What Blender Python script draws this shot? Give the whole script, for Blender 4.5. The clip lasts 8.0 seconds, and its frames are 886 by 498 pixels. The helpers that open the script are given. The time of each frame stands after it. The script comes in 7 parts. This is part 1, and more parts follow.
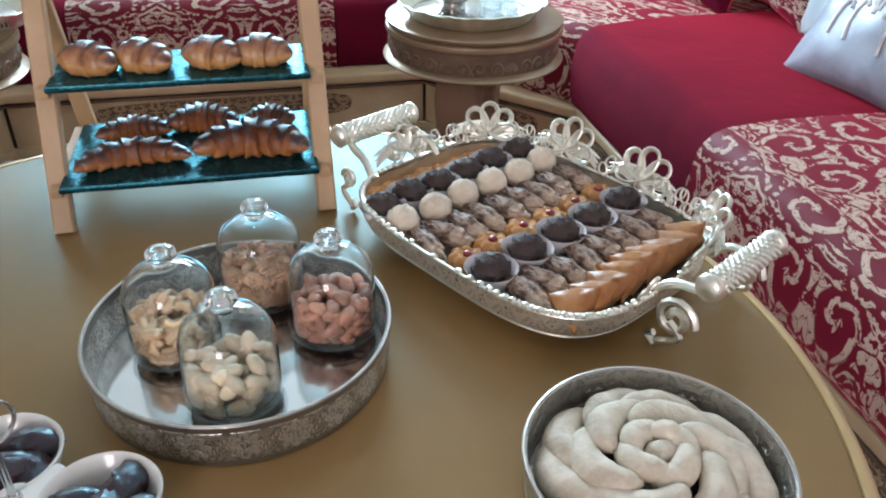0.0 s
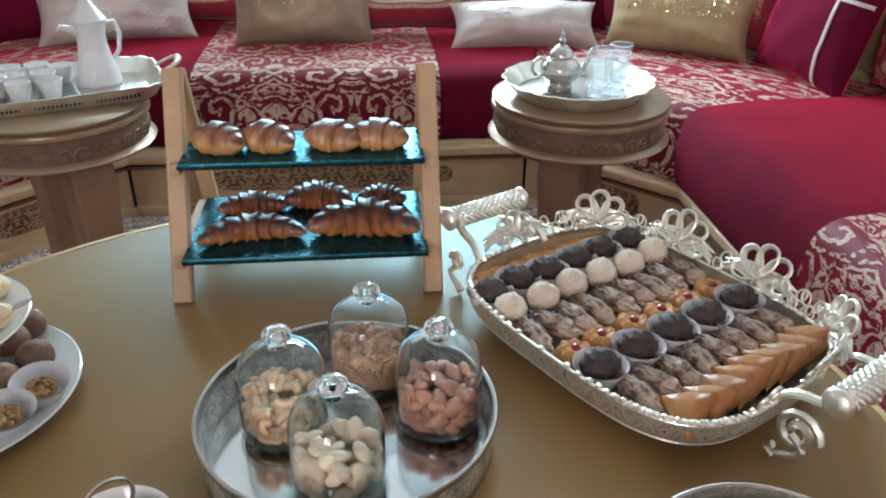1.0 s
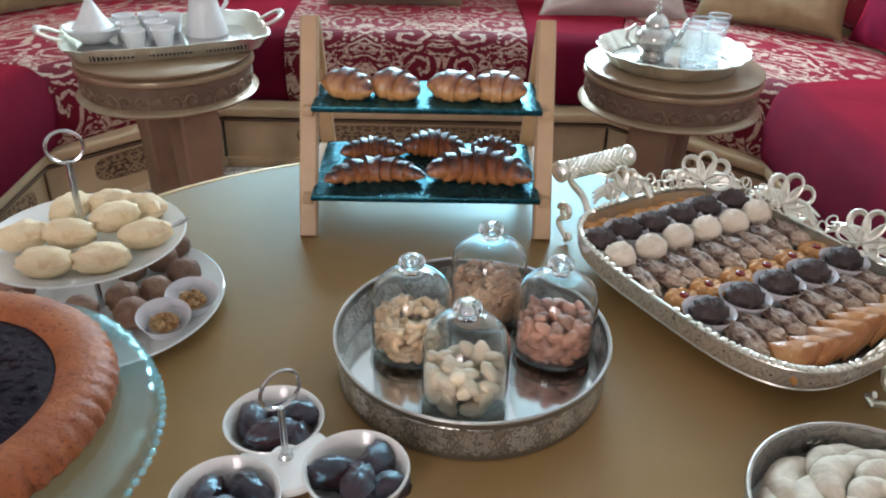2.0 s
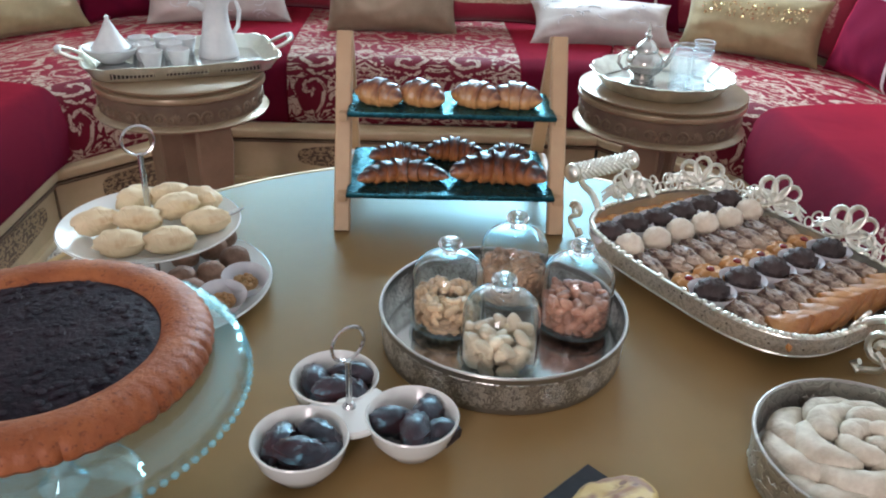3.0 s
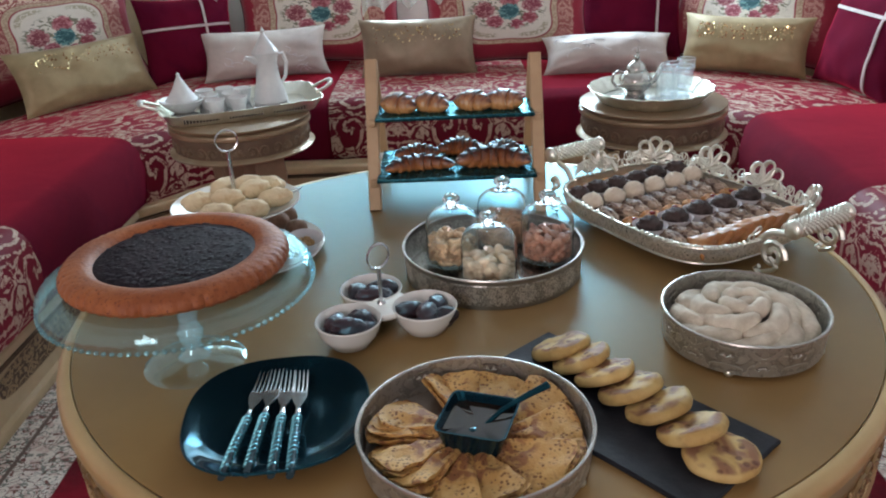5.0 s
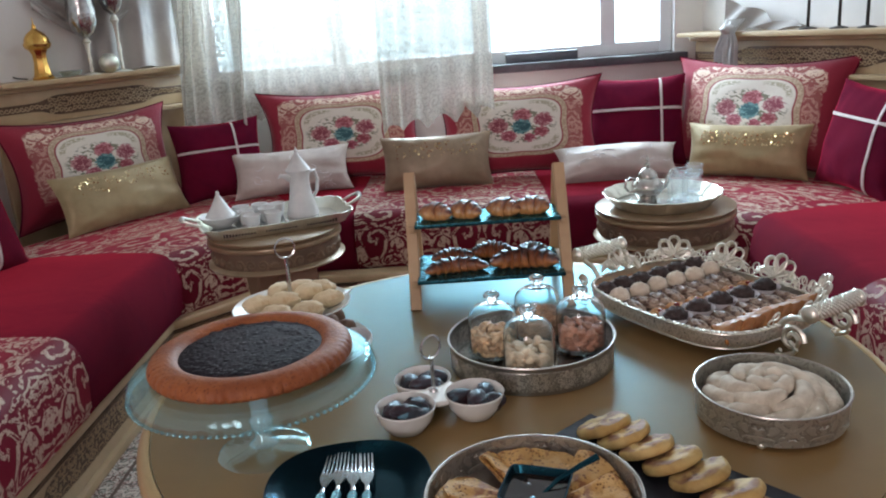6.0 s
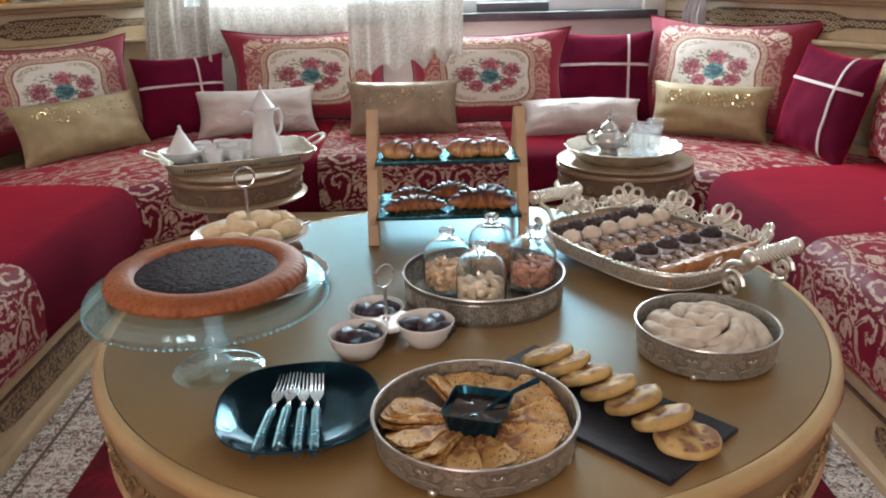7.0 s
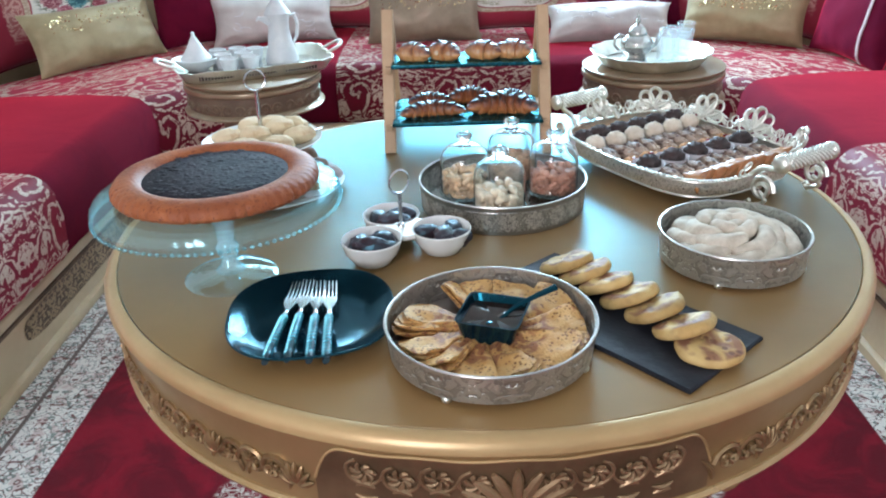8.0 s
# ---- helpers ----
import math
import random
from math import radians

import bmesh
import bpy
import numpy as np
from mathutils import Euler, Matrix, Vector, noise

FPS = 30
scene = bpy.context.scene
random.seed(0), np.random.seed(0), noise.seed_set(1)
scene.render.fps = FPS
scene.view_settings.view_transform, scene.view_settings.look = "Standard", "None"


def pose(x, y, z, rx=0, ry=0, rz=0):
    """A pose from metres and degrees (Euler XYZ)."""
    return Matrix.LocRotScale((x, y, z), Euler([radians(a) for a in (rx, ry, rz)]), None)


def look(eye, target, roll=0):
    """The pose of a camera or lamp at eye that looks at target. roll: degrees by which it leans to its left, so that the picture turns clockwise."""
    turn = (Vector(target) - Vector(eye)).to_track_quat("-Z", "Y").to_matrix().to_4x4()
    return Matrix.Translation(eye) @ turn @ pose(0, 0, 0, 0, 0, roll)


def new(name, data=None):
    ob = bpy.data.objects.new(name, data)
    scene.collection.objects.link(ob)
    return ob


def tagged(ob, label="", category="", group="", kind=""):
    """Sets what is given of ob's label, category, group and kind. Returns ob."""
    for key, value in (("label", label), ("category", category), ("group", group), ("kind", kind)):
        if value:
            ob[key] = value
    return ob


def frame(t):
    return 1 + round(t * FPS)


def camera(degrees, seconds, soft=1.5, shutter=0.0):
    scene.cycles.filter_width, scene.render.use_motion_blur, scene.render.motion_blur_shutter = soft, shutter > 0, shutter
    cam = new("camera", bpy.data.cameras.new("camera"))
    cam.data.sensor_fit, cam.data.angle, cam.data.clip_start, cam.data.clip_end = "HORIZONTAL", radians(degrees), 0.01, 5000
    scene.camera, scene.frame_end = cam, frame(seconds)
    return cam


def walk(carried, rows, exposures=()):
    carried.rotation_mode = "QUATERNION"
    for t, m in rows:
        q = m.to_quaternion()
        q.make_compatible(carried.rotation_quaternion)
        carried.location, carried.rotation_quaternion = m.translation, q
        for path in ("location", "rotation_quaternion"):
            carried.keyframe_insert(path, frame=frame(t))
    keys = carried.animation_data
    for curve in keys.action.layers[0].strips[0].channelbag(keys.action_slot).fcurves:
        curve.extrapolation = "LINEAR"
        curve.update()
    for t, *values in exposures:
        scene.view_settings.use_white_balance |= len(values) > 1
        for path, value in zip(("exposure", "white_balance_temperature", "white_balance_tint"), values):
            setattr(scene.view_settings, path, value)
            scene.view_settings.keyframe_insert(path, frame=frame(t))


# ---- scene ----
cam = camera(58.5, 8.0, soft=2.0)
PATH = [
    (0, (0.088, -0.54, 1.152), (0.473, 1.099, 0.072), 1.4),
    (0.5, (0.084, -0.522, 1.166), (0.364, 1.203, 0.193), 0.4),
    (1, (0.07, -0.523, 1.171), (0.245, 1.233, 0.229), 0.4),
    (1.5, (0.04, -0.545, 1.168), (0.106, 1.2, 0.192), 0.7),
    (2, (0.002, -0.581, 1.169), (0.031, 1.147, 0.162), 1.4),
    (2.2, (-0.015, -0.596, 1.169), (0.02, 1.137, 0.171), 2.3),
    (3.3, (-0.064, -0.718, 1.17), (0.051, 1.075, 0.291), 2.3),
    (3.5, (-0.067, -0.74, 1.182), (0.1, 1.076, 0.362), 3.0),
    (4, (-0.047, -0.807, 1.192), (0.114, 1.051, 0.47), 1.0),
    (4.5, (-0.011, -0.917, 1.189), (0.022, 0.915, 0.386), -0.7),
    (4.7, (-0.003, -0.966, 1.188), (-0.011, 0.85, 0.351), -1.3),
    (5.8, (-0.045, -1.111, 1.215), (-0.106, 0.788, 0.591), -5.2),
    (6, (-0.054, -1.128, 1.212), (-0.107, 0.791, 0.651), -4.3),
    (6.5, (-0.052, -1.149, 1.205), (-0.035, 0.758, 0.603), -2.7),
    (7, (-0.042, -1.163, 1.19), (-0.012, 0.72, 0.515), -1.3),
    (7.5, (-0.037, -1.16, 1.172), (-0.063, 0.67, 0.366), -1.6),
    (8, (-0.032, -1.135, 1.165), (-0.068, 0.665, 0.294), -2.1),
]
walk(cam, [(t, look(eye, target, roll)) for t, eye, target, roll in PATH],
     [(0.0, 0.44, 6150, 12), (0.5, 0.60, 6250, 12), (1.0, 0.33, 6350, 13), (1.5, 0.28, 6350, 14), (2.0, 0.40, 6300, 13), (3.5, 0.38, 6100, 13), (4.0, 0.32, 6200, 14),
      (4.5, 0.14, 6350, 14), (5.8, -0.2, 6400, 16), (6.0, -0.2, 6500, 17), (6.5, -0.06, 7100, 24), (7.0, 0.06, 7200, 22), (7.5, 0.76, 6050, 9), (8.0, 0.76, 5600, 6)])

# ---- light ----
T = 0.68  # height of the big table's top
world = bpy.data.worlds.new("world")
scene.world = world
world.use_nodes = True
_wn = world.node_tree
_sky = _wn.nodes.new("ShaderNodeTexSky")
_sky.sky_type, _sky.sun_disc, _sky.sun_elevation, _sky.sun_rotation = "NISHITA", False, radians(48), radians(20)
_wn.links.new(_sky.outputs[0], _wn.nodes["Background"].inputs[0])
_wn.nodes["Background"].inputs[1].default_value = 0.1


def lamp(name, m, size_x, size_y, watts, colour):
    data = bpy.data.lights.new(name, "AREA")
    data.shape, data.size, data.size_y, data.energy, data.color = "RECTANGLE", size_x, size_y, watts, colour
    ob = new(name, data)
    ob.matrix_world = m
    return ob


# daylight from the wide window, and an added unseen fill behind the camera
lamp("window_daylight", look((-0.15, 3.28, T + 1.1), (-0.15, 0.0, T + 0.2)), 2.3, 1.1, 205, (0.70, 0.87, 1.0))
lamp("rear_fill", look((-0.95, -3.1, 1.78), (0.4, 0.3, 0.9)), 0.75, 1.4, 35, (1.0, 0.84, 0.81))


# ---- materials ----
MATS = {}


class Net:
    """A small writer of node trees."""

    def __init__(self, name):
        self.mat = bpy.data.materials.new(name)
        self.mat.use_nodes = True
        self.tree = self.mat.node_tree
        self.bsdf = self.tree.nodes["Principled BSDF"]
        self.out = self.tree.nodes["Material Output"]

    def node(self, kind, *ins, operation="", data_type="", feature=""):
        n = self.tree.nodes.new(kind)
        if operation:
            n.operation = operation
        if data_type:
            n.data_type = data_type
        if feature:
            n.feature = feature
        for slot, value in enumerate(ins):
            self.put(n.inputs[slot], value)
        return n

    def put(self, socket, value):
        if value is None:
            return
        if isinstance(value, bpy.types.NodeSocket):
            self.tree.links.new(value, socket)
        elif isinstance(value, tuple) and len(value) == 3 and len(socket.default_value) == 4:
            socket.default_value = (*value, 1.0)
        else:
            socket.default_value = value

    def math(self, op, a, b=None, c=None):
        return self.node("ShaderNodeMath", a, b, c, operation=op).outputs[0]

    def mix(self, f, a, b):
        n = self.node("ShaderNodeMix", data_type="RGBA")
        self.put(n.inputs[0], f), self.put(n.inputs[6], a), self.put(n.inputs[7], b)
        return n.outputs[2]

    def ramp(self, f, lo, hi):
        n = self.node("ShaderNodeMapRange", f, lo, hi)
        n.interpolation_type = "SMOOTHSTEP"
        return n.outputs[0]

    def noise(self, vec, scale, detail=3.0, rough=0.55, warp=0.0):
        n = self.node("ShaderNodeTexNoise")
        self.put(n.inputs["Vector"], vec)
        n.inputs["Scale"].default_value, n.inputs["Detail"].default_value = scale, detail
        n.inputs["Roughness"].default_value, n.inputs["Distortion"].default_value = rough, warp
        return n.outputs["Fac"]

    def cells(self, vec, scale, feature="F1"):
        n = self.node("ShaderNodeTexVoronoi", feature=feature)
        self.put(n.inputs["Vector"], vec)
        n.inputs["Scale"].default_value = scale
        return n

    def coords(self, kind="Object"):
        return self.node("ShaderNodeTexCoord").outputs[kind]

    def split(self, vec):
        return self.node("ShaderNodeSeparateXYZ", vec).outputs

    def join(self, x, y, z=0.0):
        return self.node("ShaderNodeCombineXYZ", x, y, z).outputs[0]

    def bump(self, height, strength, dist=0.002):
        n = self.node("ShaderNodeBump")
        n.inputs["Strength"].default_value, n.inputs["Distance"].default_value = strength, dist
        self.put(n.inputs["Height"], height)
        self.put(self.bsdf.inputs["Normal"], n.outputs[0])

    def set(self, **values):
        for key, value in values.items():
            self.put(self.bsdf.inputs[key.replace("_", " ")], value)
        return self.mat


def surf(name, a, b=None, rough=0.5, metal=0.0, scale=30.0, bump=0.0, bscale=120.0, coat=0.0, sheen=0.0, vary=0.0, spec=0.5, sub=0.0, rvar=0.08, tint=None, island=0.0):
    """A plain surface: two tones at two scales, relief and a roughness that wanders."""
    if name in MATS:
        return MATS[name]
    n = Net(name)
    co = n.coords()
    b = b or tuple(0.8 * c for c in a)
    big, fine = n.noise(co, scale * 0.25, 2.0), n.noise(co, scale, 5.0, 0.65)
    f = n.ramp(n.math("ADD", n.math("MULTIPLY", big, 0.55), n.math("MULTIPLY", fine, 0.45)), 0.36, 0.64)
    col = n.mix(f, a, b)
    if island:
        each = n.node("ShaderNodeNewGeometry").outputs["Random Per Island"]
        hue = n.node("ShaderNodeHueSaturation")
        n.put(hue.inputs["Value"], n.math("MULTIPLY_ADD", each, 2 * island, 1 - island))
        n.put(hue.inputs["Color"], col)
        col = hue.outputs[0]
    if vary:
        info = n.node("ShaderNodeObjectInfo").outputs["Random"]
        hsv = n.node("ShaderNodeHueSaturation")
        n.put(hsv.inputs["Value"], n.math("MULTIPLY_ADD", info, 2 * vary, 1 - vary))
        n.put(hsv.inputs["Color"], col)
        col = hsv.outputs[0]
    n.put(n.bsdf.inputs["Base Color"], col)
    n.put(n.bsdf.inputs["Roughness"], n.math("MULTIPLY_ADD", fine, 2 * rvar, rough - rvar))
    n.set(Metallic=metal, Coat_Weight=coat, Sheen_Weight=sheen, Specular_IOR_Level=spec, Coat_Roughness=0.12)
    # tint colours the gloss, imitating cyan window glare
    if tint:
        n.set(Specular_Tint=(*tint, 1.0), Coat_Tint=(*tint, 1.0))
    if sub:
        n.set(Subsurface_Weight=sub, Subsurface_Radius=(0.01, 0.006, 0.004), Subsurface_Scale=0.5)
    if bump:
        n.bump(n.noise(co, bscale, 4.0), bump)
    MATS[name] = n.mat
    return n.mat


def ornament(n, vec, tile, stroke=0.055, fill=0.60):
    """Mirrored scrolls: the contour lines and the crests of a noise in a folded plane. Returns a mask of 0 to 1."""
    x, y, _ = n.split(vec)
    fx, fy = n.math("PINGPONG", x, tile), n.math("PINGPONG", y, tile * 1.3)
    p = n.join(fx, fy, n.math("FLOOR", n.math("DIVIDE", y, tile * 2.6)))
    wave = n.noise(p, 1.9 / tile, 1.0, 0.4, 1.6)
    line = n.math("ABSOLUTE", n.math("SUBTRACT", wave, 0.5))
    line = n.math("SUBTRACT", 1.0, n.ramp(line, stroke * 0.75, stroke * 1.1))
    leaf = n.noise(p, 3.6 / tile, 1.0, 0.5, 2.4)
    leaf = n.ramp(leaf, fill, fill + 0.03)
    return n.math("MAXIMUM", line, leaf)


def acanthus(n, vec, tile, airy=0.0):
    """Mirrored leafy scrolls: lobed volutes among sprays of torn leaves, wider apart where airy. Returns a mask of 0 to 1."""
    x, y, _ = n.split(vec)
    high = tile * 1.24
    row = n.math("FLOOR", n.math("DIVIDE", y, high))
    fx = n.math("PINGPONG", n.math("MULTIPLY_ADD", row, tile, x), tile)
    fy = n.math("SUBTRACT", y, n.math("MULTIPLY", row, high))
    p = n.join(fx, fy, 0.0)
    fray = n.math("MULTIPLY_ADD", n.noise(p, 14.0 / tile, 2.0, 0.6), 0.5, -0.25)

    def volute(cx, cy, size, turn):
        dx, dy = n.math("SUBTRACT", fx, tile * cx), n.math("SUBTRACT", fy, high * cy)
        d = n.math("DIVIDE", n.math("SQRT", n.math("ADD", n.math("MULTIPLY", dx, dx), n.math("MULTIPLY", dy, dy))), tile * size)
        ang = n.math("MULTIPLY", n.math("ARCTAN2", dy, dx), turn)
        lobes = n.math("PINGPONG", n.math("MULTIPLY_ADD", ang, 1.1, n.math("MULTIPLY", d, 2.2)), 0.5)
        arm = n.math("FRACT", n.math("MULTIPLY_ADD", ang, 0.15915, n.math("MULTIPLY", d, 1.25)))
        width = n.math("ADD", fray, n.math("MULTIPLY_ADD", lobes, 0.80, 0.30 - 0.30 * airy))
        arm = n.math("SUBTRACT", width, n.math("ABSOLUTE", n.math("MULTIPLY_ADD", arm, 2.0, -1.0)))
        return n.math("MULTIPLY", n.ramp(arm, 0.0, 0.08), n.math("SUBTRACT", 1.0, n.ramp(d, 0.94, 1.0))), d

    a, da = volute(0.42, 0.34, 0.25 + 0.11 * airy, 1.0)
    b, db = volute(0.72, 0.80, 0.18 + 0.06 * airy, -1.0)
    spray = n.ramp(n.math("MULTIPLY_ADD", fray, 0.22, n.noise(p, 3.5 / tile, 1.5, 0.5, 3.6)), 0.475 + 0.045 * airy, 0.50 + 0.045 * airy)
    spray = n.math("MULTIPLY", spray, n.math("MULTIPLY", n.ramp(da, 0.96, 1.06), n.ramp(db, 0.96, 1.06)))
    vein = n.ramp(n.math("ABSOLUTE", n.math("SUBTRACT", n.noise(p, 8.0 / tile, 1.0, 0.5, 1.5), 0.5)), 0.010, 0.026)
    return n.math("MULTIPLY", n.math("MAXIMUM", n.math("MAXIMUM", a, b), spray), vein)


def damask(name, ground, figure, tile=0.10, rough=0.6, soft=0.25):
    """Woven brocade by UV in metres."""
    if name in MATS:
        return MATS[name]
    n = Net(name)
    uv = n.coords("UV")
    wob = n.node("ShaderNodeVectorMath", operation="ADD")
    nz = n.node("ShaderNodeTexNoise")
    n.put(nz.inputs["Vector"], uv)
    nz.inputs["Scale"].default_value = 9.0
    sc = n.node("ShaderNodeVectorMath", operation="SCALE")
    n.put(sc.inputs[0], nz.outputs["Color"])
    sc.inputs["Scale"].default_value = 0.03
    n.put(wob.inputs[0], uv), n.put(wob.inputs[1], sc.outputs[0])
    mask = acanthus(n, wob.outputs[0], tile, 0.55)
    thread = n.noise(uv, 900.0, 2.0)
    mask = n.math("MULTIPLY", mask, n.ramp(n.noise(uv, 160.0, 2.0), 0.22, 0.42))
    g2 = tuple(0.6 * c for c in ground)
    col = n.mix(mask, n.mix(thread, g2, ground), n.mix(thread, tuple(0.72 * c for c in figure), figure))
    n.put(n.bsdf.inputs["Base Color"], col)
    n.put(n.bsdf.inputs["Sheen Tint"], n.mix(mask, (1.0, 0.06, 0.13), tuple(min(1.0, 1.4 * c) for c in figure)))
    n.put(n.bsdf.inputs["Sheen Weight"], n.math("MULTIPLY_ADD", mask, soft - 1.0, 1.0))
    n.set(Roughness=rough, Sheen_Roughness=0.32, Specular_IOR_Level=0.2)
    n.bump(n.math("MULTIPLY_ADD", mask, 1.0, n.math("MULTIPLY", thread, 0.3)), 0.5, 0.0012)
    MATS[name] = n.mat
    return n.mat


def velvet(name, a, b, nap=(1.0, 0.06, 0.095), bend_up=0.0):
    """Pile cloth: nearly black where it is seen straight on, red where light and sight graze its nap. The last value
    bends the normals upwards, which darkens upright faces.
    """
    if name in MATS:
        return MATS[name]
    n = Net(name)
    co = n.coords()
    f = n.ramp(n.noise(co, 5.0, 4.0, 0.6, 0.6), 0.35, 0.65)
    fine = n.noise(co, 700.0, 2.0)
    n.put(n.bsdf.inputs["Base Color"], n.mix(n.math("MULTIPLY_ADD", fine, 0.35, n.math("MULTIPLY", f, 0.6)), a, b))
    n.set(Roughness=0.85, Sheen_Weight=1.0, Sheen_Roughness=0.30, Sheen_Tint=nap, Specular_IOR_Level=0.05)
    n.bump(n.math("ADD", n.math("MULTIPLY", f, 0.6), n.math("MULTIPLY", fine, 0.2)), 0.25, 0.004)
    pile = n.node("ShaderNodeBsdfSheen", tuple(0.95 * c for c in nap), 0.24)
    if bend_up:
        hang = n.node("ShaderNodeVectorMath", n.node("ShaderNodeNewGeometry").outputs["Normal"], (0.0, 0.0, bend_up), operation="ADD").outputs[0]
        hang = n.node("ShaderNodeVectorMath", hang, operation="NORMALIZE").outputs[0]
        relief = n.bsdf.inputs["Normal"].links[0].from_node
        n.put(relief.inputs["Normal"], hang), n.put(pile.inputs["Normal"], hang)
    both = n.node("ShaderNodeAddShader", n.bsdf.outputs[0], pile.outputs[0])
    n.tree.links.new(both.outputs[0], n.out.inputs[0])
    MATS[name] = n.mat
    return n.mat


def medallion(name):
    """A printed cushion by UV of -1 to 1: red ground, a scrolled cream border and an oval with roses."""
    n = Net(name)
    u, v, _ = n.split(n.coords("UV"))
    uv = n.join(u, v)
    wob = n.math("MULTIPLY_ADD", n.noise(uv, 7.0, 2.0), 0.16, -0.08)
    au, av = n.math("ABSOLUTE", u), n.math("ABSOLUTE", n.math("SUBTRACT", v, 0.05))

    def oval(rx, ry, p):
        e = n.math("ADD", n.math("POWER", n.math("DIVIDE", au, rx), p), n.math("POWER", n.math("DIVIDE", av, ry), p))
        return n.math("POWER", e, 1.0 / p)

    lobed = n.math("ADD", oval(0.50, 0.56, 3.0), n.math("MULTIPLY", n.math("COSINE", n.math("MULTIPLY", n.math("ARCTAN2", av, au), 4.0)), 0.045))
    inner = n.math("SUBTRACT", 1.0, n.ramp(lobed, 0.96, 0.99))
    ring = n.math("MULTIPLY", n.math("SUBTRACT", 1.0, n.ramp(lobed, 1.13, 1.16)), n.ramp(lobed, 1.0, 1.02))
    lace = acanthus(n, n.join(n.math("MULTIPLY", au, 0.42), n.math("MULTIPLY_ADD", v, 0.27, 0.03)), 0.26)
    frame_zone = n.math("MULTIPLY", n.ramp(lobed, 1.15, 1.18), n.math("SUBTRACT", 1.0, n.ramp(n.math("ADD", oval(0.80, 0.84, 7.0), wob), 0.95, 0.98)))
    col = n.mix(n.noise(uv, 60.0, 2.0), (0.34, 0.016, 0.040), (0.25, 0.012, 0.034))
    frame_zone = n.math("MULTIPLY", frame_zone, n.ramp(n.math("ADD", v, n.math("MULTIPLY", wob, 2.0)), -0.62, -0.30))
    crest = n.ramp(n.math("ADD", v, wob), 0.40, 0.58)
    col = n.mix(frame_zone, col, n.mix(n.noise(uv, 16.0, 3.0), (0.34, 0.060, 0.070), (0.36, 0.150, 0.120)))
    col = n.mix(n.math("MULTIPLY", frame_zone, lace), col, n.mix(crest, n.mix(n.noise(uv, 18.0, 2.0), (0.62, 0.38, 0.30), (0.48, 0.22, 0.19)), (0.76, 0.60, 0.47)))
    col = n.mix(ring, col, n.mix(n.ramp(n.noise(uv, 30.0, 2.0), 0.42, 0.60), (0.44, 0.31, 0.21), (0.60, 0.48, 0.34)))
    col = n.mix(inner, col, n.mix(n.noise(uv, 14.0, 3.0), (0.70, 0.65, 0.56), (0.80, 0.76, 0.68)))
    garland = n.math("MULTIPLY", n.math("SUBTRACT", 1.0, n.ramp(n.math("ABSOLUTE", n.math("SUBTRACT", lobed, 0.84)), 0.05, 0.08)), n.ramp(n.noise(uv, 34.0, 1.0), 0.40, 0.50))
    col = n.mix(n.math("MULTIPLY", garland, n.math("MULTIPLY", n.ramp(av, 0.20, 0.26), n.ramp(au, 0.10, 0.16))), col, (0.46, 0.42, 0.30))
    # leaves, then the flowers
    leafy = n.math("MULTIPLY", n.ramp(n.noise(uv, 11.0, 1.0, 0.4, 1.5), 0.53, 0.57), n.math("SUBTRACT", 1.0, n.ramp(oval(0.46, 0.38, 2.0), 0.8, 1.0)))
    col = n.mix(leafy, col, (0.22, 0.22, 0.15))
    for cx, cy, r, c1, c2 in ((-0.25, 0.06, 0.125, (0.52, 0.25, 0.25), (0.24, 0.05, 0.07)), (0.27, 0.14, 0.120, (0.54, 0.28, 0.28), (0.26, 0.05, 0.08)),
                              (0.03, 0.24, 0.115, (0.60, 0.25, 0.27), (0.30, 0.07, 0.09)), (0.24, -0.10, 0.085, (0.50, 0.19, 0.21), (0.28, 0.05, 0.07)),
                              (-0.14, -0.15, 0.095, (0.60, 0.25, 0.28), (0.30, 0.06, 0.09)), (0.10, -0.20, 0.07, (0.5, 0.16, 0.2), (0.28, 0.05, 0.08)), (0.02, 0.02, 0.125, (0.16, 0.34, 0.34), (0.03, 0.11, 0.13))):
        dx, dy = n.math("SUBTRACT", u, cx), n.math("MULTIPLY", n.math("SUBTRACT", v, cy), 0.8)
        d = n.math("SQRT", n.math("ADD", n.math("POWER", dx, 2.0), n.math("POWER", dy, 2.0)))
        edge = n.math("ADD", d, n.math("MULTIPLY", n.math("MULTIPLY_ADD", n.noise(uv, 26.0, 1.0), 0.16, -0.08), 0.6))
        petals = n.noise(n.join(u, v, cx * 9.0), 24.0, 1.0, 0.4, 1.2)
        swirl = n.math("ADD", n.math("MULTIPLY_ADD", d, 1.1 / r, -1.0), n.math("MULTIPLY_ADD", petals, 5.0, -2.2))
        col = n.mix(n.math("SUBTRACT", 1.0, n.ramp(edge, r * 0.85, r)), col, n.mix(n.ramp(swirl, -0.4, 0.6), c2, c1))
    n.put(n.bsdf.inputs["Base Color"], col)
    thread = n.noise(uv, 260.0, 2.0)
    n.set(Roughness=0.7, Sheen_Weight=0.3, Specular_IOR_Level=0.3)
    n.bump(n.math("ADD", n.math("MULTIPLY", lace, 0.4), n.math("MULTIPLY", thread, 0.5)), 0.4, 0.0015)
    return n.mat


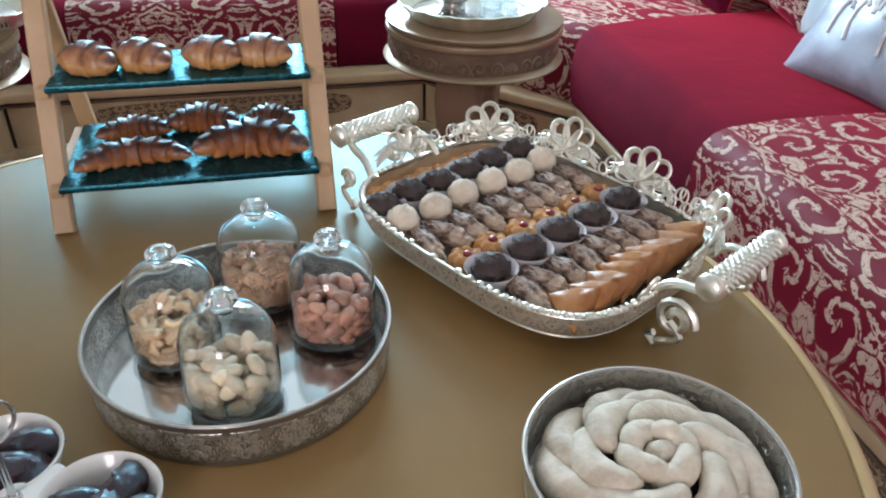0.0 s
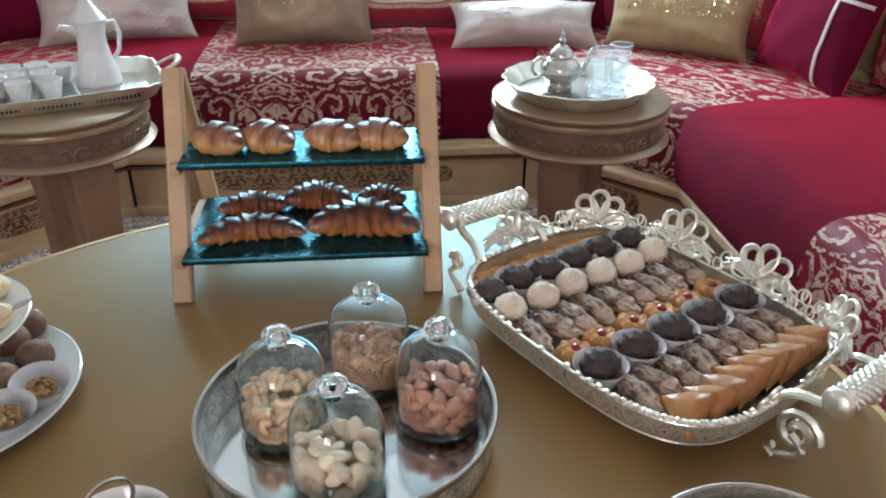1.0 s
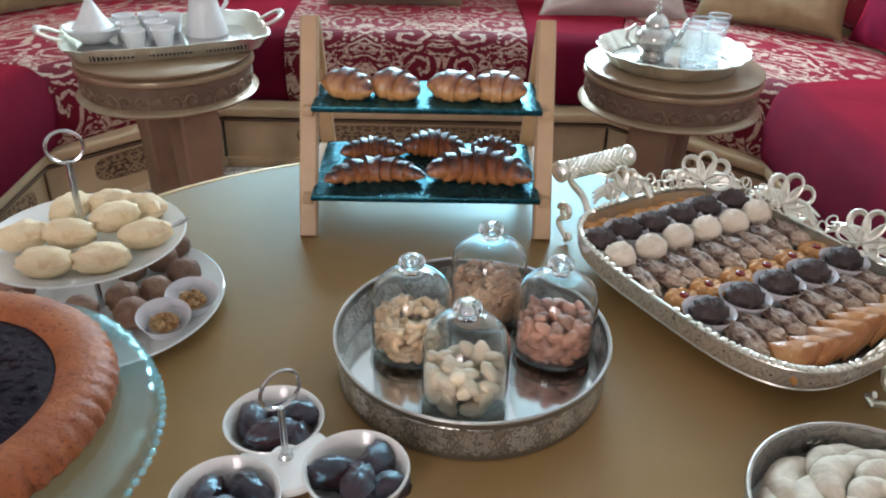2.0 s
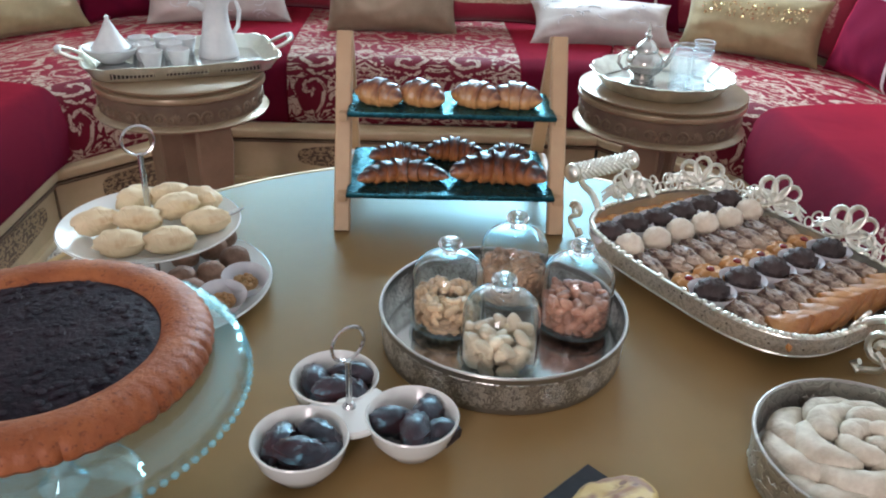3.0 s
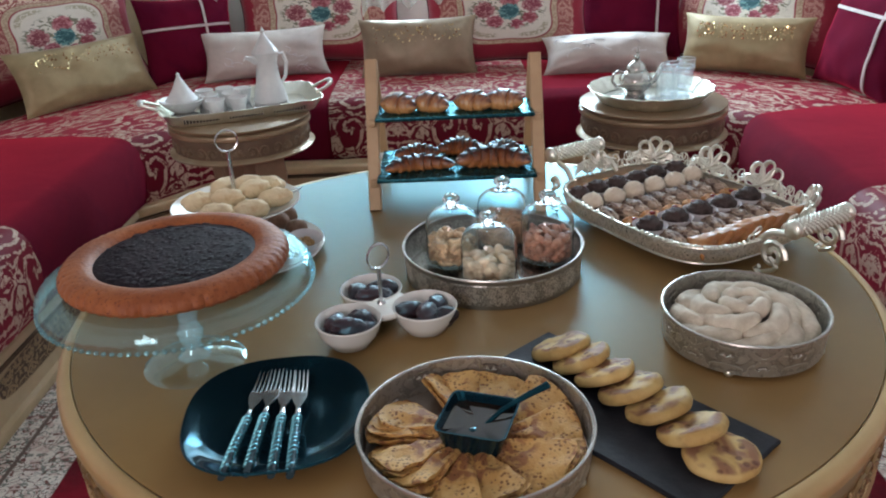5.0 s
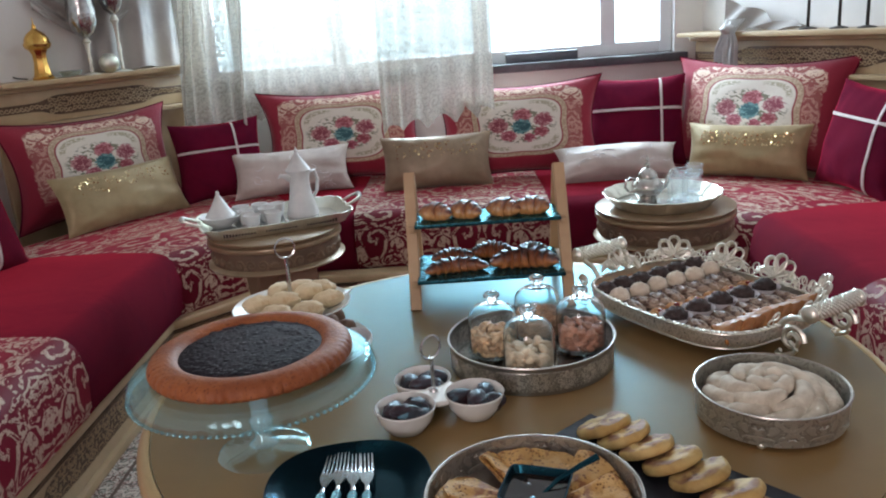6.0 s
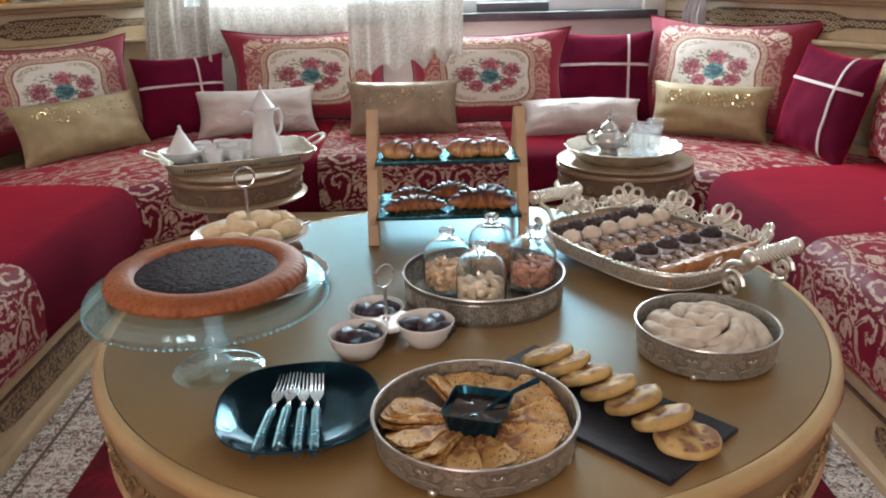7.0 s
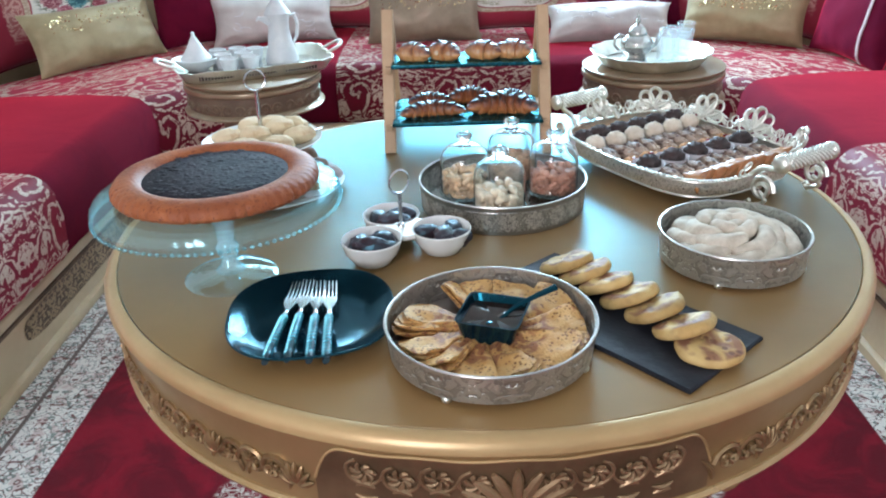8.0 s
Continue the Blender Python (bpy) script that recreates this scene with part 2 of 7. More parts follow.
def carved(name, a, dark, tile, rough=0.42, by="UV"):
    """Lacquered wood with a shallow cut pattern, its low parts coloured dark."""
    if name in MATS:
        return MATS[name]
    n = Net(name)
    uv = n.coords(by)
    cut = ornament(n, uv, tile, 0.06, 0.58)
    grain = n.noise(uv, 40.0, 4.0)
    col = n.mix(grain, a, tuple(0.8 * c for c in a))
    n.put(n.bsdf.inputs["Base Color"], n.mix(cut, dark, col))
    n.set(Roughness=rough, Metallic=0.15, Specular_IOR_Level=0.5)
    n.bump(cut, 0.9, 0.004)
    MATS[name] = n.mat
    return n.mat


def glass(name, tint=(0.96, 1.0, 1.0), rough=0.02, ior=1.45):
    if name in MATS:
        return MATS[name]
    n = Net(name)
    n.set(Base_Color=(*tint, 1.0), Roughness=rough, IOR=ior, Transmission_Weight=1.0)
    MATS[name] = n.mat
    return n.mat


def thin_glass(name, clear=0.85, tint=(0.95, 1.0, 1.0), shine=(0.80, 0.97, 1.0), milk=0.0, edge=0.75, haze_tint=(0.80, 0.84, 0.86), rough=0.04):
    """Thin-walled glass: clear, with the gloss of its surface. shine tints it for cyan glare; milk paints in a pale
    haze.
    """
    if name in MATS:
        return MATS[name]
    n = Net(name)
    see = n.node("ShaderNodeBsdfTransparent", tint)
    gloss = n.node("ShaderNodeBsdfGlossy", shine, rough)
    rim = n.node("ShaderNodeLayerWeight", 0.35).outputs["Facing"]
    f = n.math("MULTIPLY_ADD", n.math("POWER", rim, 2.2), edge, 1.0 - clear - 0.06)
    if milk:
        haze = n.node("ShaderNodeBsdfTranslucent", haze_tint)
        see = n.node("ShaderNodeMixShader", milk, see.outputs[0], haze.outputs[0])
    m = n.node("ShaderNodeMixShader", f, see.outputs[0], gloss.outputs[0])
    n.tree.links.new(m.outputs[0], n.out.inputs[0])
    MATS[name] = n.mat
    return n.mat


# ---- mesh helpers: each returns (points, faces) ----
def xf(g, m):
    return [tuple(m @ Vector(p)) for p in g[0]], g[1]


def join(*gs):
    pts, faces = [], []
    for p, f in gs:
        k = len(pts)
        pts += [tuple(q) for q in p]
        faces += [tuple(i + k for i in face) for face in f]
    return pts, faces


def at(g, x=0.0, y=0.0, z=0.0, rx=0.0, ry=0.0, rz=0.0):
    return xf(g, pose(x, y, z, rx, ry, rz))


def sheet(fn, nu, nv, loop_u=False, loop_v=False):
    """A surface fn(u, v) with u and v from 0 to 1."""
    ku, kv = (nu if loop_u else nu + 1), (nv if loop_v else nv + 1)
    pts = [fn(i / nu, j / nv) for j in range(kv) for i in range(ku)]
    faces = []
    for j in range(nv):
        for i in range(nu):
            a, b = i, (i + 1) % ku
            c, d = j, (j + 1) % kv
            faces.append((c * ku + a, c * ku + b, d * ku + b, d * ku + a))
    return pts, faces


def lathe(profile, n=40, shape=None):
    """Turns (radius, height) about z. shape(angle, radius, height) may change the radius."""
    pts, faces, rings = [], [], []
    for r, z in profile:
        if r <= 1e-6:
            rings.append([len(pts)])
            pts.append((0.0, 0.0, z))
        else:
            ring = []
            for i in range(n):
                a = 2 * math.pi * i / n
                q = shape(a, r, z) if shape else r
                ring.append(len(pts))
                pts.append((q * math.cos(a), q * math.sin(a), z))
            rings.append(ring)
    for lo, hi in zip(rings, rings[1:]):
        for i in range(n):
            k = (i + 1) % n
            if len(lo) == 1 and len(hi) == 1:
                break
            if len(lo) == 1:
                faces.append((lo[0], hi[k], hi[i]))
            elif len(hi) == 1:
                faces.append((lo[i], lo[k], hi[0]))
            else:
                faces.append((lo[i], lo[k], hi[k], hi[i]))
    return pts, faces


def tube(path, r, n=8, closed=False, flat=1.0):
    """A round bar along a path; r may be a list; flat squeezes it."""
    p = [Vector(q) for q in path]
    k = len(p)
    rs = list(r) if isinstance(r, (list, tuple)) else [r] * k
    side = None
    pts, faces = [], []
    for i in range(k):
        a, b = (p[i - 1] if i or closed else p[i]), (p[(i + 1) % k] if i < k - 1 or closed else p[i])
        t = (b - a).normalized()
        if side is None:
            side = t.orthogonal().normalized()
        side = (side - t * side.dot(t)).normalized()
        up = t.cross(side)
        for j in range(n):
            w = 2 * math.pi * j / n
            pts.append(tuple(p[i] + side * (rs[i] * math.cos(w)) + up * (rs[i] * flat * math.sin(w))))
    for i in range(k if closed else k - 1):
        m = (i + 1) % k
        for j in range(n):
            q = (j + 1) % n
            faces.append((i * n + j, i * n + q, m * n + q, m * n + j))
    if not closed:
        faces += [tuple(range(n))[::-1], tuple(range((k - 1) * n, k * n))]
    return pts, faces


def ball(rx, ry, rz, nu=14, nv=9, lump=0.0, freq=3.0, seed=0.0, flat_base=None):
    pts, faces = lathe([(math.sin(math.pi * j / nv) if 0 < j < nv else 0.0, -math.cos(math.pi * j / nv)) for j in range(nv + 1)], nu)
    out = []
    for x, y, z in pts:
        k = 1.0 + lump * noise.noise(Vector((x * freq + seed, y * freq - seed, z * freq + 3.1 * seed))) if lump else 1.0
        q = [x * rx * k, y * ry * k, z * rz * k]
        if flat_base is not None:
            q[2] = max(q[2], -rz * flat_base)
        out.append(tuple(q))
    return out, faces


def block(sx, sy, sz, bevel=0.004, seg=2, z0=True):
    """A box with rounded edges, standing on z = 0."""
    bm = bmesh.new()
    bmesh.ops.create_cube(bm, size=1.0)
    bmesh.ops.scale(bm, vec=(sx, sy, sz), verts=bm.verts)
    if bevel:
        bmesh.ops.bevel(bm, geom=list(bm.edges), offset=min(bevel, 0.45 * min(sx, sy, sz)), segments=seg, affect="EDGES", profile=0.6)
    if z0:
        bmesh.ops.translate(bm, vec=(0, 0, sz / 2), verts=bm.verts)
    bm.verts.index_update()
    g = [tuple(v.co) for v in bm.verts], [tuple(v.index for v in f.verts) for f in bm.faces]
    bm.free()
    return g


def loft(rings, cap=True, closed=True):
    """Joins rings of equal length."""
    n = len(rings[0])
    pts = [tuple(p) for ring in rings for p in ring]
    faces = []
    for j in range(len(rings) - 1):
        for i in range(n if closed else n - 1):
            k = (i + 1) % n
            faces.append((j * n + i, j * n + k, (j + 1) * n + k, (j + 1) * n + i))
    if cap and closed:
        faces += [tuple(range(n))[::-1], tuple(range((len(rings) - 1) * n, len(rings) * n))]
    return pts, faces


def slab(outline, z0, z1, bevel=0.003):
    """A plate of any outline with softened edges."""
    cx, cy = sum(p[0] for p in outline) / len(outline), sum(p[1] for p in outline) / len(outline)
    far = max(math.hypot(p[0] - cx, p[1] - cy) for p in outline)
    s = 1 - bevel / far
    ring = lambda k, z: [(cx + (x - cx) * k, cy + (y - cy) * k, z) for x, y in outline]
    return loft([ring(s, z0), ring(1, z0 + bevel), ring(1, z1 - bevel), ring(s, z1)])


def superoval(a, b, p, n=48):
    out = []
    for i in range(n):
        w = 2 * math.pi * i / n
        c, s = math.cos(w), math.sin(w)
        out.append((a * math.copysign(abs(c) ** (2 / p), c), b * math.copysign(abs(s) ** (2 / p), s)))
    return out


def mesh_of(name, g, mat, uv=None, smooth=True, crease=38):
    me = bpy.data.meshes.new(name)
    me.from_pydata([tuple(p) for p in g[0]], [], g[1])
    me.materials.append(mat)
    if uv:
        layer = me.uv_layers.new(name="UVMap")
        for loop in me.loops:
            layer.data[loop.index].uv = uv[loop.vertex_index] if isinstance(uv, list) else uv(me.vertices[loop.vertex_index].co)
    me.update()
    if smooth:
        me.shade_smooth()
        me.set_sharp_from_angle(angle=radians(crease))
    return me


def part(name, g, mat, parent=None, label="", m=None, uv=None, smooth=True, crease=38, kind=""):
    """One mesh under a thing or a part. g: (points, faces), or a mesh to share."""
    me = g if isinstance(g, bpy.types.Mesh) else mesh_of(name, g, mat, uv, smooth, crease)
    ob = new(name, me)
    ob.parent = parent
    if m is not None:
        ob.matrix_basis = m
    return tagged(ob, label=label, kind=kind)


def thing(name, label, category, m=None, group="", kind=""):
    ob = new(name)
    ob.empty_display_size = 0.05
    if m is not None:
        ob.matrix_basis = m
    return tagged(ob, label, category, group, kind)


def solid(name, g, mat, label, category, m=None, group="", kind="", **how):
    """A thing of one mesh."""
    return tagged(part(name, g, mat, None, "", m, **how), label, category, group, kind)


# ---- the room ----
wall_paint = surf("wall_paint", (0.78, 0.77, 0.74), (0.72, 0.71, 0.68), rough=0.8, scale=6, bump=0.15, bscale=90)
wood = surf("lacquered_wood", (0.56, 0.42, 0.25), (0.45, 0.33, 0.185), rough=0.38, scale=9, bump=0.05, coat=0.2)
wood_dark = surf("carving_ground", (0.15, 0.092, 0.050), (0.09, 0.055, 0.03), rough=0.7, scale=60)
wood_cut = carved("carved_lacquer", (0.44, 0.31, 0.17), (0.10, 0.06, 0.035), 0.055)
floor_mat = surf("floor_tile", (0.50, 0.46, 0.40), (0.42, 0.38, 0.33), rough=0.25, scale=4, bump=0.03)
plastic_white = surf("window_white", (0.80, 0.81, 0.82), (0.74, 0.76, 0.78), rough=0.35, scale=8)
sill_stone = surf("sill_grey", (0.085, 0.088, 0.10), (0.06, 0.062, 0.07), rough=0.3, scale=40)

WALL_Y, LEFT_X, RIGHT_X, REAR_Y, TOP_Z = 2.95, -2.0, 1.80, -3.2, 2.75
DIAG_L, DIAG_R = ((-2.0, 2.2), (-1.42, WALL_Y)), ((1.20, WALL_Y), (1.80, 1.85))


def wall_run(name, a, b, z0, z1, thick=0.14):
    """A straight stretch of wall; its inner face runs from a to b, the thickness lies to the left of that way."""
    d = (Vector((*b, 0)) - Vector((*a, 0))).normalized()
    o = Vector((-d.y, d.x, 0)) * thick
    foot = [Vector((*a, z0)), Vector((*b, z0)), Vector((*b, z0)) + o, Vector((*a, z0)) + o]
    head = [p + Vector((0, 0, z1 - z0)) for p in foot]
    return solid(name, loft([foot, head]), wall_paint, "plain white plaster wall", "wall", kind="structure", smooth=False)


solid("floor", slab([(-2.3, -3.5), (2.1, -3.5), (2.1, 3.2), (-2.3, 3.2)], -0.08, 0.0, 0.002), floor_mat, "pale polished floor under the carpet", "floor", kind="structure", smooth=False)
solid("ceiling", slab([(-2.3, -3.5), (2.1, -3.5), (2.1, 3.2), (-2.3, 3.2)], TOP_Z, TOP_Z + 0.1, 0.002), wall_paint, "plain white plaster ceiling", "ceiling", kind="structure", smooth=False)
wall_run("wall_west", (LEFT_X, REAR_Y), DIAG_L[0], 0, TOP_Z)
wall_run("wall_northwest", *DIAG_L, 0, TOP_Z)
SILL = T + 0.285
WIN_L, WIN_R, WIN_TOP = -1.30, 1.06, T + 1.62
wall_run("wall_north", (DIAG_L[1][0], WALL_Y), (DIAG_R[0][0], WALL_Y), 0, SILL - 0.04)
wall_run("wall_north_lintel", (DIAG_L[1][0], WALL_Y), (DIAG_R[0][0], WALL_Y), WIN_TOP, TOP_Z)
wall_run("wall_north_left_jamb", (DIAG_L[1][0], WALL_Y), (WIN_L, WALL_Y), SILL - 0.04, WIN_TOP)
wall_run("wall_north_right_jamb", (WIN_R, WALL_Y), (DIAG_R[0][0], WALL_Y), SILL - 0.04, WIN_TOP)
wall_run("wall_northeast", *DIAG_R, 0, TOP_Z)
wall_run("wall_east", DIAG_R[1], (RIGHT_X, REAR_Y), 0, TOP_Z)
# assumed rear wall, unseen; its gap lets the added fill in from the left
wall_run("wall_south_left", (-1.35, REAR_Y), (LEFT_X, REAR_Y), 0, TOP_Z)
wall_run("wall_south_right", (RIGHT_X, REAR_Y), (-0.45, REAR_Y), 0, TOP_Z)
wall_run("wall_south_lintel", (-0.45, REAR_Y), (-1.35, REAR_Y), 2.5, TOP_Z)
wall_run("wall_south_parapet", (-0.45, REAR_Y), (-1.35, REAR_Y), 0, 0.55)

# window: dark sill, white sashes, panes, and the bright day outside
solid("window_sill", at(block(WIN_R - WIN_L + 0.1, 0.19, 0.042, 0.006), (WIN_L + WIN_R) / 2, WALL_Y + 0.025, SILL - 0.042), sill_stone, "dark grey stone window sill", "window sill", kind="structure")
window = thing("window_1", "white framed sliding window in bright daylight", "window", kind="structure")
yw = WALL_Y + 0.08
pane_glass = thin_glass("pane_glass", 0.93)
bars = [("frame_bar", WIN_L + 0.03, 0.06, SILL, WIN_TOP), ("frame_bar", WIN_R - 0.03, 0.06, SILL, WIN_TOP)]
for x in (-0.62, 0.10, 0.74):
    bars.append(("sash_stile", x, 0.075, SILL + 0.05, WIN_TOP - 0.05))
for name, x, w, z0, z1 in bars:
    part(name, at(block(w, 0.06, z1 - z0, 0.006), x, yw, z0), plastic_white, window)
for z in (SILL, WIN_TOP - 0.06):
    part("frame_rail", at(block(WIN_R - WIN_L - 0.12, 0.058, 0.06, 0.006), (WIN_L + WIN_R) / 2, yw, z), plastic_white, window)
edges = [WIN_L + 0.06, -0.66, -0.58, 0.06, 0.14, 0.70, 0.78, WIN_R - 0.06]
for x0, x1 in zip(edges[::2], edges[1::2]):
    p = part("pane", at(block(x1 - x0, 0.006, WIN_TOP - SILL - 0.13, 0.001, 1), (x0 + x1) / 2, yw, SILL + 0.065), pane_glass, window)
    p.visible_shadow = False

day = Net("daylight_outside")
em = day.node("ShaderNodeEmission", day.mix(day.noise(day.coords(), 0.35, 2.0), (0.62, 0.90, 1.0), (0.72, 0.94, 1.0)), 4.2)
day.tree.links.new(em.outputs[0], day.out.inputs[0])
solid("backdrop", ([(-5, 6.5, -0.5), (5, 6.5, -0.5), (5, 6.5, 5), (-5, 6.5, 5)], [(0, 1, 2, 3)]), day.mat, "bright hazy sky seen through the window", "sky", kind="structure", smooth=False)

# carved wainscot shelf on the two slanting walls
def wainscot(name, a, b, top, label):
    d = Vector((b[0] - a[0], b[1] - a[1], 0))
    long, turn = d.length, math.degrees(math.atan2(d.y, d.x))
    root = thing(name, label, "wall shelf", pose(a[0], a[1], 0, 0, 0, turn), kind="structure")
    flip = -1.0
    part("back_panel", at(block(long, 0.03, top - 0.05, 0.004), long / 2, flip * 0.018, 0.0), wood, root)
    part("shelf_board", at(block(long, 0.17, 0.022, 0.007), long / 2, flip * 0.09, top - 0.022), wood, root)
    part("moulding", at(block(long, 0.06, 0.02, 0.008), long / 2, flip * 0.065, top - 0.044), wood, root)
    part("lower_moulding", at(block(long, 0.05, 0.022, 0.008), long / 2, flip * 0.055, top - 0.205), wood, root)
    g = at(block(long, 0.012, 0.135, 0.003), long / 2, flip * 0.04, top - 0.182)
    part("frieze", g, wood, root)
    # cut ornament: a wide cartouche and a thin running band, in relief over a dark ground
    n = 34
    field = []
    for k in range(n + 1):
        x = long * k / n
        h = 0.018 + 0.026 * (1 / (1 + math.exp((abs(x - long * 0.5) - long * 0.26) * 60)))
        field.append((x, h))
    ring = [(x, -h) for x, h in field] + [(x, h) for x, h in reversed(field)]
    pts = [(x, flip * 0.0475, top - 0.115 + z) for x, z in ring]
    part("carved_ground", (pts, [tuple(range(len(pts)))]), wood_dark, root, smooth=False)
    scrolls = []
    rng = random.Random(5)
    x = 0.03
    while x < long - 0.03:
        h = 0.018 + 0.026 * (1 / (1 + math.exp((abs(x - long * 0.5) - long * 0.26) * 60)))
        rows = (0.0,) if h < 0.03 else (-0.023, 0.0, 0.023)
        for z in rows:
            s = 1 if rng.random() < 0.5 else -1
            sp = [(x + 0.012 * (1 - w / 14) * math.cos(s * w * 0.62), flip * 0.05, top - 0.115 + z + 0.012 * (1 - w / 14) * math.sin(s * w * 0.62)) for w in range(12)]
            scrolls.append(tube(sp, 0.0026, 5))
        x += 0.021
    part("carved_scrolls", join(*scrolls), wood, root, kind="stuff")
    return root


wainscot("wall_shelf_1", DIAG_L[0], DIAG_L[1], T + 0.40, "gilt-lacquered wooden wall shelf with carved frieze")
wainscot("wall_shelf_2", DIAG_R[0], DIAG_R[1], T + 0.375, "gilt-lacquered wooden wall shelf with carved frieze")

# ---- carpet ----
rug = Net("carpet_pile")
rx, ry, _ = rug.split(rug.coords())
ox = rug.math("ABSOLUTE", rug.math("ADD", rx, 0.025))
oy = rug.math("ABSOLUTE", rug.math("ADD", ry, 0.40))
edge = rug.math("MAXIMUM", rug.math("SUBTRACT", ox, 0.905), rug.math("SUBTRACT", oy, 2.10))
p = rug.join(rx, ry)
fld = rug.mix(rug.ramp(rug.noise(p, 7.0, 5.0, 0.6, 0.8), 0.38, 0.62), (0.22, 0.003, 0.015), (0.11, 0.002, 0.009))
orn = ornament(rug, p, 0.085, 0.028, 0.64)
orn2 = ornament(rug, rug.join(rug.math("ADD", rx, 0.21), ry), 0.075, 0.03, 0.64)
bord = rug.mix(rug.ramp(rug.noise(p, 26.0, 2.0), 0.52, 0.60), (0.78, 0.74, 0.66), (0.64, 0.52, 0.46))
bord = rug.mix(orn, bord, (0.20, 0.10, 0.085))
bord = rug.mix(rug.math("MULTIPLY", orn2, 0.8), bord, (0.12, 0.16, 0.13))
line = rug.math("PINGPONG", rug.math("ADD", edge, 0.01), 0.075)
bord = rug.mix(rug.math("SUBTRACT", 1.0, rug.ramp(line, 0.004, 0.007)), bord, (0.16, 0.12, 0.10))
# pale scrolls on the red field at both ends of the middle
dx, dy = rug.math("SUBTRACT", ox, 0.473), rug.math("SUBTRACT", ry, 0.11)
dd = rug.math("SQRT", rug.math("ADD", rug.math("POWER", dx, 2.0), rug.math("POWER", dy, 2.0)))
med = rug.math("MULTIPLY", rug.math("SUBTRACT", 1.0, rug.ramp(dd, 0.040, 0.055)), ornament(rug, p, 0.032, 0.075, 0.60))
colr = rug.mix(rug.ramp(edge, -0.002, 0.002), rug.mix(med, fld, (0.62, 0.55, 0.46)), bord)
pile = rug.noise(p, 420.0, 2.0)
rug.put(rug.bsdf.inputs["Base Color"], rug.mix(rug.math("MULTIPLY", pile, 0.18), colr, (0.05, 0.03, 0.03)))
rug.set(Roughness=0.95, Sheen_Weight=0.05, Specular_IOR_Level=0.08)
rug.bump(pile, 0.5, 0.004)
solid("carpet", slab([(-1.13, -2.9), (1.0, -2.9), (1.0, 1.95), (-1.13, 1.95)], 0.0, 0.012, 0.004), rug.mat, "red carpet with cream floral border under the table", "carpet")

# ---- sofas: carved plinth and mattresses in brocade and velvet covers ----
brocade = damask("red_gold_brocade", (0.17, 0.005, 0.020), (0.60, 0.45, 0.35), 0.26, 0.55, 0.3)
red_velvet = velvet("red_velvet", (0.130, 0.005, 0.018), (0.088, 0.004, 0.017), bend_up=0.70)
SEAT = T - 0.22


def plinth(name, a, b, label):
    d = Vector((b[0] - a[0], b[1] - a[1], 0))
    long, turn = d.length, math.degrees(math.atan2(d.y, d.x))
    root = thing(name, label, "sofa base", pose(a[0], a[1], 0, 0, 0, turn), group="carved sofa plinths")
    z = SEAT - 0.24
    part("board", at(block(long, 0.05, z - 0.05, 0.004), long / 2, 0.035, 0.012), wood, root)
    part("top_rail", at(block(long + 0.015, 0.085, 0.035, 0.012, 3), long / 2, 0.03, z - 0.035), wood, root)
    part("bead", at(block(long, 0.02, 0.010, 0.004), long / 2, 0.002, z - 0.050), wood_dark, root)
    part("foot_rail", at(block(long, 0.07, 0.035, 0.008), long / 2, 0.025, 0.0), wood, root)
    w = min(0.74, long * 0.52)
    for k in range(max(1, round(long / 0.95))):
        x = long * (k + 0.5) / max(1, round(long / 0.95))
        o = superoval(w, 0.042, 4.0, 40)
        pts = [(x + px * 0.5 * (1 if long < 1 else 1.2), 0.0085, 0.115 + py) for px, py in o]
        ob = part("carved_panel", (pts, [tuple(range(len(pts)))[::-1]]), wood_cut, root, smooth=False, uv=lambda c: (c.x, c.z))
    return root


PL = [(-1.14, -2.6), (-1.14, 1.56), (-0.72, 1.985), (0.60, 1.985), (1.0, 1.57), (1.0, -2.6)]
for a, b in zip(PL, PL[1:]):
    plinth("sofa_plinth", a, b, "gilt-lacquered wooden sofa plinth with carved panels")


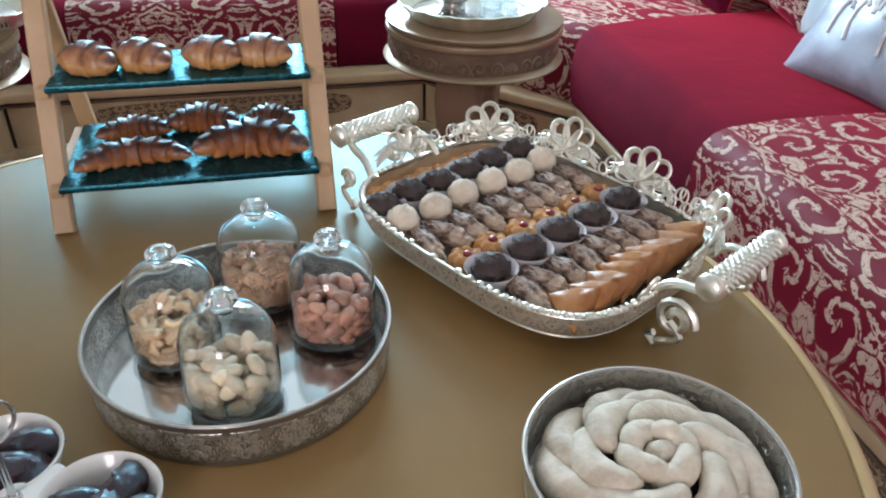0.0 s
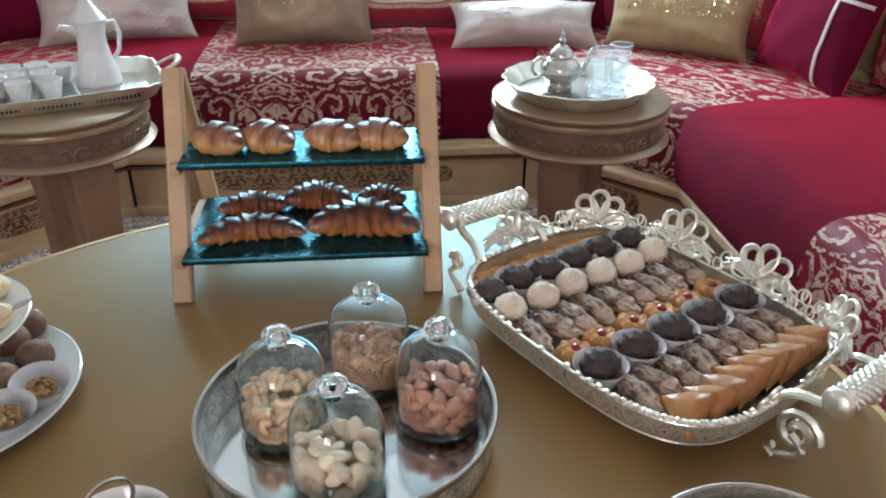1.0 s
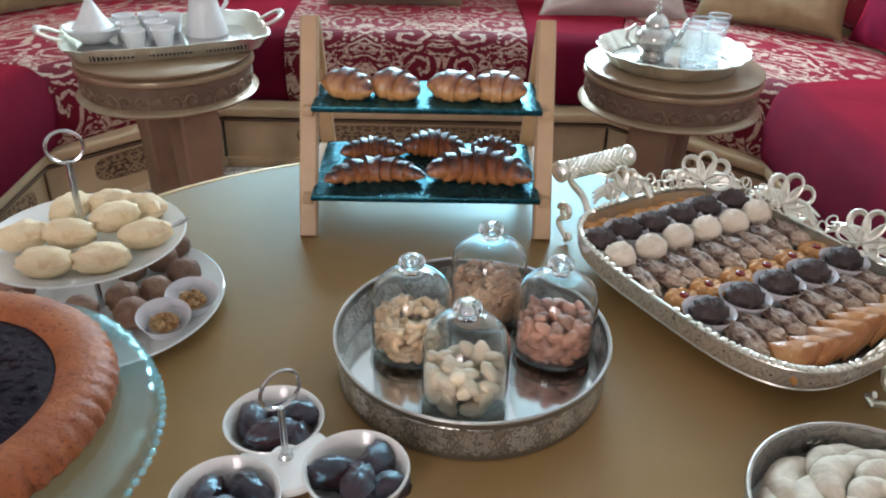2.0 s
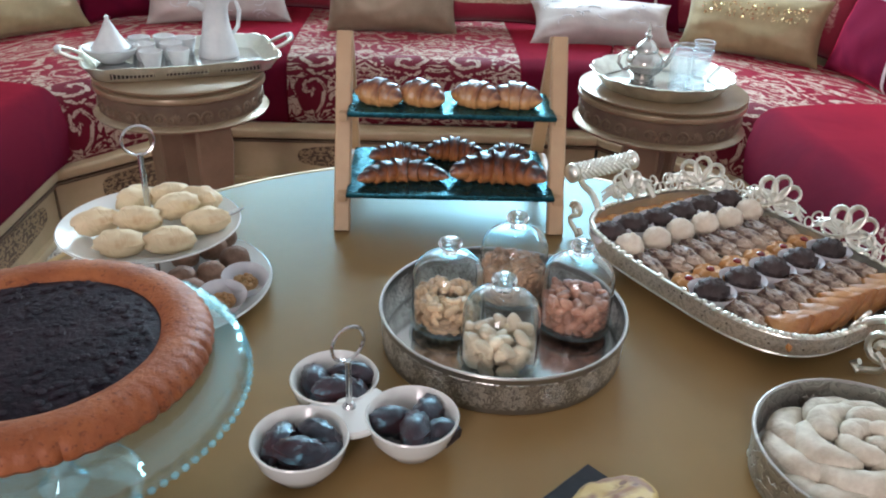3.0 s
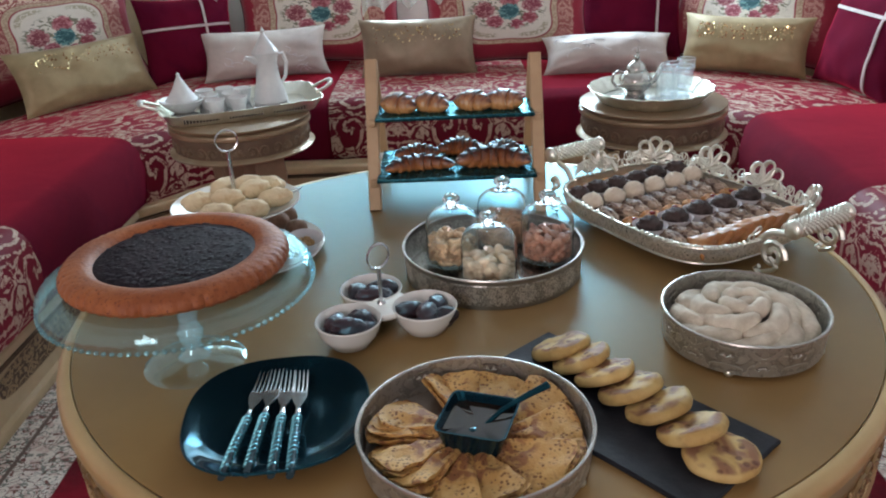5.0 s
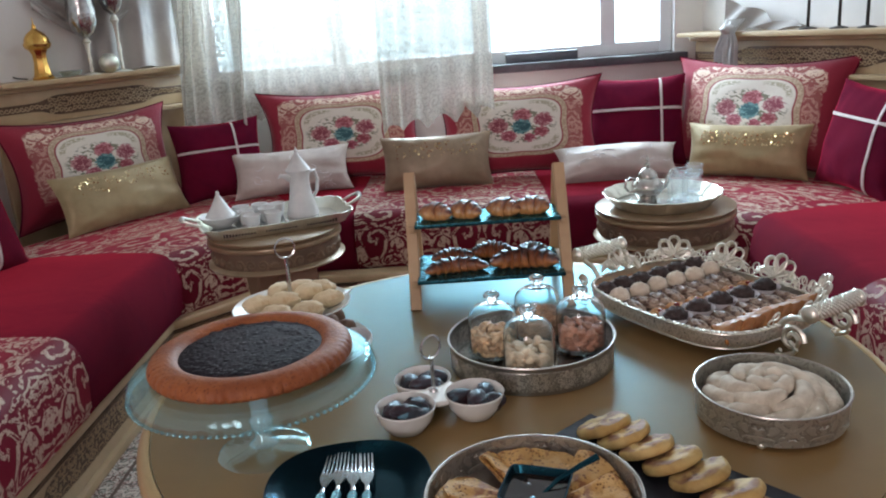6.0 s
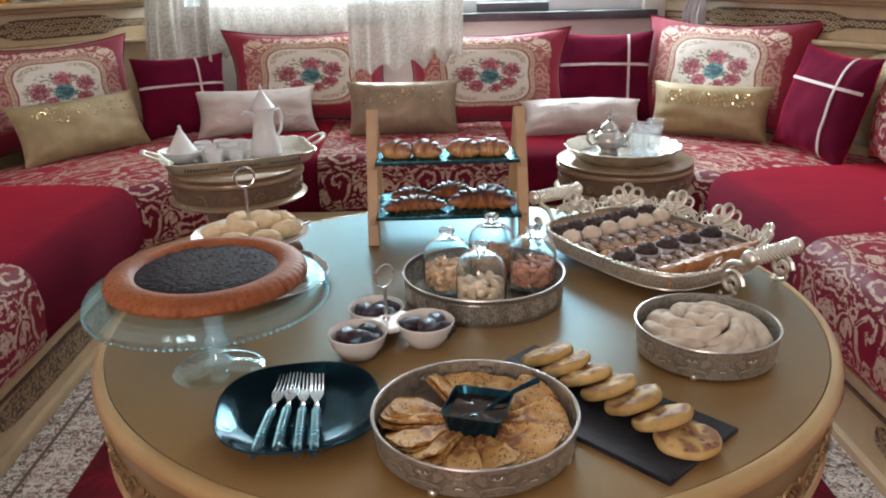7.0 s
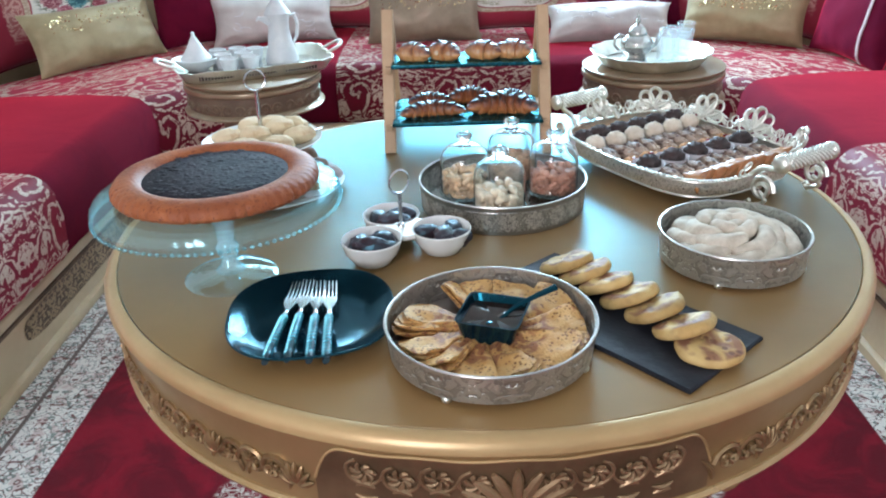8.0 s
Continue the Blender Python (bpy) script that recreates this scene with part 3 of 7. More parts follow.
def mattress(name, front, back, mat, label, lift=0.0, thick=0.24):
    """A seat over its plinth: front and back lines with equal numbers of points."""
    top, round_r = SEAT + lift, 0.075
    prof = [(0.012, -thick), (0.0, -thick + 0.03), (-0.008, -thick * 0.5), (0.0, -round_r)]
    prof += [(round_r * (1 - math.cos(w)), -round_r * (1 - math.sin(w))) for w in (0.3, 0.65, 1.0, 1.3, 1.57)]
    prof += [(0.16, 0.006), (0.30, 0.010)]
    fs, bs = [], []
    steps = 14
    for (f0, f1, b0, b1) in zip(front, front[1:], back, back[1:]):
        for k in range(steps + 1):
            if k == 0 and fs:
                continue
            w = k / steps
            fs.append(Vector(f0).lerp(Vector(f1), w)), bs.append(Vector(b0).lerp(Vector(b1), w))
    run = [0.0]
    for p, q in zip(fs, fs[1:]):
        run.append(run[-1] + (q - p).length)
    rows, uvs = [], []
    nf = len(fs)
    for j, (d, z) in enumerate(prof + [(None, 0.0)]):
        row = []
        for i in range(nf):
            way = (bs[i] - fs[i]).normalized()
            q = fs[i] + way * d if d is not None else bs[i]
            end = min(i, nf - 1 - i)
            tuck = 0.0 if end > 1 else (0.001 if end else 0.004)
            wav = 0.004 * noise.noise(Vector((q.x * 5, q.y * 5, z * 8)))
            row.append((q.x, q.y, top + z - tuck + wav))
            dist = (j - 4) * 0.045 if d is not None and j < 9 else (0.2 + (d - 0.1) if d is not None else 0.2 + (bs[i] - fs[i]).length)
            uvs.append((run[i] + fs[0].x + 2 * fs[0].y, dist))
        rows.append(row)
    pts, faces = loft(rows, cap=False, closed=False)
    # closed ends
    for i in (0, nf - 1):
        ring = [j * nf + i for j in range(len(rows))]
        low = len(pts)
        x, y, _ = rows[-1][i]
        pts.append((x, y, top - thick))
        uvs.append(uvs[ring[-1]])
        faces.append(tuple(ring + [low]) if i else tuple((ring + [low])[::-1]))
    root = thing(name, label, "mattress", group="sofa mattresses")
    part("cover", (pts, faces), mat, root, uv=uvs, crease=60)
    inner = [[(*(f + (b - f).normalized() * 0.03), top - thick - 0.0) for f, b in zip(fs, bs)], [(*b, top - thick) for b in bs]]
    low = [(x, y, z + 0.004) for x, y, z in inner[0] + inner[1][::-1]]
    part("underside", (low, [tuple(range(len(low)))]), wood_dark, root, "dark plain underside", smooth=False)
    return root


FY = 2.06
bro, vel = "sofa mattress covered in red brocade with cream scrolls", "sofa mattress covered in plain red velvet"
mattress("mattress", [(-0.505, FY), (0.315, FY)], [(-0.505, 2.92), (0.315, 2.92)], brocade, bro, -0.004)
mattress("mattress", [(-0.73, FY + 0.02), (-0.51, FY + 0.01)], [(-1.06, 2.92), (-0.51, 2.92)], red_velvet, vel, -0.008)
mattress("mattress", [(0.32, FY + 0.01), (0.62, FY + 0.02)], [(0.32, 2.92), (0.865, 2.92)], red_velvet, vel, -0.008)
mattress("mattress", [(-1.12, 1.60), (-0.735, FY)], [(-1.96, 1.70), (-1.05, 2.92)], brocade, bro, -0.006)
mattress("mattress", [(0.625, FY), (0.99, 1.605)], [(0.86, 2.92), (1.74, 1.72)], brocade, bro, -0.006)
mattress("mattress", [(-1.105, 0.80), (-1.105, 1.62)], [(-1.97, 0.80), (-1.97, 1.68)], red_velvet, vel, 0.008)
mattress("mattress", [(0.975, 1.60), (0.975, 0.83)], [(1.75, 1.66), (1.75, 0.83)], red_velvet, vel, 0.008)
mattress("mattress", [(-1.095, -0.30), (-1.095, 0.815)], [(-1.97, -0.30), (-1.97, 0.815)], brocade, bro, 0.018)
mattress("mattress", [(0.965, 0.845), (0.965, -0.30)], [(1.75, 0.845), (1.75, -0.30)], brocade, bro, 0.018)
mattress("mattress", [(-1.11, -2.5), (-1.11, -0.305)], [(-1.97, -2.5), (-1.97, -0.305)], red_velvet, vel)
mattress("mattress", [(0.98, -0.305), (0.98, -2.5)], [(1.75, -0.305), (1.75, -2.5)], red_velvet, vel)


# ---- cushions ----
def crease(u, v, side, seed):
    """Slack in the cloth: broad dents, folds that fan from the corners and tucks along the seams."""
    broad = 0.011 * noise.noise(Vector((u * 2.2 + seed, v * 2.2, side * 2.0 + seed)))
    cu, cv = 1.0 - abs(u), 1.0 - abs(v)
    fan = math.atan2(cv, cu + 1e-4)
    near = math.exp(-3.2 * math.hypot(cu, cv))
    folds = 0.012 * near * math.sin(fan * 8.0 + seed * 3.1 + 2.0 * noise.noise(Vector((u * 3, v * 3, seed))))
    tucks = 0.0055 * math.sin(v * 15 + seed * 2.0 + 3 * noise.noise(Vector((v * 4, seed, 1)))) * abs(u) ** 5 * cu * 4 + 0.005 * math.sin(u * 19 + seed) * abs(v) ** 5 * cv * 4
    return broad + folds + tucks


def pillow(w, h, thick, nu=40, nv=30, ear=0.10, sag=0.0, seed=0.0):
    """A stuffed cushion in the x-z plane, its face towards -y, its base at z = 0. Returns the mesh and its uv."""
    pts, uvs, faces = [], [], []
    for side in (-1, 1):
        k0 = len(pts)
        for j in range(nv + 1):
            for i in range(nu + 1):
                u, v = 2 * i / nu - 1, 2 * j / nv - 1
                full = max(0.0, (1 - abs(u) ** 2.4)) ** 0.55 * max(0.0, (1 - abs(v) ** 2.4)) ** 0.55
                x = u * w / 2 * (1 - ear * (1 - v * v) * abs(u) ** 3)
                z = v * h / 2 * (1 - ear * 1.1 * (1 - u * u) * abs(v) ** 3)
                crumple = crease(u, v, side, seed)
                y = side * (thick / 2 * full) + crumple * full
                pts.append((x, y, z + h / 2 - sag * (1 - v) * 0.5 * u * u))
                uvs.append((u, v))
        for j in range(nv):
            for i in range(nu):
                a = k0 + j * (nu + 1) + i
                q = (a, a + 1, a + nu + 2, a + nu + 1)
                faces.append(q if side < 0 else q[::-1])
    return (pts, faces), uvs


def piping(w, h, ear, r, mat, parent):
    loop = []
    for k in range(80):
        s = 4 * k / 80
        e, f = int(s), s - int(s)
        u, v = ((2 * f - 1, -1), (1, 2 * f - 1), (1 - 2 * f, 1), (-1, 1 - 2 * f))[e]
        loop.append((u * w / 2 * (1 - ear * (1 - v * v) * abs(u) ** 3), 0.0, v * h / 2 * (1 - ear * 1.1 * (1 - u * u) * abs(v) ** 3) + h / 2))
    return part("piping", tube(loop, r, 6, closed=True), mat, parent)


MEDAL = medallion("medallion_print")
burgundy = velvet("burgundy_velvet", (0.135, 0.006, 0.024), (0.080, 0.004, 0.020), (0.95, 0.05, 0.11), 0.12)
ribbon_mat = surf("ribbon_cream", (0.66, 0.58, 0.55), (0.55, 0.47, 0.45), rough=0.45, scale=90, bump=0.2)
gold_satin = surf("gold_satin", (0.39, 0.30, 0.155), (0.31, 0.235, 0.115), rough=0.42, metal=0.18, scale=26, bump=0.25, bscale=240, sheen=0.2)
bronze_satin = surf("bronze_satin", (0.33, 0.245, 0.16), (0.26, 0.19, 0.12), rough=0.4, metal=0.2, scale=26, bump=0.25, bscale=240, sheen=0.2)
pearl_satin = surf("pearl_satin", (0.62, 0.56, 0.51), (0.52, 0.46, 0.42), rough=0.42, metal=0.1, scale=22, bump=0.3, bscale=60, sheen=0.2)
aqua_satin = surf("aqua_satin", (0.50, 0.60, 0.62), (0.42, 0.52, 0.55), rough=0.4, metal=0.1, scale=18, bump=0.3, bscale=60, sheen=0.2)
silver_satin = surf("silver_satin", (0.34, 0.37, 0.43), (0.26, 0.29, 0.35), rough=0.4, metal=0.2, scale=22, bump=0.3, bscale=60)
stitch_white = surf("embroidery_white", (0.78, 0.78, 0.80), rough=0.5, scale=120)
sequin = surf("sequin_gold", (0.85, 0.64, 0.34), rough=0.2, metal=1.0, scale=200)


def lean(x, y, turn, tilt, lift=0.0):
    """Stands a cushion at (x, y): turn 0 faces the camera's side, tilt leans it back."""
    return pose(x, y, SEAT + lift, 0, 0, turn) @ pose(0, 0, 0, -tilt, 0, 0)


def medallion_cushion(m, w, h, seed):
    g, uv = pillow(w, h, 0.17, ear=0.15, seed=seed)
    root = thing("medallion_cushion", "red back cushion printed with a rose medallion on the sofa", "cushion", m, "medallion cushions")
    part("cover", g, MEDAL, root, uv=uv)
    piping(w, h, 0.15, 0.004, burgundy, root)
    return root


def ribbon_on(w, h, thick, ear, seed, line, parent):
    """A flat ribbon laid on the cushion's face along line(s) -> (u, v, du, dv)."""
    def point(u, v, up):
        full = max(0.0, (1 - abs(u) ** 2.4)) ** 0.55 * max(0.0, (1 - abs(v) ** 2.4)) ** 0.55
        x = u * w / 2 * (1 - ear * (1 - v * v) * abs(u) ** 3)
        z = v * h / 2 * (1 - ear * 1.1 * (1 - u * u) * abs(v) ** 3)
        cr = crease(u, v, -1, seed)
        return (x, -(thick / 2 * full) + cr * full - up, z + h / 2)
    rows = []
    for k in range(25):
        s = -0.985 + 1.97 * k / 24
        u, v, du, dv = line(s)
        rows.append([point(u - du, v - dv, 0.001), point(u - du * 0.8, v - dv * 0.8, 0.005), point(u + du * 0.8, v + dv * 0.8, 0.005), point(u + du, v + dv, 0.001)])
    part("ribbon", loft(rows, cap=False, closed=False), ribbon_mat, parent)


def ribbon_cushion(m, w, h, seed, cu=0.35, cv=0.25, mat=None, label="burgundy velvet cushion crossed by cream ribbons on the sofa"):
    root = thing("ribbon_cushion", label, "cushion", m, "ribbon cushions")
    g, uv = pillow(w, h, 0.15, ear=0.09, seed=seed)
    part("cover", g, mat or burgundy, root, uv=uv)
    ribbon_on(w, h, 0.15, 0.09, seed, lambda s: (cu, s, 0.026, 0.0), root)
    ribbon_on(w, h, 0.15, 0.09, seed, lambda s: (s, cv, 0.0, 0.030), root)
    return root


def sequin_pillow(m, w, h, mat, label, seed, count=110, band=(0.15, 0.70)):
    root = thing("sequin_pillow", label, "pillow", m, "sequined pillows")
    g, uv = pillow(w, h, 0.13, ear=0.07, seed=seed)
    part("cover", g, mat, root, uv=uv)
    rng = random.Random(int(seed * 10) + 3)
    bits = []
    for _ in range(count):
        u, v = rng.uniform(-0.75, 0.75), band[0] + (band[1] - band[0]) * rng.random()
        full = max(0.0, (1 - abs(u) ** 2.4)) ** 0.55 * max(0.0, (1 - abs(v) ** 2.4)) ** 0.55
        cr = crease(u, v, -1, seed)
        x = u * w / 2 * (1 - 0.07 * (1 - v * v) * abs(u) ** 3)
        z = v * h / 2 * (1 - 0.077 * (1 - u * u) * abs(v) ** 3) + h / 2
        r = rng.uniform(0.0022, 0.0042)
        disc = [(r * math.cos(q), 0.0, r * math.sin(q)) for q in (0.3, 1.35, 2.4, 3.45, 4.5, 5.55)]
        bits.append(at((disc, [(0, 1, 2, 3, 4, 5)]), x, -0.065 * full + cr * full - 0.004, z, rng.uniform(-35, 35), 0, rng.uniform(-35, 35)))
    part("sequin_scatter", join(*bits), sequin, root, "scattered gold sequins", kind="stuff", smooth=False)
    return root


def lumbar_pillow(name, m, w, h, mat, label, seed, thick=0.14, motif=False, plain=False):
    root = thing(name, label, "pillow", m, "satin pillows")
    g, uv = pillow(w, h, thick, ear=0.09, seed=seed)
    part("cover", g, mat, root, uv=uv)
    if plain:
        return root
    rng = random.Random(int(seed * 7) + 1)
    sprigs = []
    for q in range(22 if motif else 16):
        u, v = (-0.62 + 0.058 * q, 0.30 * math.sin(q * 1.7) + 0.12) if motif else (rng.uniform(-0.8, 0.8), rng.uniform(-0.7, 0.75))
        a = 1.2 + 0.9 * math.sin(q * 2.3) if motif else rng.uniform(0, 6.28)
        path = []
        for k in range(6):
            uu, vv = u + 0.035 * k * math.cos(a + (0.45 if motif else 0.25) * k), v + (0.085 if motif else 0.05) * k * math.sin(a + (0.45 if motif else 0.25) * k)
            uu, vv = max(-0.93, min(0.93, uu)), max(-0.93, min(0.93, vv))
            full = max(0.0, (1 - abs(uu) ** 2.4)) ** 0.55 * max(0.0, (1 - abs(vv) ** 2.4)) ** 0.55
            cr = crease(uu, vv, -1, seed)
            path.append((uu * w / 2 * (1 - 0.09 * (1 - vv * vv) * abs(uu) ** 3), -(thick / 2 * full) + cr * full - 0.001, vv * h / 2 * (1 - 0.099 * (1 - uu * uu) * abs(vv) ** 3) + h / 2))
        sprigs.append(tube(path, 0.0048 if motif else 0.0016, 5))
    part("embroidery", join(*sprigs), stitch_white, root, "pale embroidered sprigs", kind="stuff")
    return root


def brocade_cushion(m, w, h, seed):
    root = thing("brocade_cushion", "square cushion in red and cream brocade on the side sofa", "cushion", m)
    g, uv = pillow(w, h, 0.15, ear=0.09, seed=seed)
    part("cover", g, brocade, root, uv=[(u * w / 2, v * h / 2) for u, v in uv])
    piping(w, h, 0.09, 0.004, red_velvet, root)
    return root


medallion_cushion(lean(-1.64, 2.34, 50, 10), 0.80, 0.47, 1.0)
medallion_cushion(lean(-0.60, 2.70, 4, 10), 0.82, 0.47, 2.0)
medallion_cushion(lean(0.24, 2.54, 0, 12), 0.80, 0.46, 3.0)
medallion_cushion(lean(1.24, 2.38, -48, 12), 0.84, 0.50, 4.0)
ribbon_cushion(lean(-1.15, 2.52, 28, 12), 0.42, 0.375, 5.0)
ribbon_cushion(lean(0.80, 2.62, -8, 12), 0.46, 0.43, 6.0, cu=0.48)
ribbon_cushion(lean(1.44, 1.87, -78, 14, -0.01) @ pose(0, 0, 0, 0, 3, 0), 0.43, 0.42, 7.0, cu=0.50, cv=0.34)
ribbon_cushion(lean(-1.69, 1.38, 76, 14), 0.48, 0.44, 8.0, cv=0.45, mat=red_velvet, label="red velvet cushion crossed by cream ribbons on the sofa")
sequin_pillow(lean(-1.47, 2.18, 52, 22), 0.58, 0.255, gold_satin, "gold satin pillow scattered with sequins on the sofa", 1.5)
sequin_pillow(lean(-0.15, 2.43, 1, 14), 0.51, 0.25, bronze_satin, "bronze satin pillow scattered with sequins on the sofa", 2.5, 90)
sequin_pillow(lean(1.16, 2.21, -33, 16), 0.51, 0.235, gold_satin, "gold satin pillow with a sequined upper band on the sofa", 3.5, 170, (0.15, 0.66))
sequin_pillow(lean(1.70, 1.84, -88, 5), 0.36, 0.40, gold_satin, "gold satin pillow behind the burgundy cushion", 4.5, 40)
lumbar_pillow("satin_pillow", lean(-0.83, 2.52, 12, 16), 0.56, 0.22, pearl_satin, "pearl pink satin pillow with silver sprigs on the sofa", 1.2)
lumbar_pillow("satin_pillow", lean(0.652, 2.33, -2, 42), 0.55, 0.185, pearl_satin, "pearl pink satin bolster pillow lying on the sofa", 2.2, 0.17)
lumbar_pillow("satin_pillow", lean(1.56, 1.235, -98, 14), 0.44, 0.42, aqua_satin, "pale aqua satin pillow on the side sofa", 3.2, 0.14, plain=True)
brocade_cushion(lean(1.62, 1.60, -102, 8), 0.40, 0.42, 9.0)
lumbar_pillow("satin_pillow", lean(1.405, 0.94, -82, 28), 0.50, 0.44, silver_satin, "silver grey satin pillow with white embroidery", 4.2, 0.14, True)

# ---- curtains ----
lace = Net("lace_cloth")
luv = lace.coords("UV")
mesh_holes = lace.cells(luv, 170.0).outputs["Distance"]
pat = acanthus(lace, luv, 0.13)
thick_f = lace.math("MAXIMUM", pat, lace.math("MULTIPLY", lace.ramp(mesh_holes, 0.30, 0.45), 0.55))
thick_f = lace.math("MULTIPLY_ADD", thick_f, 0.40, 0.55)
cloth = lace.node("ShaderNodeBsdfDiffuse", (0.54, 0.51, 0.44))
shine = lace.node("ShaderNodeBsdfTranslucent", (0.52, 0.50, 0.45))
body = lace.node("ShaderNodeMixShader", 0.22, cloth.outputs[0], shine.outputs[0])
clear = lace.node("ShaderNodeBsdfTransparent", (1.0, 1.0, 1.0))
lm = lace.node("ShaderNodeMixShader", thick_f, clear.outputs[0], body.outputs[0])
lace.tree.links.new(lm.outputs[0], lace.out.inputs[0])
drape_grey = surf("curtain_grey_satin", (0.36, 0.33, 0.30), (0.28, 0.26, 0.24), rough=0.4, scale=14, bump=0.1, sheen=0.3)


def curtain(name, x0, x1, y, z0, z1, folds, depth, mat, label, scallop=0.0, gather=0.0, bow=0.0, tilt=0.0):
    """A hanging cloth; scallop waves its hem, gather narrows it at the foot, bow brings its foot into the room."""
    long = x1 - x0
    nu, nv = int(folds * 10), 30
    mid = (x0 + x1) / 2

    def at_uv(u, v):
        z = z1 + (z0 + tilt * u - z1) * v
        hem = scallop * abs(math.sin(math.pi * u * folds * 0.8)) * max(0.0, (v - 0.8) / 0.2)
        x = x0 + long * u
        x = mid + (x - mid) * (1 - gather * v * v)
        w = math.sin(2 * math.pi * folds * u + 0.8 * math.sin(5 * u)) * depth * (0.55 + 0.45 * v)
        k = max(0.0, (v - 0.45) / 0.55)
        return (x + 0.3 * depth * math.sin(9 * u + 2 * v), y - bow * k * k * (3 - 2 * k) + w + 0.3 * depth * math.sin(3 * v + 7 * u), z + hem)

    g = sheet(at_uv, nu, nv)
    uvs = [(u / nu * long * 1.6, (z1 - z0) * v / nv) for v in range(nv + 1) for u in range(nu + 1)]
    return solid(name, g, mat, label, "curtain", uv=uvs, crease=180)


yc = WALL_Y - 0.07
curtain("lace_curtain", -1.36, -1.02, yc - 0.02, T + 0.11, T + 1.62, 5, 0.050, lace.mat, "cream lace curtain gathered beside the window", 0.02, 0.0, 0.20)
curtain("lace_curtain", -1.12, -0.40, yc - 0.055, T + 0.10, T + 1.62, 9, 0.020, lace.mat, "sheer cream lace curtain over the window", 0.02)
curtain("lace_curtain", -0.42, 0.16, yc - 0.04, T + 0.03, T + 1.62, 6, 0.042, lace.mat, "cream lace curtain with scalloped hem over the window", 0.045, 0.08, 0.34, 0.06)
rod = solid("curtain_rod", tube([(-1.38, yc, T + 1.64), (1.15, yc, T + 1.64)], 0.014, 12), surf("rod_brass", (0.5, 0.38, 0.2), rough=0.3, metal=0.9), "brass curtain rod above the window", "curtain rod")


# ---- side tables ----
apron_dark = surf("apron_brown", (0.235, 0.160, 0.085), (0.155, 0.104, 0.056), rough=0.45, metal=0.6, scale=30, bump=0.15)
gilt = surf("gilt_lacquer", (0.54, 0.385, 0.175), (0.45, 0.31, 0.135), rough=0.33, metal=0.30, scale=9, bump=0.06, bscale=60, coat=0.12)
# darker copy of the gilt: the apron's shade is put into its colour
gilt_apron_shaded = surf("gilt_apron_shaded", (0.41, 0.285, 0.130), (0.33, 0.222, 0.095), rough=0.36, metal=0.50, scale=9, bump=0.06, bscale=60)
gilt_line = surf("gilt_edge", (0.50, 0.36, 0.17), (0.42, 0.29, 0.12), rough=0.3, metal=0.45, scale=20, coat=0.2)


def frieze(r, z, h, arc0, arc1, count, mat, parent):
    """Carved scrolls and palmettes round a drum, in relief."""
    bits = []
    for k in range(count):
        a = radians(arc0 + (arc1 - arc0) * (k + 0.5) / count)
        def place(u, v, out=0.0):
            return ((r + out) * math.cos(a + u / r), (r + out) * math.sin(a + u / r), z + v)
        s = h * 0.36
        if k % 4 == 2:
            for petal in range(-3, 4):
                w = petal * 0.42
                path = [place(math.sin(w) * s * q * 1.15, -0.25 * h + math.cos(w) * s * q * 1.6, 0.001 + 0.002 * math.sin(q * 3)) for q in (0.1, 0.35, 0.65, 0.9, 1.0)]
                bits.append(tube(path, [0.02 * h, 0.06 * h, 0.075 * h, 0.05 * h, 0.015 * h], 6))
        else:
            flip = 1 if k % 2 else -1
            path = []
            for q in range(16):
                w = q * 0.55
                rr = s * (1 - q / 19)
                path.append(place(flip * rr * math.cos(w), rr * math.sin(w), 0.0015))
            bits.append(tube(path, [0.075 * h * (1 - q / 24) for q in range(16)], 6))
            for q in range(5):
                w = q * 1.257 + 0.4
                bits.append(tube([place(0.03 * h * math.cos(w), 0.03 * h * math.sin(w), 0.002), place(0.16 * h * math.cos(w), 0.16 * h * math.sin(w), 0.004)], [0.035 * h, 0.05 * h], 5))
            bits.append(tube([place(flip * (s * 0.9 + 0.02 * h * q * q), -0.4 * h + 0.14 * h * q, 0.001) for q in range(5)], [0.03 * h, 0.06 * h, 0.06 * h, 0.04 * h, 0.015 * h], 5))
    return part("carved_frieze", join(*bits), mat, parent, "carved scroll relief", kind="stuff")


taupe = surf("taupe_lacquer", (0.27, 0.19, 0.11), (0.21, 0.145, 0.08), rough=0.33, metal=0.2, scale=8, coat=0.25)
taupe_line = surf("taupe_edge", (0.36, 0.275, 0.17), (0.29, 0.21, 0.125), rough=0.3, metal=0.3, scale=20, coat=0.2)
taupe_dark = surf("taupe_ground", (0.20, 0.142, 0.092), (0.14, 0.098, 0.064), rough=0.5, metal=0.15, scale=30, bump=0.15)
taupe_leg = surf("leg_brown", (0.26, 0.17, 0.105), (0.19, 0.12, 0.07), rough=0.45, scale=14, bump=0.08)


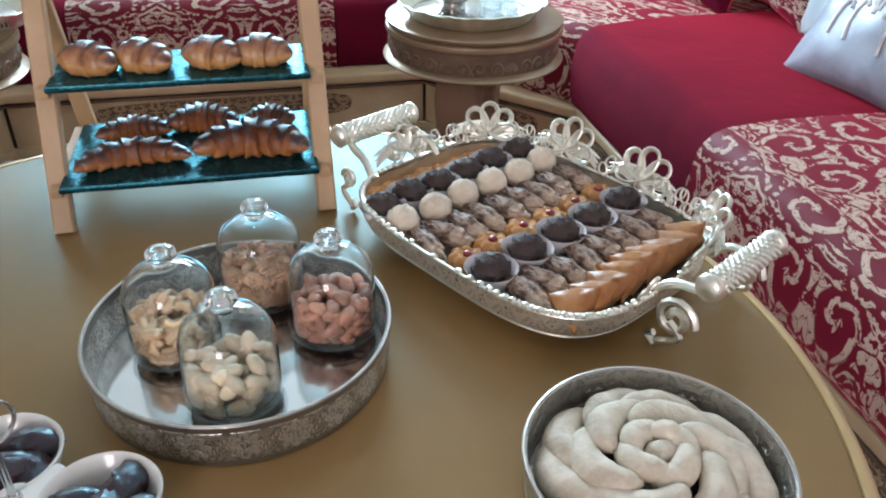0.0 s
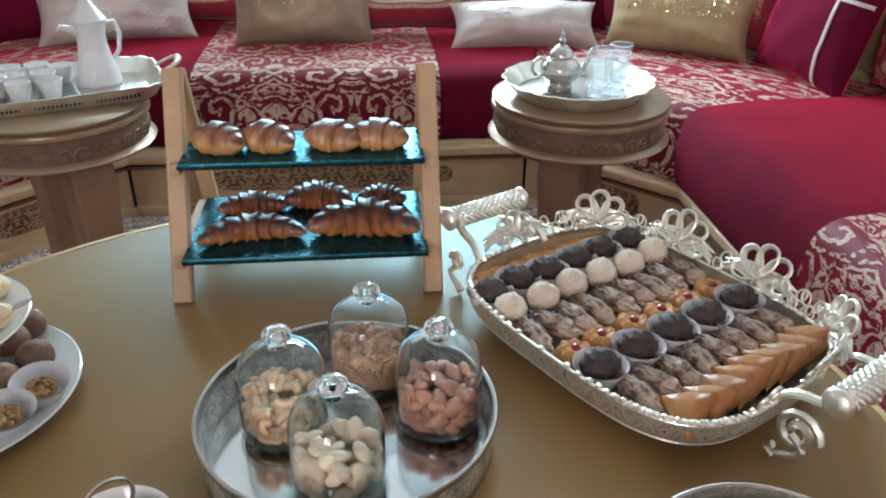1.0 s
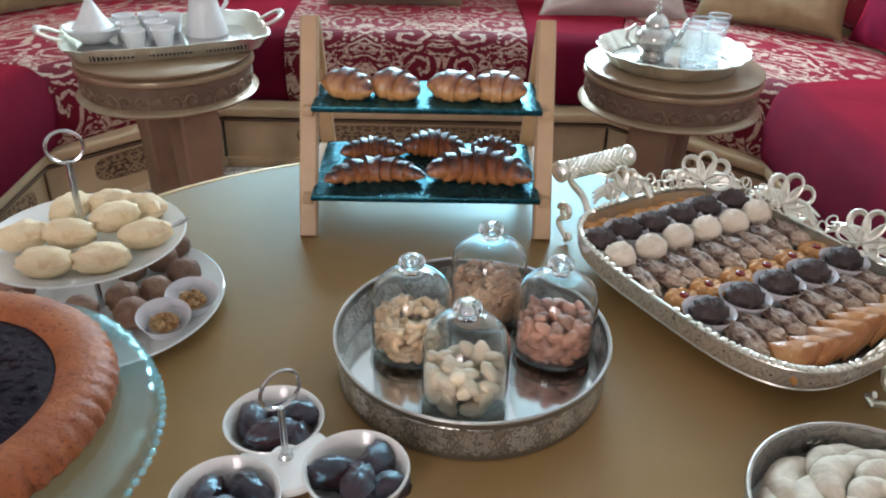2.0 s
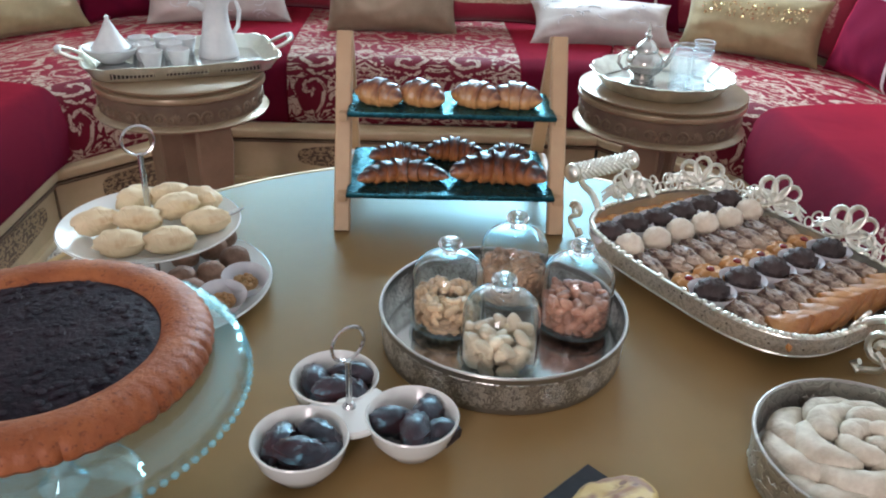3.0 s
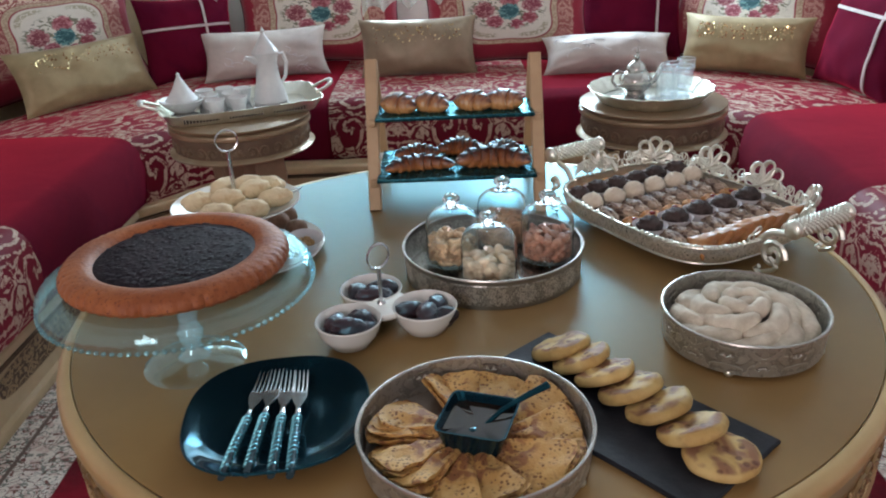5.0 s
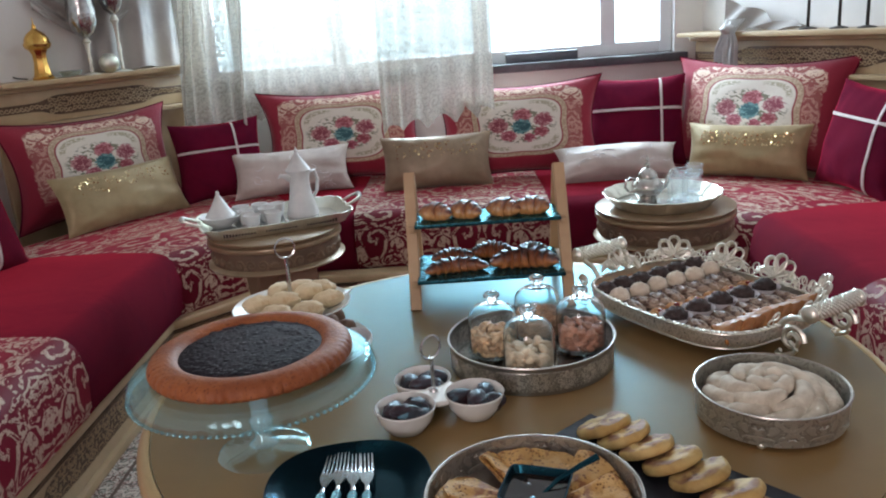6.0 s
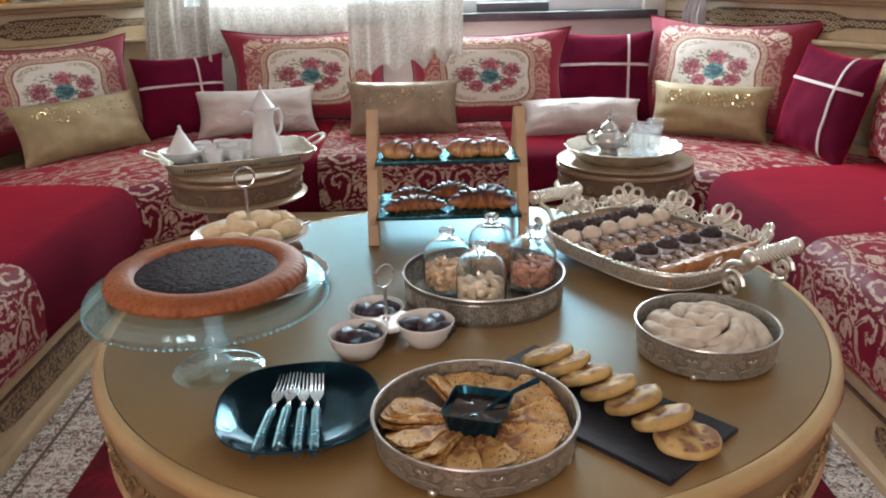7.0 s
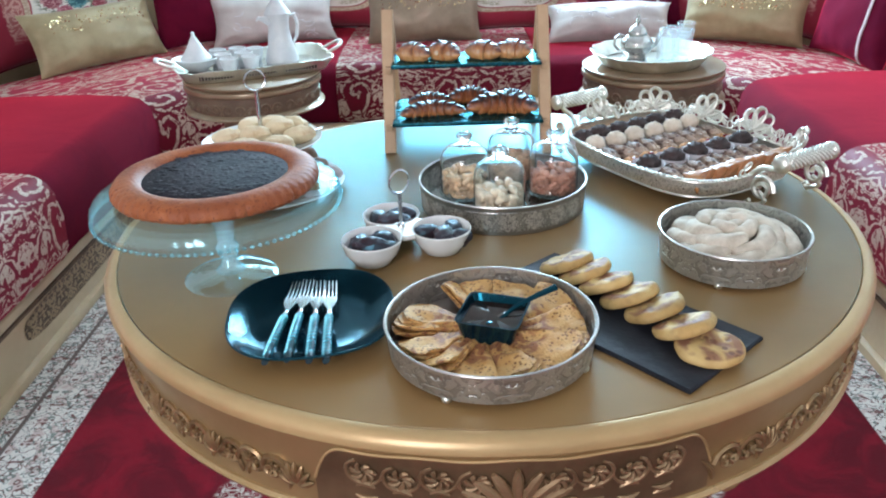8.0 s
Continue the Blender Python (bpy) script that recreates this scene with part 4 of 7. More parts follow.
def side_table(m, r, h, label, bearing):
    """bearing: the way, in degrees, in which the front leg stands from the middle."""
    root = thing("side_table", label, "side table", m, "round side tables")
    part("tabletop", lathe([(0, h - 0.012), (r * 0.97, h - 0.012), (r, h - 0.006), (r, h - 0.002), (r * 0.985, h), (0, h)], 64), taupe, root)
    part("upper_moulding", lathe([(r * 0.95, h - 0.012), (r * 1.0, h - 0.016), (r * 1.008, h - 0.022), (r * 1.005, h - 0.028), (r * 0.97, h - 0.033)], 64), taupe_line, root)
    part("drum", lathe([(r * 0.955, h - 0.012), (r * 0.962, h - 0.036), (r * 0.962, h - 0.050), (r * 0.955, h - 0.088), (r * 0.90, h - 0.093), (0, h - 0.093)], 64), taupe_dark, root)
    part("lower_rim", lathe([(r * 0.95, h - 0.084), (r * 1.01, h - 0.089), (r * 1.035, h - 0.094), (r * 1.02, h - 0.099), (r * 0.93, h - 0.100), (r * 0.88, h - 0.093)], 64), taupe_line, root)
    frieze(r * 0.956, h - 0.066, 0.044, 0, 360, 34, taupe_relief, root)
    for k in range(2):
        a = radians(bearing + 180 * k)
        prof = [(0.60, h - 0.094, 0.046), (0.63, h - 0.16, 0.050), (0.60, h - 0.28, 0.044), (0.60, 0.18, 0.042), (0.62, 0.07, 0.045), (0.66, 0.02, 0.052), (0.67, 0.0, 0.052)]
        rings = []
        for q, z, w in prof:
            c = Vector((q * r * math.cos(a), q * r * math.sin(a), z))
            o, s = Vector((math.cos(a), math.sin(a), 0)), Vector((-math.sin(a), math.cos(a), 0))
            rings.append([c + o * w * x + s * w * y for x, y in ((1, 0.88), (0.88, 1), (-0.88, 1), (-1, 0.88), (-1, -0.88), (-0.88, -1), (0.88, -1), (1, -0.88))])
        part("leg", loft(rings), taupe_leg, root)
    return root


# relief coloured darker than the apron, in place of shade in its cuts
gilt_dim = surf("gilt_relief", (0.34, 0.235, 0.115), (0.25, 0.165, 0.075), rough=0.38, metal=0.65, scale=40, bump=0.1)
frieze_brown = surf("frieze_brown", (0.36, 0.25, 0.135), (0.26, 0.175, 0.09), rough=0.40, metal=0.6, scale=40, bump=0.1)
taupe_relief = surf("taupe_relief", (0.27, 0.195, 0.125), (0.19, 0.135, 0.085), rough=0.42, metal=0.2, scale=40, bump=0.1)
side_table(pose(0.590, 1.325, 0.0), 0.216, T - 0.085, "round gilt side table with a carved drum and square legs", -117)
side_table(pose(-0.662, 1.345, 0.0), 0.212, T - 0.08, "round gilt side table with a carved drum and square legs", -52)

# ---- the big table ----
table = thing("round_table", "large round gilt-lacquered table with carved apron and laid with pastries", "table", pose(0.006, 0.004, 0) @ Matrix.Diagonal((1.01, 1.01, 1.0, 1.0)))
top_mat = surf("table_lacquer", (0.330, 0.202, 0.076), (0.272, 0.164, 0.060), rough=0.33, metal=0.10, scale=3.5, bump=0.02, bscale=400, rvar=0.05, spec=0.0, sheen=0.04, tint=(0.40, 0.80, 1.0))
top_bsdf = top_mat.node_tree.nodes["Principled BSDF"]
# blue sheen tint imitates the veil of window light over the top
top_bsdf.inputs["Sheen Tint"].default_value = (0.18, 0.66, 1.0, 1.0)
top_bsdf.inputs["Sheen Roughness"].default_value = 0.28
# cyan window glare on the lacquer, put into the gloss colour
lacquer_tree = top_mat.node_tree
gloss = lacquer_tree.nodes.new("ShaderNodeBsdfGlossy")
gloss.inputs["Color"].default_value = (0.36, 0.82, 1.0, 1.0)
gloss.inputs["Roughness"].default_value = 0.35
skim = lacquer_tree.nodes.new("ShaderNodeLayerWeight")
skim.inputs["Blend"].default_value = 0.5
steep = lacquer_tree.nodes.new("ShaderNodeMath")
steep.operation = "POWER"
steep.inputs[1].default_value = 5.0
lift = lacquer_tree.nodes.new("ShaderNodeMath")
lift.operation = "MULTIPLY_ADD"
lift.inputs[1].default_value = 0.95
lift.inputs[2].default_value = 0.025
lacquer_tree.links.new(skim.outputs["Facing"], steep.inputs[0])
lacquer_tree.links.new(steep.outputs[0], lift.inputs[0])
glare_mix = lacquer_tree.nodes.new("ShaderNodeMixShader")
lacquer_tree.links.new(lift.outputs[0], glare_mix.inputs[0])
lacquer_tree.links.new(top_bsdf.outputs[0], glare_mix.inputs[1])
lacquer_tree.links.new(gloss.outputs[0], glare_mix.inputs[2])
lacquer_tree.links.new(glare_mix.outputs[0], lacquer_tree.nodes["Material Output"].inputs[0])
part("tabletop", lathe([(0, T - 0.012), (0.3, T - 0.012), (0.5292, T - 0.012), (0.5300, T - 0.0008), (0.5294, T), (0.45, T), (0.3, T), (0.15, T), (0, T)][::-1], 120), top_mat, table)
part("rim", lathe([(0.5295, T - 0.012), (0.5302, T - 0.0022), (0.5318, T + 0.0004), (0.5355, T + 0.0008), (0.5410, T - 0.0008), (0.5455, T - 0.005), (0.5485, T - 0.011), (0.5490, T - 0.017), (0.5465, T - 0.0185), (0.5, T - 0.0185), (0.5, T - 0.012)], 144), gilt, table, "rounded gilt edge")


def apron_r(z):
    """The apron's radius at a depth z below the top: a slight hollow."""
    return 0.5475 - 0.010 * min(1.0, max(0.0, (z - 0.018) / 0.098)) - 0.0045 * math.sin(math.pi * min(1.0, max(0.0, (z - 0.018) / 0.098)))


part("apron", lathe([(0.50, T - 0.018)] + [(apron_r(0.018 + 0.0098 * q), T - 0.018 - 0.0098 * q) for q in range(11)] + [(0.50, T - 0.118)], 144), gilt_apron_shaded, table, "smooth gilt apron")
part("lower_rim", lathe([(0.5325, T - 0.112), (0.5395, T - 0.114), (0.5430, T - 0.119), (0.5405, T - 0.124), (0.5285, T - 0.127), (0.48, T - 0.124)], 144), gilt_line, table)


def on_apron(a, z, out=0.0):
    r = apron_r(z) + out
    return (r * math.cos(radians(a)), r * math.sin(radians(a)), T - z)


def cartouche(mid, half):
    """A dark panel laid on the apron, with stepped shoulders, a palmette and pinwheel flowers on a vine."""
    def top(w):
        w = abs(w)
        return 0.0250 + 0.052 * max(0.0, (w - 0.80) / 0.20) ** 2.2 - 0.0012 * math.cos(w * 14)
    panel = part("cartouche", sheet(lambda u, v: on_apron(mid + (2 * u - 1) * half, top(2 * u - 1) + (0.110 - top(2 * u - 1)) * v, 0.0010), 80, 8), apron_dark, table, "dark carved cartouche")
    edge = [on_apron(mid + (2 * k / 80 - 1) * half, top(2 * k / 80 - 1) - 0.001, 0.0012) for k in range(81)]
    part("moulding", tube(edge, 0.0016, 6), gilt, panel)
    step = 1.0 / (0.539 * radians(1.0))
    for k in range(-4, 5):
        bits, c, z = [], mid + k * 4.0, 0.052 + (0.004 if k % 2 else 0.0)
        if k == 0:
            for q in range(-4, 5):
                w = q * 0.33
                L = 0.064 - 0.0035 * abs(q)
                part("palmette_petal", tube([on_apron(c + step * math.sin(w) * L * f * (0.45 + 0.75 * f), 0.101 - math.cos(w) * L * f - 0.006 * abs(math.sin(w)) * f, 0.003 + 0.002 * math.sin(3 * f)) for f in (0.05, 0.3, 0.6, 0.85, 1.0)], [0.0018, 0.0046, 0.0062, 0.0056, 0.0026], 7), frieze_brown, panel)
            part("palmette_base", tube([on_apron(c + step * 0.019 * f, 0.1015 - 0.004 * math.cos(f * 3), 0.003) for f in (-1, -0.5, 0, 0.5, 1)], 0.0030, 6), frieze_brown, panel)
            continue
        for q in range(7):
            w = q * 0.8976
            bits.append(tube([on_apron(c + step * (0.003 + 0.0105 * f) * math.cos(w + 0.9 * f), z + (0.003 + 0.0105 * f) * math.sin(w + 0.9 * f), 0.0028 + 0.0016 * f) for f in (0, 0.35, 0.7, 1.0)], [0.0012, 0.0022, 0.0028, 0.0014], 6))
        s = 1 if k > 0 else -1
        bits.append(tube([on_apron(c + s * step * 0.0185 * math.cos(w), z + 0.0175 * math.sin(w), 0.0022) for w in [-1.2 + 0.38 * q for q in range(12)]], [0.0016 + 0.0010 * math.sin(q / 3.5) for q in range(12)], 6))
        for dz, ln, up in ((0.022, 0.020, -0.006), (0.034, 0.024, 0.004), (0.044, 0.020, -0.003)):
            bits.append(tube([on_apron(c + s * step * ln * (f - 0.5), z + dz + up * math.sin(f * 3.1), 0.0024) for f in (0, 0.25, 0.5, 0.75, 1.0)], [0.0010, 0.0030, 0.0036, 0.0026, 0.0008], 6))
        part("pinwheel_flower", join(*bits), frieze_brown, panel)


for k in range(4):
    cartouche(-88.5 + 90 * k, 22.0)
    frieze(0.5378, T - 0.080, 0.054, -65.5 + 90 * k, -21.5 + 90 * k, 15, gilt_dim, table)
for k in range(4):
    a = radians(-43.5 + 90 * k)
    rings = []
    for q, z, w in [(0.34, T - 0.12, 0.05), (0.33, T - 0.26, 0.050), (0.27, 0.28, 0.036), (0.25, 0.14, 0.032), (0.29, 0.05, 0.036), (0.32, 0.012, 0.042)]:
        c = Vector((q * math.cos(a), q * math.sin(a), z))
        o, s = Vector((math.cos(a), math.sin(a), 0)), Vector((-math.sin(a), math.cos(a), 0))
        rings.append([c + o * w * x + s * w * y for x, y in ((1, 0.5), (0.6, 0.9), (-0.6, 0.9), (-1, 0.5), (-1, -0.5), (-0.6, -0.9), (0.6, -0.9), (1, -0.5))])
    leg = part("leg", loft(rings), gilt, table)
    for s in (-1, 1):
        c = math.degrees(a) + s * 14.5
        curl = [(0.505 * math.cos(radians(c + s * 2.6 * (1 - q / 20) * math.cos(q * 0.5))), 0.505 * math.sin(radians(c + s * 2.6 * (1 - q / 20) * math.cos(q * 0.5))), T - 0.148 - 0.022 * (1 - q / 20) * math.sin(q * 0.5)) for q in range(15)]
        part("scroll_bracket", tube([(0.50 * math.cos(radians(c - s * 10)), 0.50 * math.sin(radians(c - s * 10)), T - 0.150)] + curl[::-1][-1:] + curl, [0.006, 0.008] + [0.0085 * (1 - q / 30) for q in range(15)], 7), gilt_line, leg)


# ---- what stands on the big table ----
silver = surf("silver_plate", (0.90, 0.90, 0.80), (0.76, 0.765, 0.67), rough=0.33, metal=0.9, scale=60, bump=0.12, bscale=260)
silver_matt = surf("silver_frosted", (0.86, 0.86, 0.77), (0.71, 0.715, 0.63), rough=0.42, metal=0.75, scale=60, bump=0.15, bscale=260)
silver_dull = surf("silver_wall", (0.56, 0.54, 0.50), (0.42, 0.40, 0.37), rough=0.34, metal=0.9, scale=40, bump=0.2, bscale=120)
mirror = surf("mirror_base", (0.62, 0.62, 0.61), (0.54, 0.54, 0.53), rough=0.13, metal=1.0, scale=10, rvar=0.03)
polish = surf("silver_polished", (0.62, 0.60, 0.56), (0.46, 0.44, 0.41), rough=0.18, metal=1.0, scale=50, bump=0.25, bscale=160)
steel = surf("steel", (0.66, 0.66, 0.66), rough=0.2, metal=1.0, scale=80)
slate_matt = surf("slate_matt", (0.022, 0.025, 0.032), (0.014, 0.016, 0.021), rough=0.55, scale=50, bump=0.35, bscale=90, spec=0.2)
# teal metallic base and tint stand in for the shelves' cyan window reflection
slate = surf("slate", (0.012, 0.064, 0.082), (0.007, 0.040, 0.054), rough=0.27, metal=0.6, scale=50, bump=0.5, bscale=90, spec=0.9, tint=(0.25, 0.86, 1.0))
beech = surf("beech_wood", (0.58, 0.40, 0.23), (0.48, 0.32, 0.18), rough=0.5, scale=18, bump=0.1, bscale=60)
porcelain = surf("porcelain", (0.77, 0.79, 0.75), (0.73, 0.75, 0.71), rough=0.14, scale=8, coat=0.4)
# black glaze; the cyan of its window glints is set by the tint
black_glaze = surf("black_glaze", (0.004, 0.014, 0.022), (0.005, 0.019, 0.028), rough=0.10, metal=0.2, scale=20, spec=0.75, tint=(0.10, 0.74, 1.0))
clear_glass = thin_glass("clear_glass", 0.895, (0.972, 0.990, 0.995), (0.80, 0.98, 1.0), 0.015, 0.80)
dome_glass = glass("dome_glass", (0.90, 0.985, 1.0), 0.01, 1.45)
# cyan shine and haze colours imitate glare along the cake stand's edges
cake_glass = thin_glass("cake_stand_glass", 0.86, (0.94, 0.99, 1.0), (0.55, 0.94, 1.0), 0.07, 0.45, (0.74, 0.88, 0.90), 0.14)
bead_glass = thin_glass("bead_glass", 0.80, (0.92, 0.99, 1.0), (0.45, 0.92, 1.0), 0.20, 0.6, (0.62, 0.84, 0.87))

pierced = Net("pierced_silver")
puv = pierced.coords("UV")
px_, py_, _z = pierced.split(puv)
cell = 0.0396
cx_ = pierced.math("MULTIPLY", pierced.math("SUBTRACT", pierced.math("FRACT", pierced.math("DIVIDE", px_, cell)), 0.5), cell)
cy_ = pierced.math("SUBTRACT", py_, 0.0215)
far_ = pierced.math("SQRT", pierced.math("ADD", pierced.math("MULTIPLY", cx_, cx_), pierced.math("MULTIPLY", cy_, cy_)))
spin = pierced.math("ARCTAN2", cy_, cx_)
# eight-petalled rosettes of small holes, joined by a wavy row of dots
edge_ = pierced.math("MULTIPLY_ADD", pierced.math("ABSOLUTE", pierced.math("COSINE", pierced.math("MULTIPLY", spin, 4.0))), 0.0045, 0.0085)
rosette = pierced.math("MULTIPLY", pierced.math("SUBTRACT", 1.0, pierced.ramp(pierced.math("DIVIDE", far_, edge_), 0.94, 1.0)), pierced.ramp(far_, 0.0030, 0.0036))
border = pierced.math("SUBTRACT", 1.0, pierced.ramp(pierced.math("ABSOLUTE", pierced.math("SUBTRACT", pierced.math("DIVIDE", far_, edge_), 1.06)), 0.05, 0.10))
wavy = pierced.math("MULTIPLY", pierced.math("SINE", pierced.math("MULTIPLY", px_, 2 * math.pi / cell * 2)), 0.0060)
row_ = pierced.math("SUBTRACT", 1.0, pierced.ramp(pierced.math("ABSOLUTE", pierced.math("SUBTRACT", cy_, wavy)), 0.0020, 0.0028))
row_ = pierced.math("MULTIPLY", row_, pierced.ramp(pierced.math("SINE", pierced.math("MULTIPLY", px_, 2100.0)), -0.2, 0.3))
mesh_u, mesh_v = pierced.math("SINE", pierced.math("MULTIPLY", pierced.math("ADD", px_, py_), 1700.0)), pierced.math("SINE", pierced.math("MULTIPLY", pierced.math("SUBTRACT", px_, py_), 1700.0))
cutout = pierced.math("MULTIPLY", rosette, pierced.ramp(pierced.math("MINIMUM", mesh_u, mesh_v), 0.05, 0.35))
vine = pierced.math("MULTIPLY", ornament(pierced, puv, 0.014, 0.07, 0.60), pierced.math("SUBTRACT", 1.0, pierced.ramp(pierced.math("ABSOLUTE", cy_), 0.014, 0.016)))
row_ = pierced.math("MAXIMUM", row_, pierced.math("MULTIPLY", vine, 0.45))
lift = pierced.math("MAXIMUM", pierced.math("MAXIMUM", border, pierced.math("MULTIPLY", rosette, pierced.ramp(pierced.noise(puv, 260.0, 2.0), 0.40, 0.52))), row_)
# raised pattern coloured lighter than its dark ground, imitating silver highlights
pierced.put(pierced.bsdf.inputs["Base Color"], pierced.mix(lift, pierced.mix(pierced.noise(puv, 50.0, 3.0), (0.34, 0.335, 0.305), (0.24, 0.235, 0.21)), (0.78, 0.77, 0.71)))
pierced.set(Metallic=0.9, Roughness=0.28)
pierced.bump(pierced.math("SUBTRACT", lift, cutout), 0.8, 0.0025)
pt_ = pierced.node("ShaderNodeBsdfTransparent", (1.0, 1.0, 1.0))
pm_ = pierced.node("ShaderNodeMixShader", cutout, pierced.bsdf.outputs[0], pt_.outputs[0])
pierced.tree.links.new(pm_.outputs[0], pierced.out.inputs[0])

embossed = Net("embossed_silver")
euv = embossed.coords("UV")
e_orn = ornament(embossed, euv, 0.040, 0.075, 0.56)
# relief highlights put into the colour: raised scrolls lighter, ground darker
embossed.put(embossed.bsdf.inputs["Base Color"], embossed.mix(e_orn, (0.40, 0.395, 0.355), (0.53, 0.525, 0.475)))
embossed.set(Metallic=0.85, Roughness=0.36)
embossed.bump(e_orn, 0.9, 0.003)


def tray_wall(r0, r1, z0, z1, n=72):
    """A thin upright band, outside and inside, with uv in metres."""
    rings = [(r0, z0), (r1, z1), (r1 - 0.0022, z1), (r0 - 0.0022, z0)]
    pts, uvs, faces = [], [], []
    for r, z in rings:
        for i in range(n + 1):
            a = 2 * math.pi * i / n
            pts.append((r * math.cos(a), r * math.sin(a), z))
            uvs.append((a * r1, z))
    for j in range(3):
        for i in range(n):
            a = j * (n + 1) + i
            faces.append((a, a + 1, a + n + 2, a + n + 1))
    return (pts, faces), uvs


def round_tray(name, m, r, wall_mat, label, z0=0.010, z1=0.044, base_mat=None, feet=True, flare=1.02):
    root = thing(name, label, "tray", m)
    part("base", lathe([(0, z0), (r - 0.004, z0), (r - 0.001, z0 + 0.001), (r - 0.001, z0 + 0.003), (0, z0 + 0.0032)][::-1], 64), base_mat or silver_dull, root)
    g, uv = tray_wall(r, r * flare, z0, z1)
    part("wall", g, wall_mat, root, uv=uv)
    part("rim", tube([(r * flare * math.cos(2 * math.pi * k / 72), r * flare * math.sin(2 * math.pi * k / 72), z1) for k in range(72)], 0.0016, 6, closed=True), silver_dull, root)
    if feet:
        for k in range(4):
            a = radians(-117 + 90 * k)
            part("ball_foot", at(ball(0.0055, 0.0055, 0.0052, 10, 7), (r - 0.004) * math.cos(a), (r - 0.004) * math.sin(a), 0.0052), silver, root)
    return root


# tray of nut jars
round_tray("jar_tray", pose(0.042, 0.0315, T), 0.1277, pierced.mat, "round silver tray with pierced wall holding four glass jars", 0.001, 0.0445, mirror, feet=False)
nut_tan = surf("cashew_tan", (0.62, 0.42, 0.25), (0.50, 0.32, 0.18), rough=0.5, scale=60, bump=0.15, island=0.3)
nut_pale = surf("blanched_almond", (0.70, 0.54, 0.37), (0.59, 0.44, 0.29), rough=0.5, scale=60, bump=0.15, island=0.22)
nut_red = surf("almond_brown", (0.40, 0.185, 0.115), (0.30, 0.13, 0.08), rough=0.55, scale=90, bump=0.25, island=0.35)
nut_wal = surf("walnut_brown", (0.44, 0.26, 0.155), (0.31, 0.17, 0.095), rough=0.55, scale=70, bump=0.4, island=0.4)


def nut_heap(kind_of, mat, label, x, y, seed, r=0.0325, h=0.034):
    rng = random.Random(seed)
    bits = []
    count = 80 if kind_of == "blanched" else 150
    for k in range(count):
        layer = k / count
        z = 0.011 + h * layer
        lim = r * (1.0 if layer < 0.86 else 1.0 - 3.6 * (layer - 0.86))
        q = math.sqrt(rng.random()) * lim if k % 3 == 0 else lim * rng.uniform(0.88, 1.0)
        a = rng.uniform(0, 6.283)
        if kind_of == "cashew":
            path = [(0.0078 * math.cos(w) - 0.006, 0.0078 * math.sin(w), 0) for w in (-1.35, -1.1, -0.6, 0, 0.6, 1.1, 1.35)]
            g = tube(path, [0.0015, 0.0036, 0.0044, 0.0044, 0.0041, 0.0032, 0.0013], 9)
        elif kind_of == "blanched":
            g = ball(0.0112, 0.0074, 0.0058, 12, 9, 0.10, 3.0, rng.random() * 50)
        elif kind_of == "almond":
            g = ball(0.0102, 0.0062, 0.0046, 12, 9, 0.06, 3.0, rng.random() * 50)
        else:
            g = ball(0.0112, 0.0088, 0.0060, 15, 11, 0.55, 3.4, rng.random() * 50)
        bits.append(at(g, q * math.cos(a), q * math.sin(a), z, rng.uniform(-50, 50), rng.uniform(-50, 50), rng.uniform(0, 360)))
    pts, faces = join(*bits)
    # the nuts lie against the glass and on the dish
    pts = [(px * k, py * k, max(pz, 0.0098)) for px, py, pz in pts for k in (min(1.0, 0.0368 / max(1e-6, math.hypot(px, py))),)]
    return tagged(part("nut_heap", (pts, faces), mat, None, "", pose(x, y, T + 0.004)), label, "nuts", "nuts under glass", "stuff")


def cloche(x, y, label, seed):
    root = thing("glass_jar", label, "jar", pose(x, y, T + 0.0075, 0, 0, seed * 40) @ Matrix.Diagonal((0.96, 0.96, 1.0, 1.0)), "glass nut jars")
    part("dish", lathe([(0, 0.0005), (0.038, 0.0005), (0.0430, 0.004), (0.0440, 0.009), (0.0425, 0.009), (0.0390, 0.006), (0, 0.005)], 48), clear_glass, root)
    outer = [(0.0402, 0.0092), (0.0410, 0.02), (0.0410, 0.052), (0.0400, 0.064), (0.0360, 0.074), (0.028, 0.081), (0.017, 0.0855), (0.0085, 0.0875)]
    inner = [(0.0, 0.0850), (0.0165, 0.0832), (0.0270, 0.0788), (0.0344, 0.0724), (0.0381, 0.0633), (0.0391, 0.052), (0.0391, 0.02), (0.0385, 0.0092)]
    part("dome", lathe(inner + outer + [(0.0075, 0.0893), (0.0, 0.0893)], 56), dome_glass, root)
    part("knob", lathe([(0, 0.0895), (0.0075, 0.0895), (0.0085, 0.092), (0.0112, 0.0935), (0.0132, 0.0965), (0.0135, 0.0985), (0.0122, 0.1020), (0.0092, 0.1040), (0.005, 0.1052), (0, 0.1055)], 28), dome_glass, root)
    for ob in root.children:
        ob.visible_shadow = False
    return root


for x, y, kd, nm, lb, sd in ((0.034, -0.022, "blanched", nut_pale, "pale blanched almonds heaped under glass", 1), (-0.016, 0.052, "cashew", nut_tan, "roasted cashew nuts heaped under glass", 2),
                             (0.062, 0.118, "walnut", nut_wal, "walnut halves heaped under glass", 3), (0.124, 0.052, "almond", nut_red, "brown almonds heaped under glass", 4)):
    cloche(x, y, "clear glass jar with domed lid and round knob", sd)
    nut_heap(kd, nm, lb, x, y, sd)

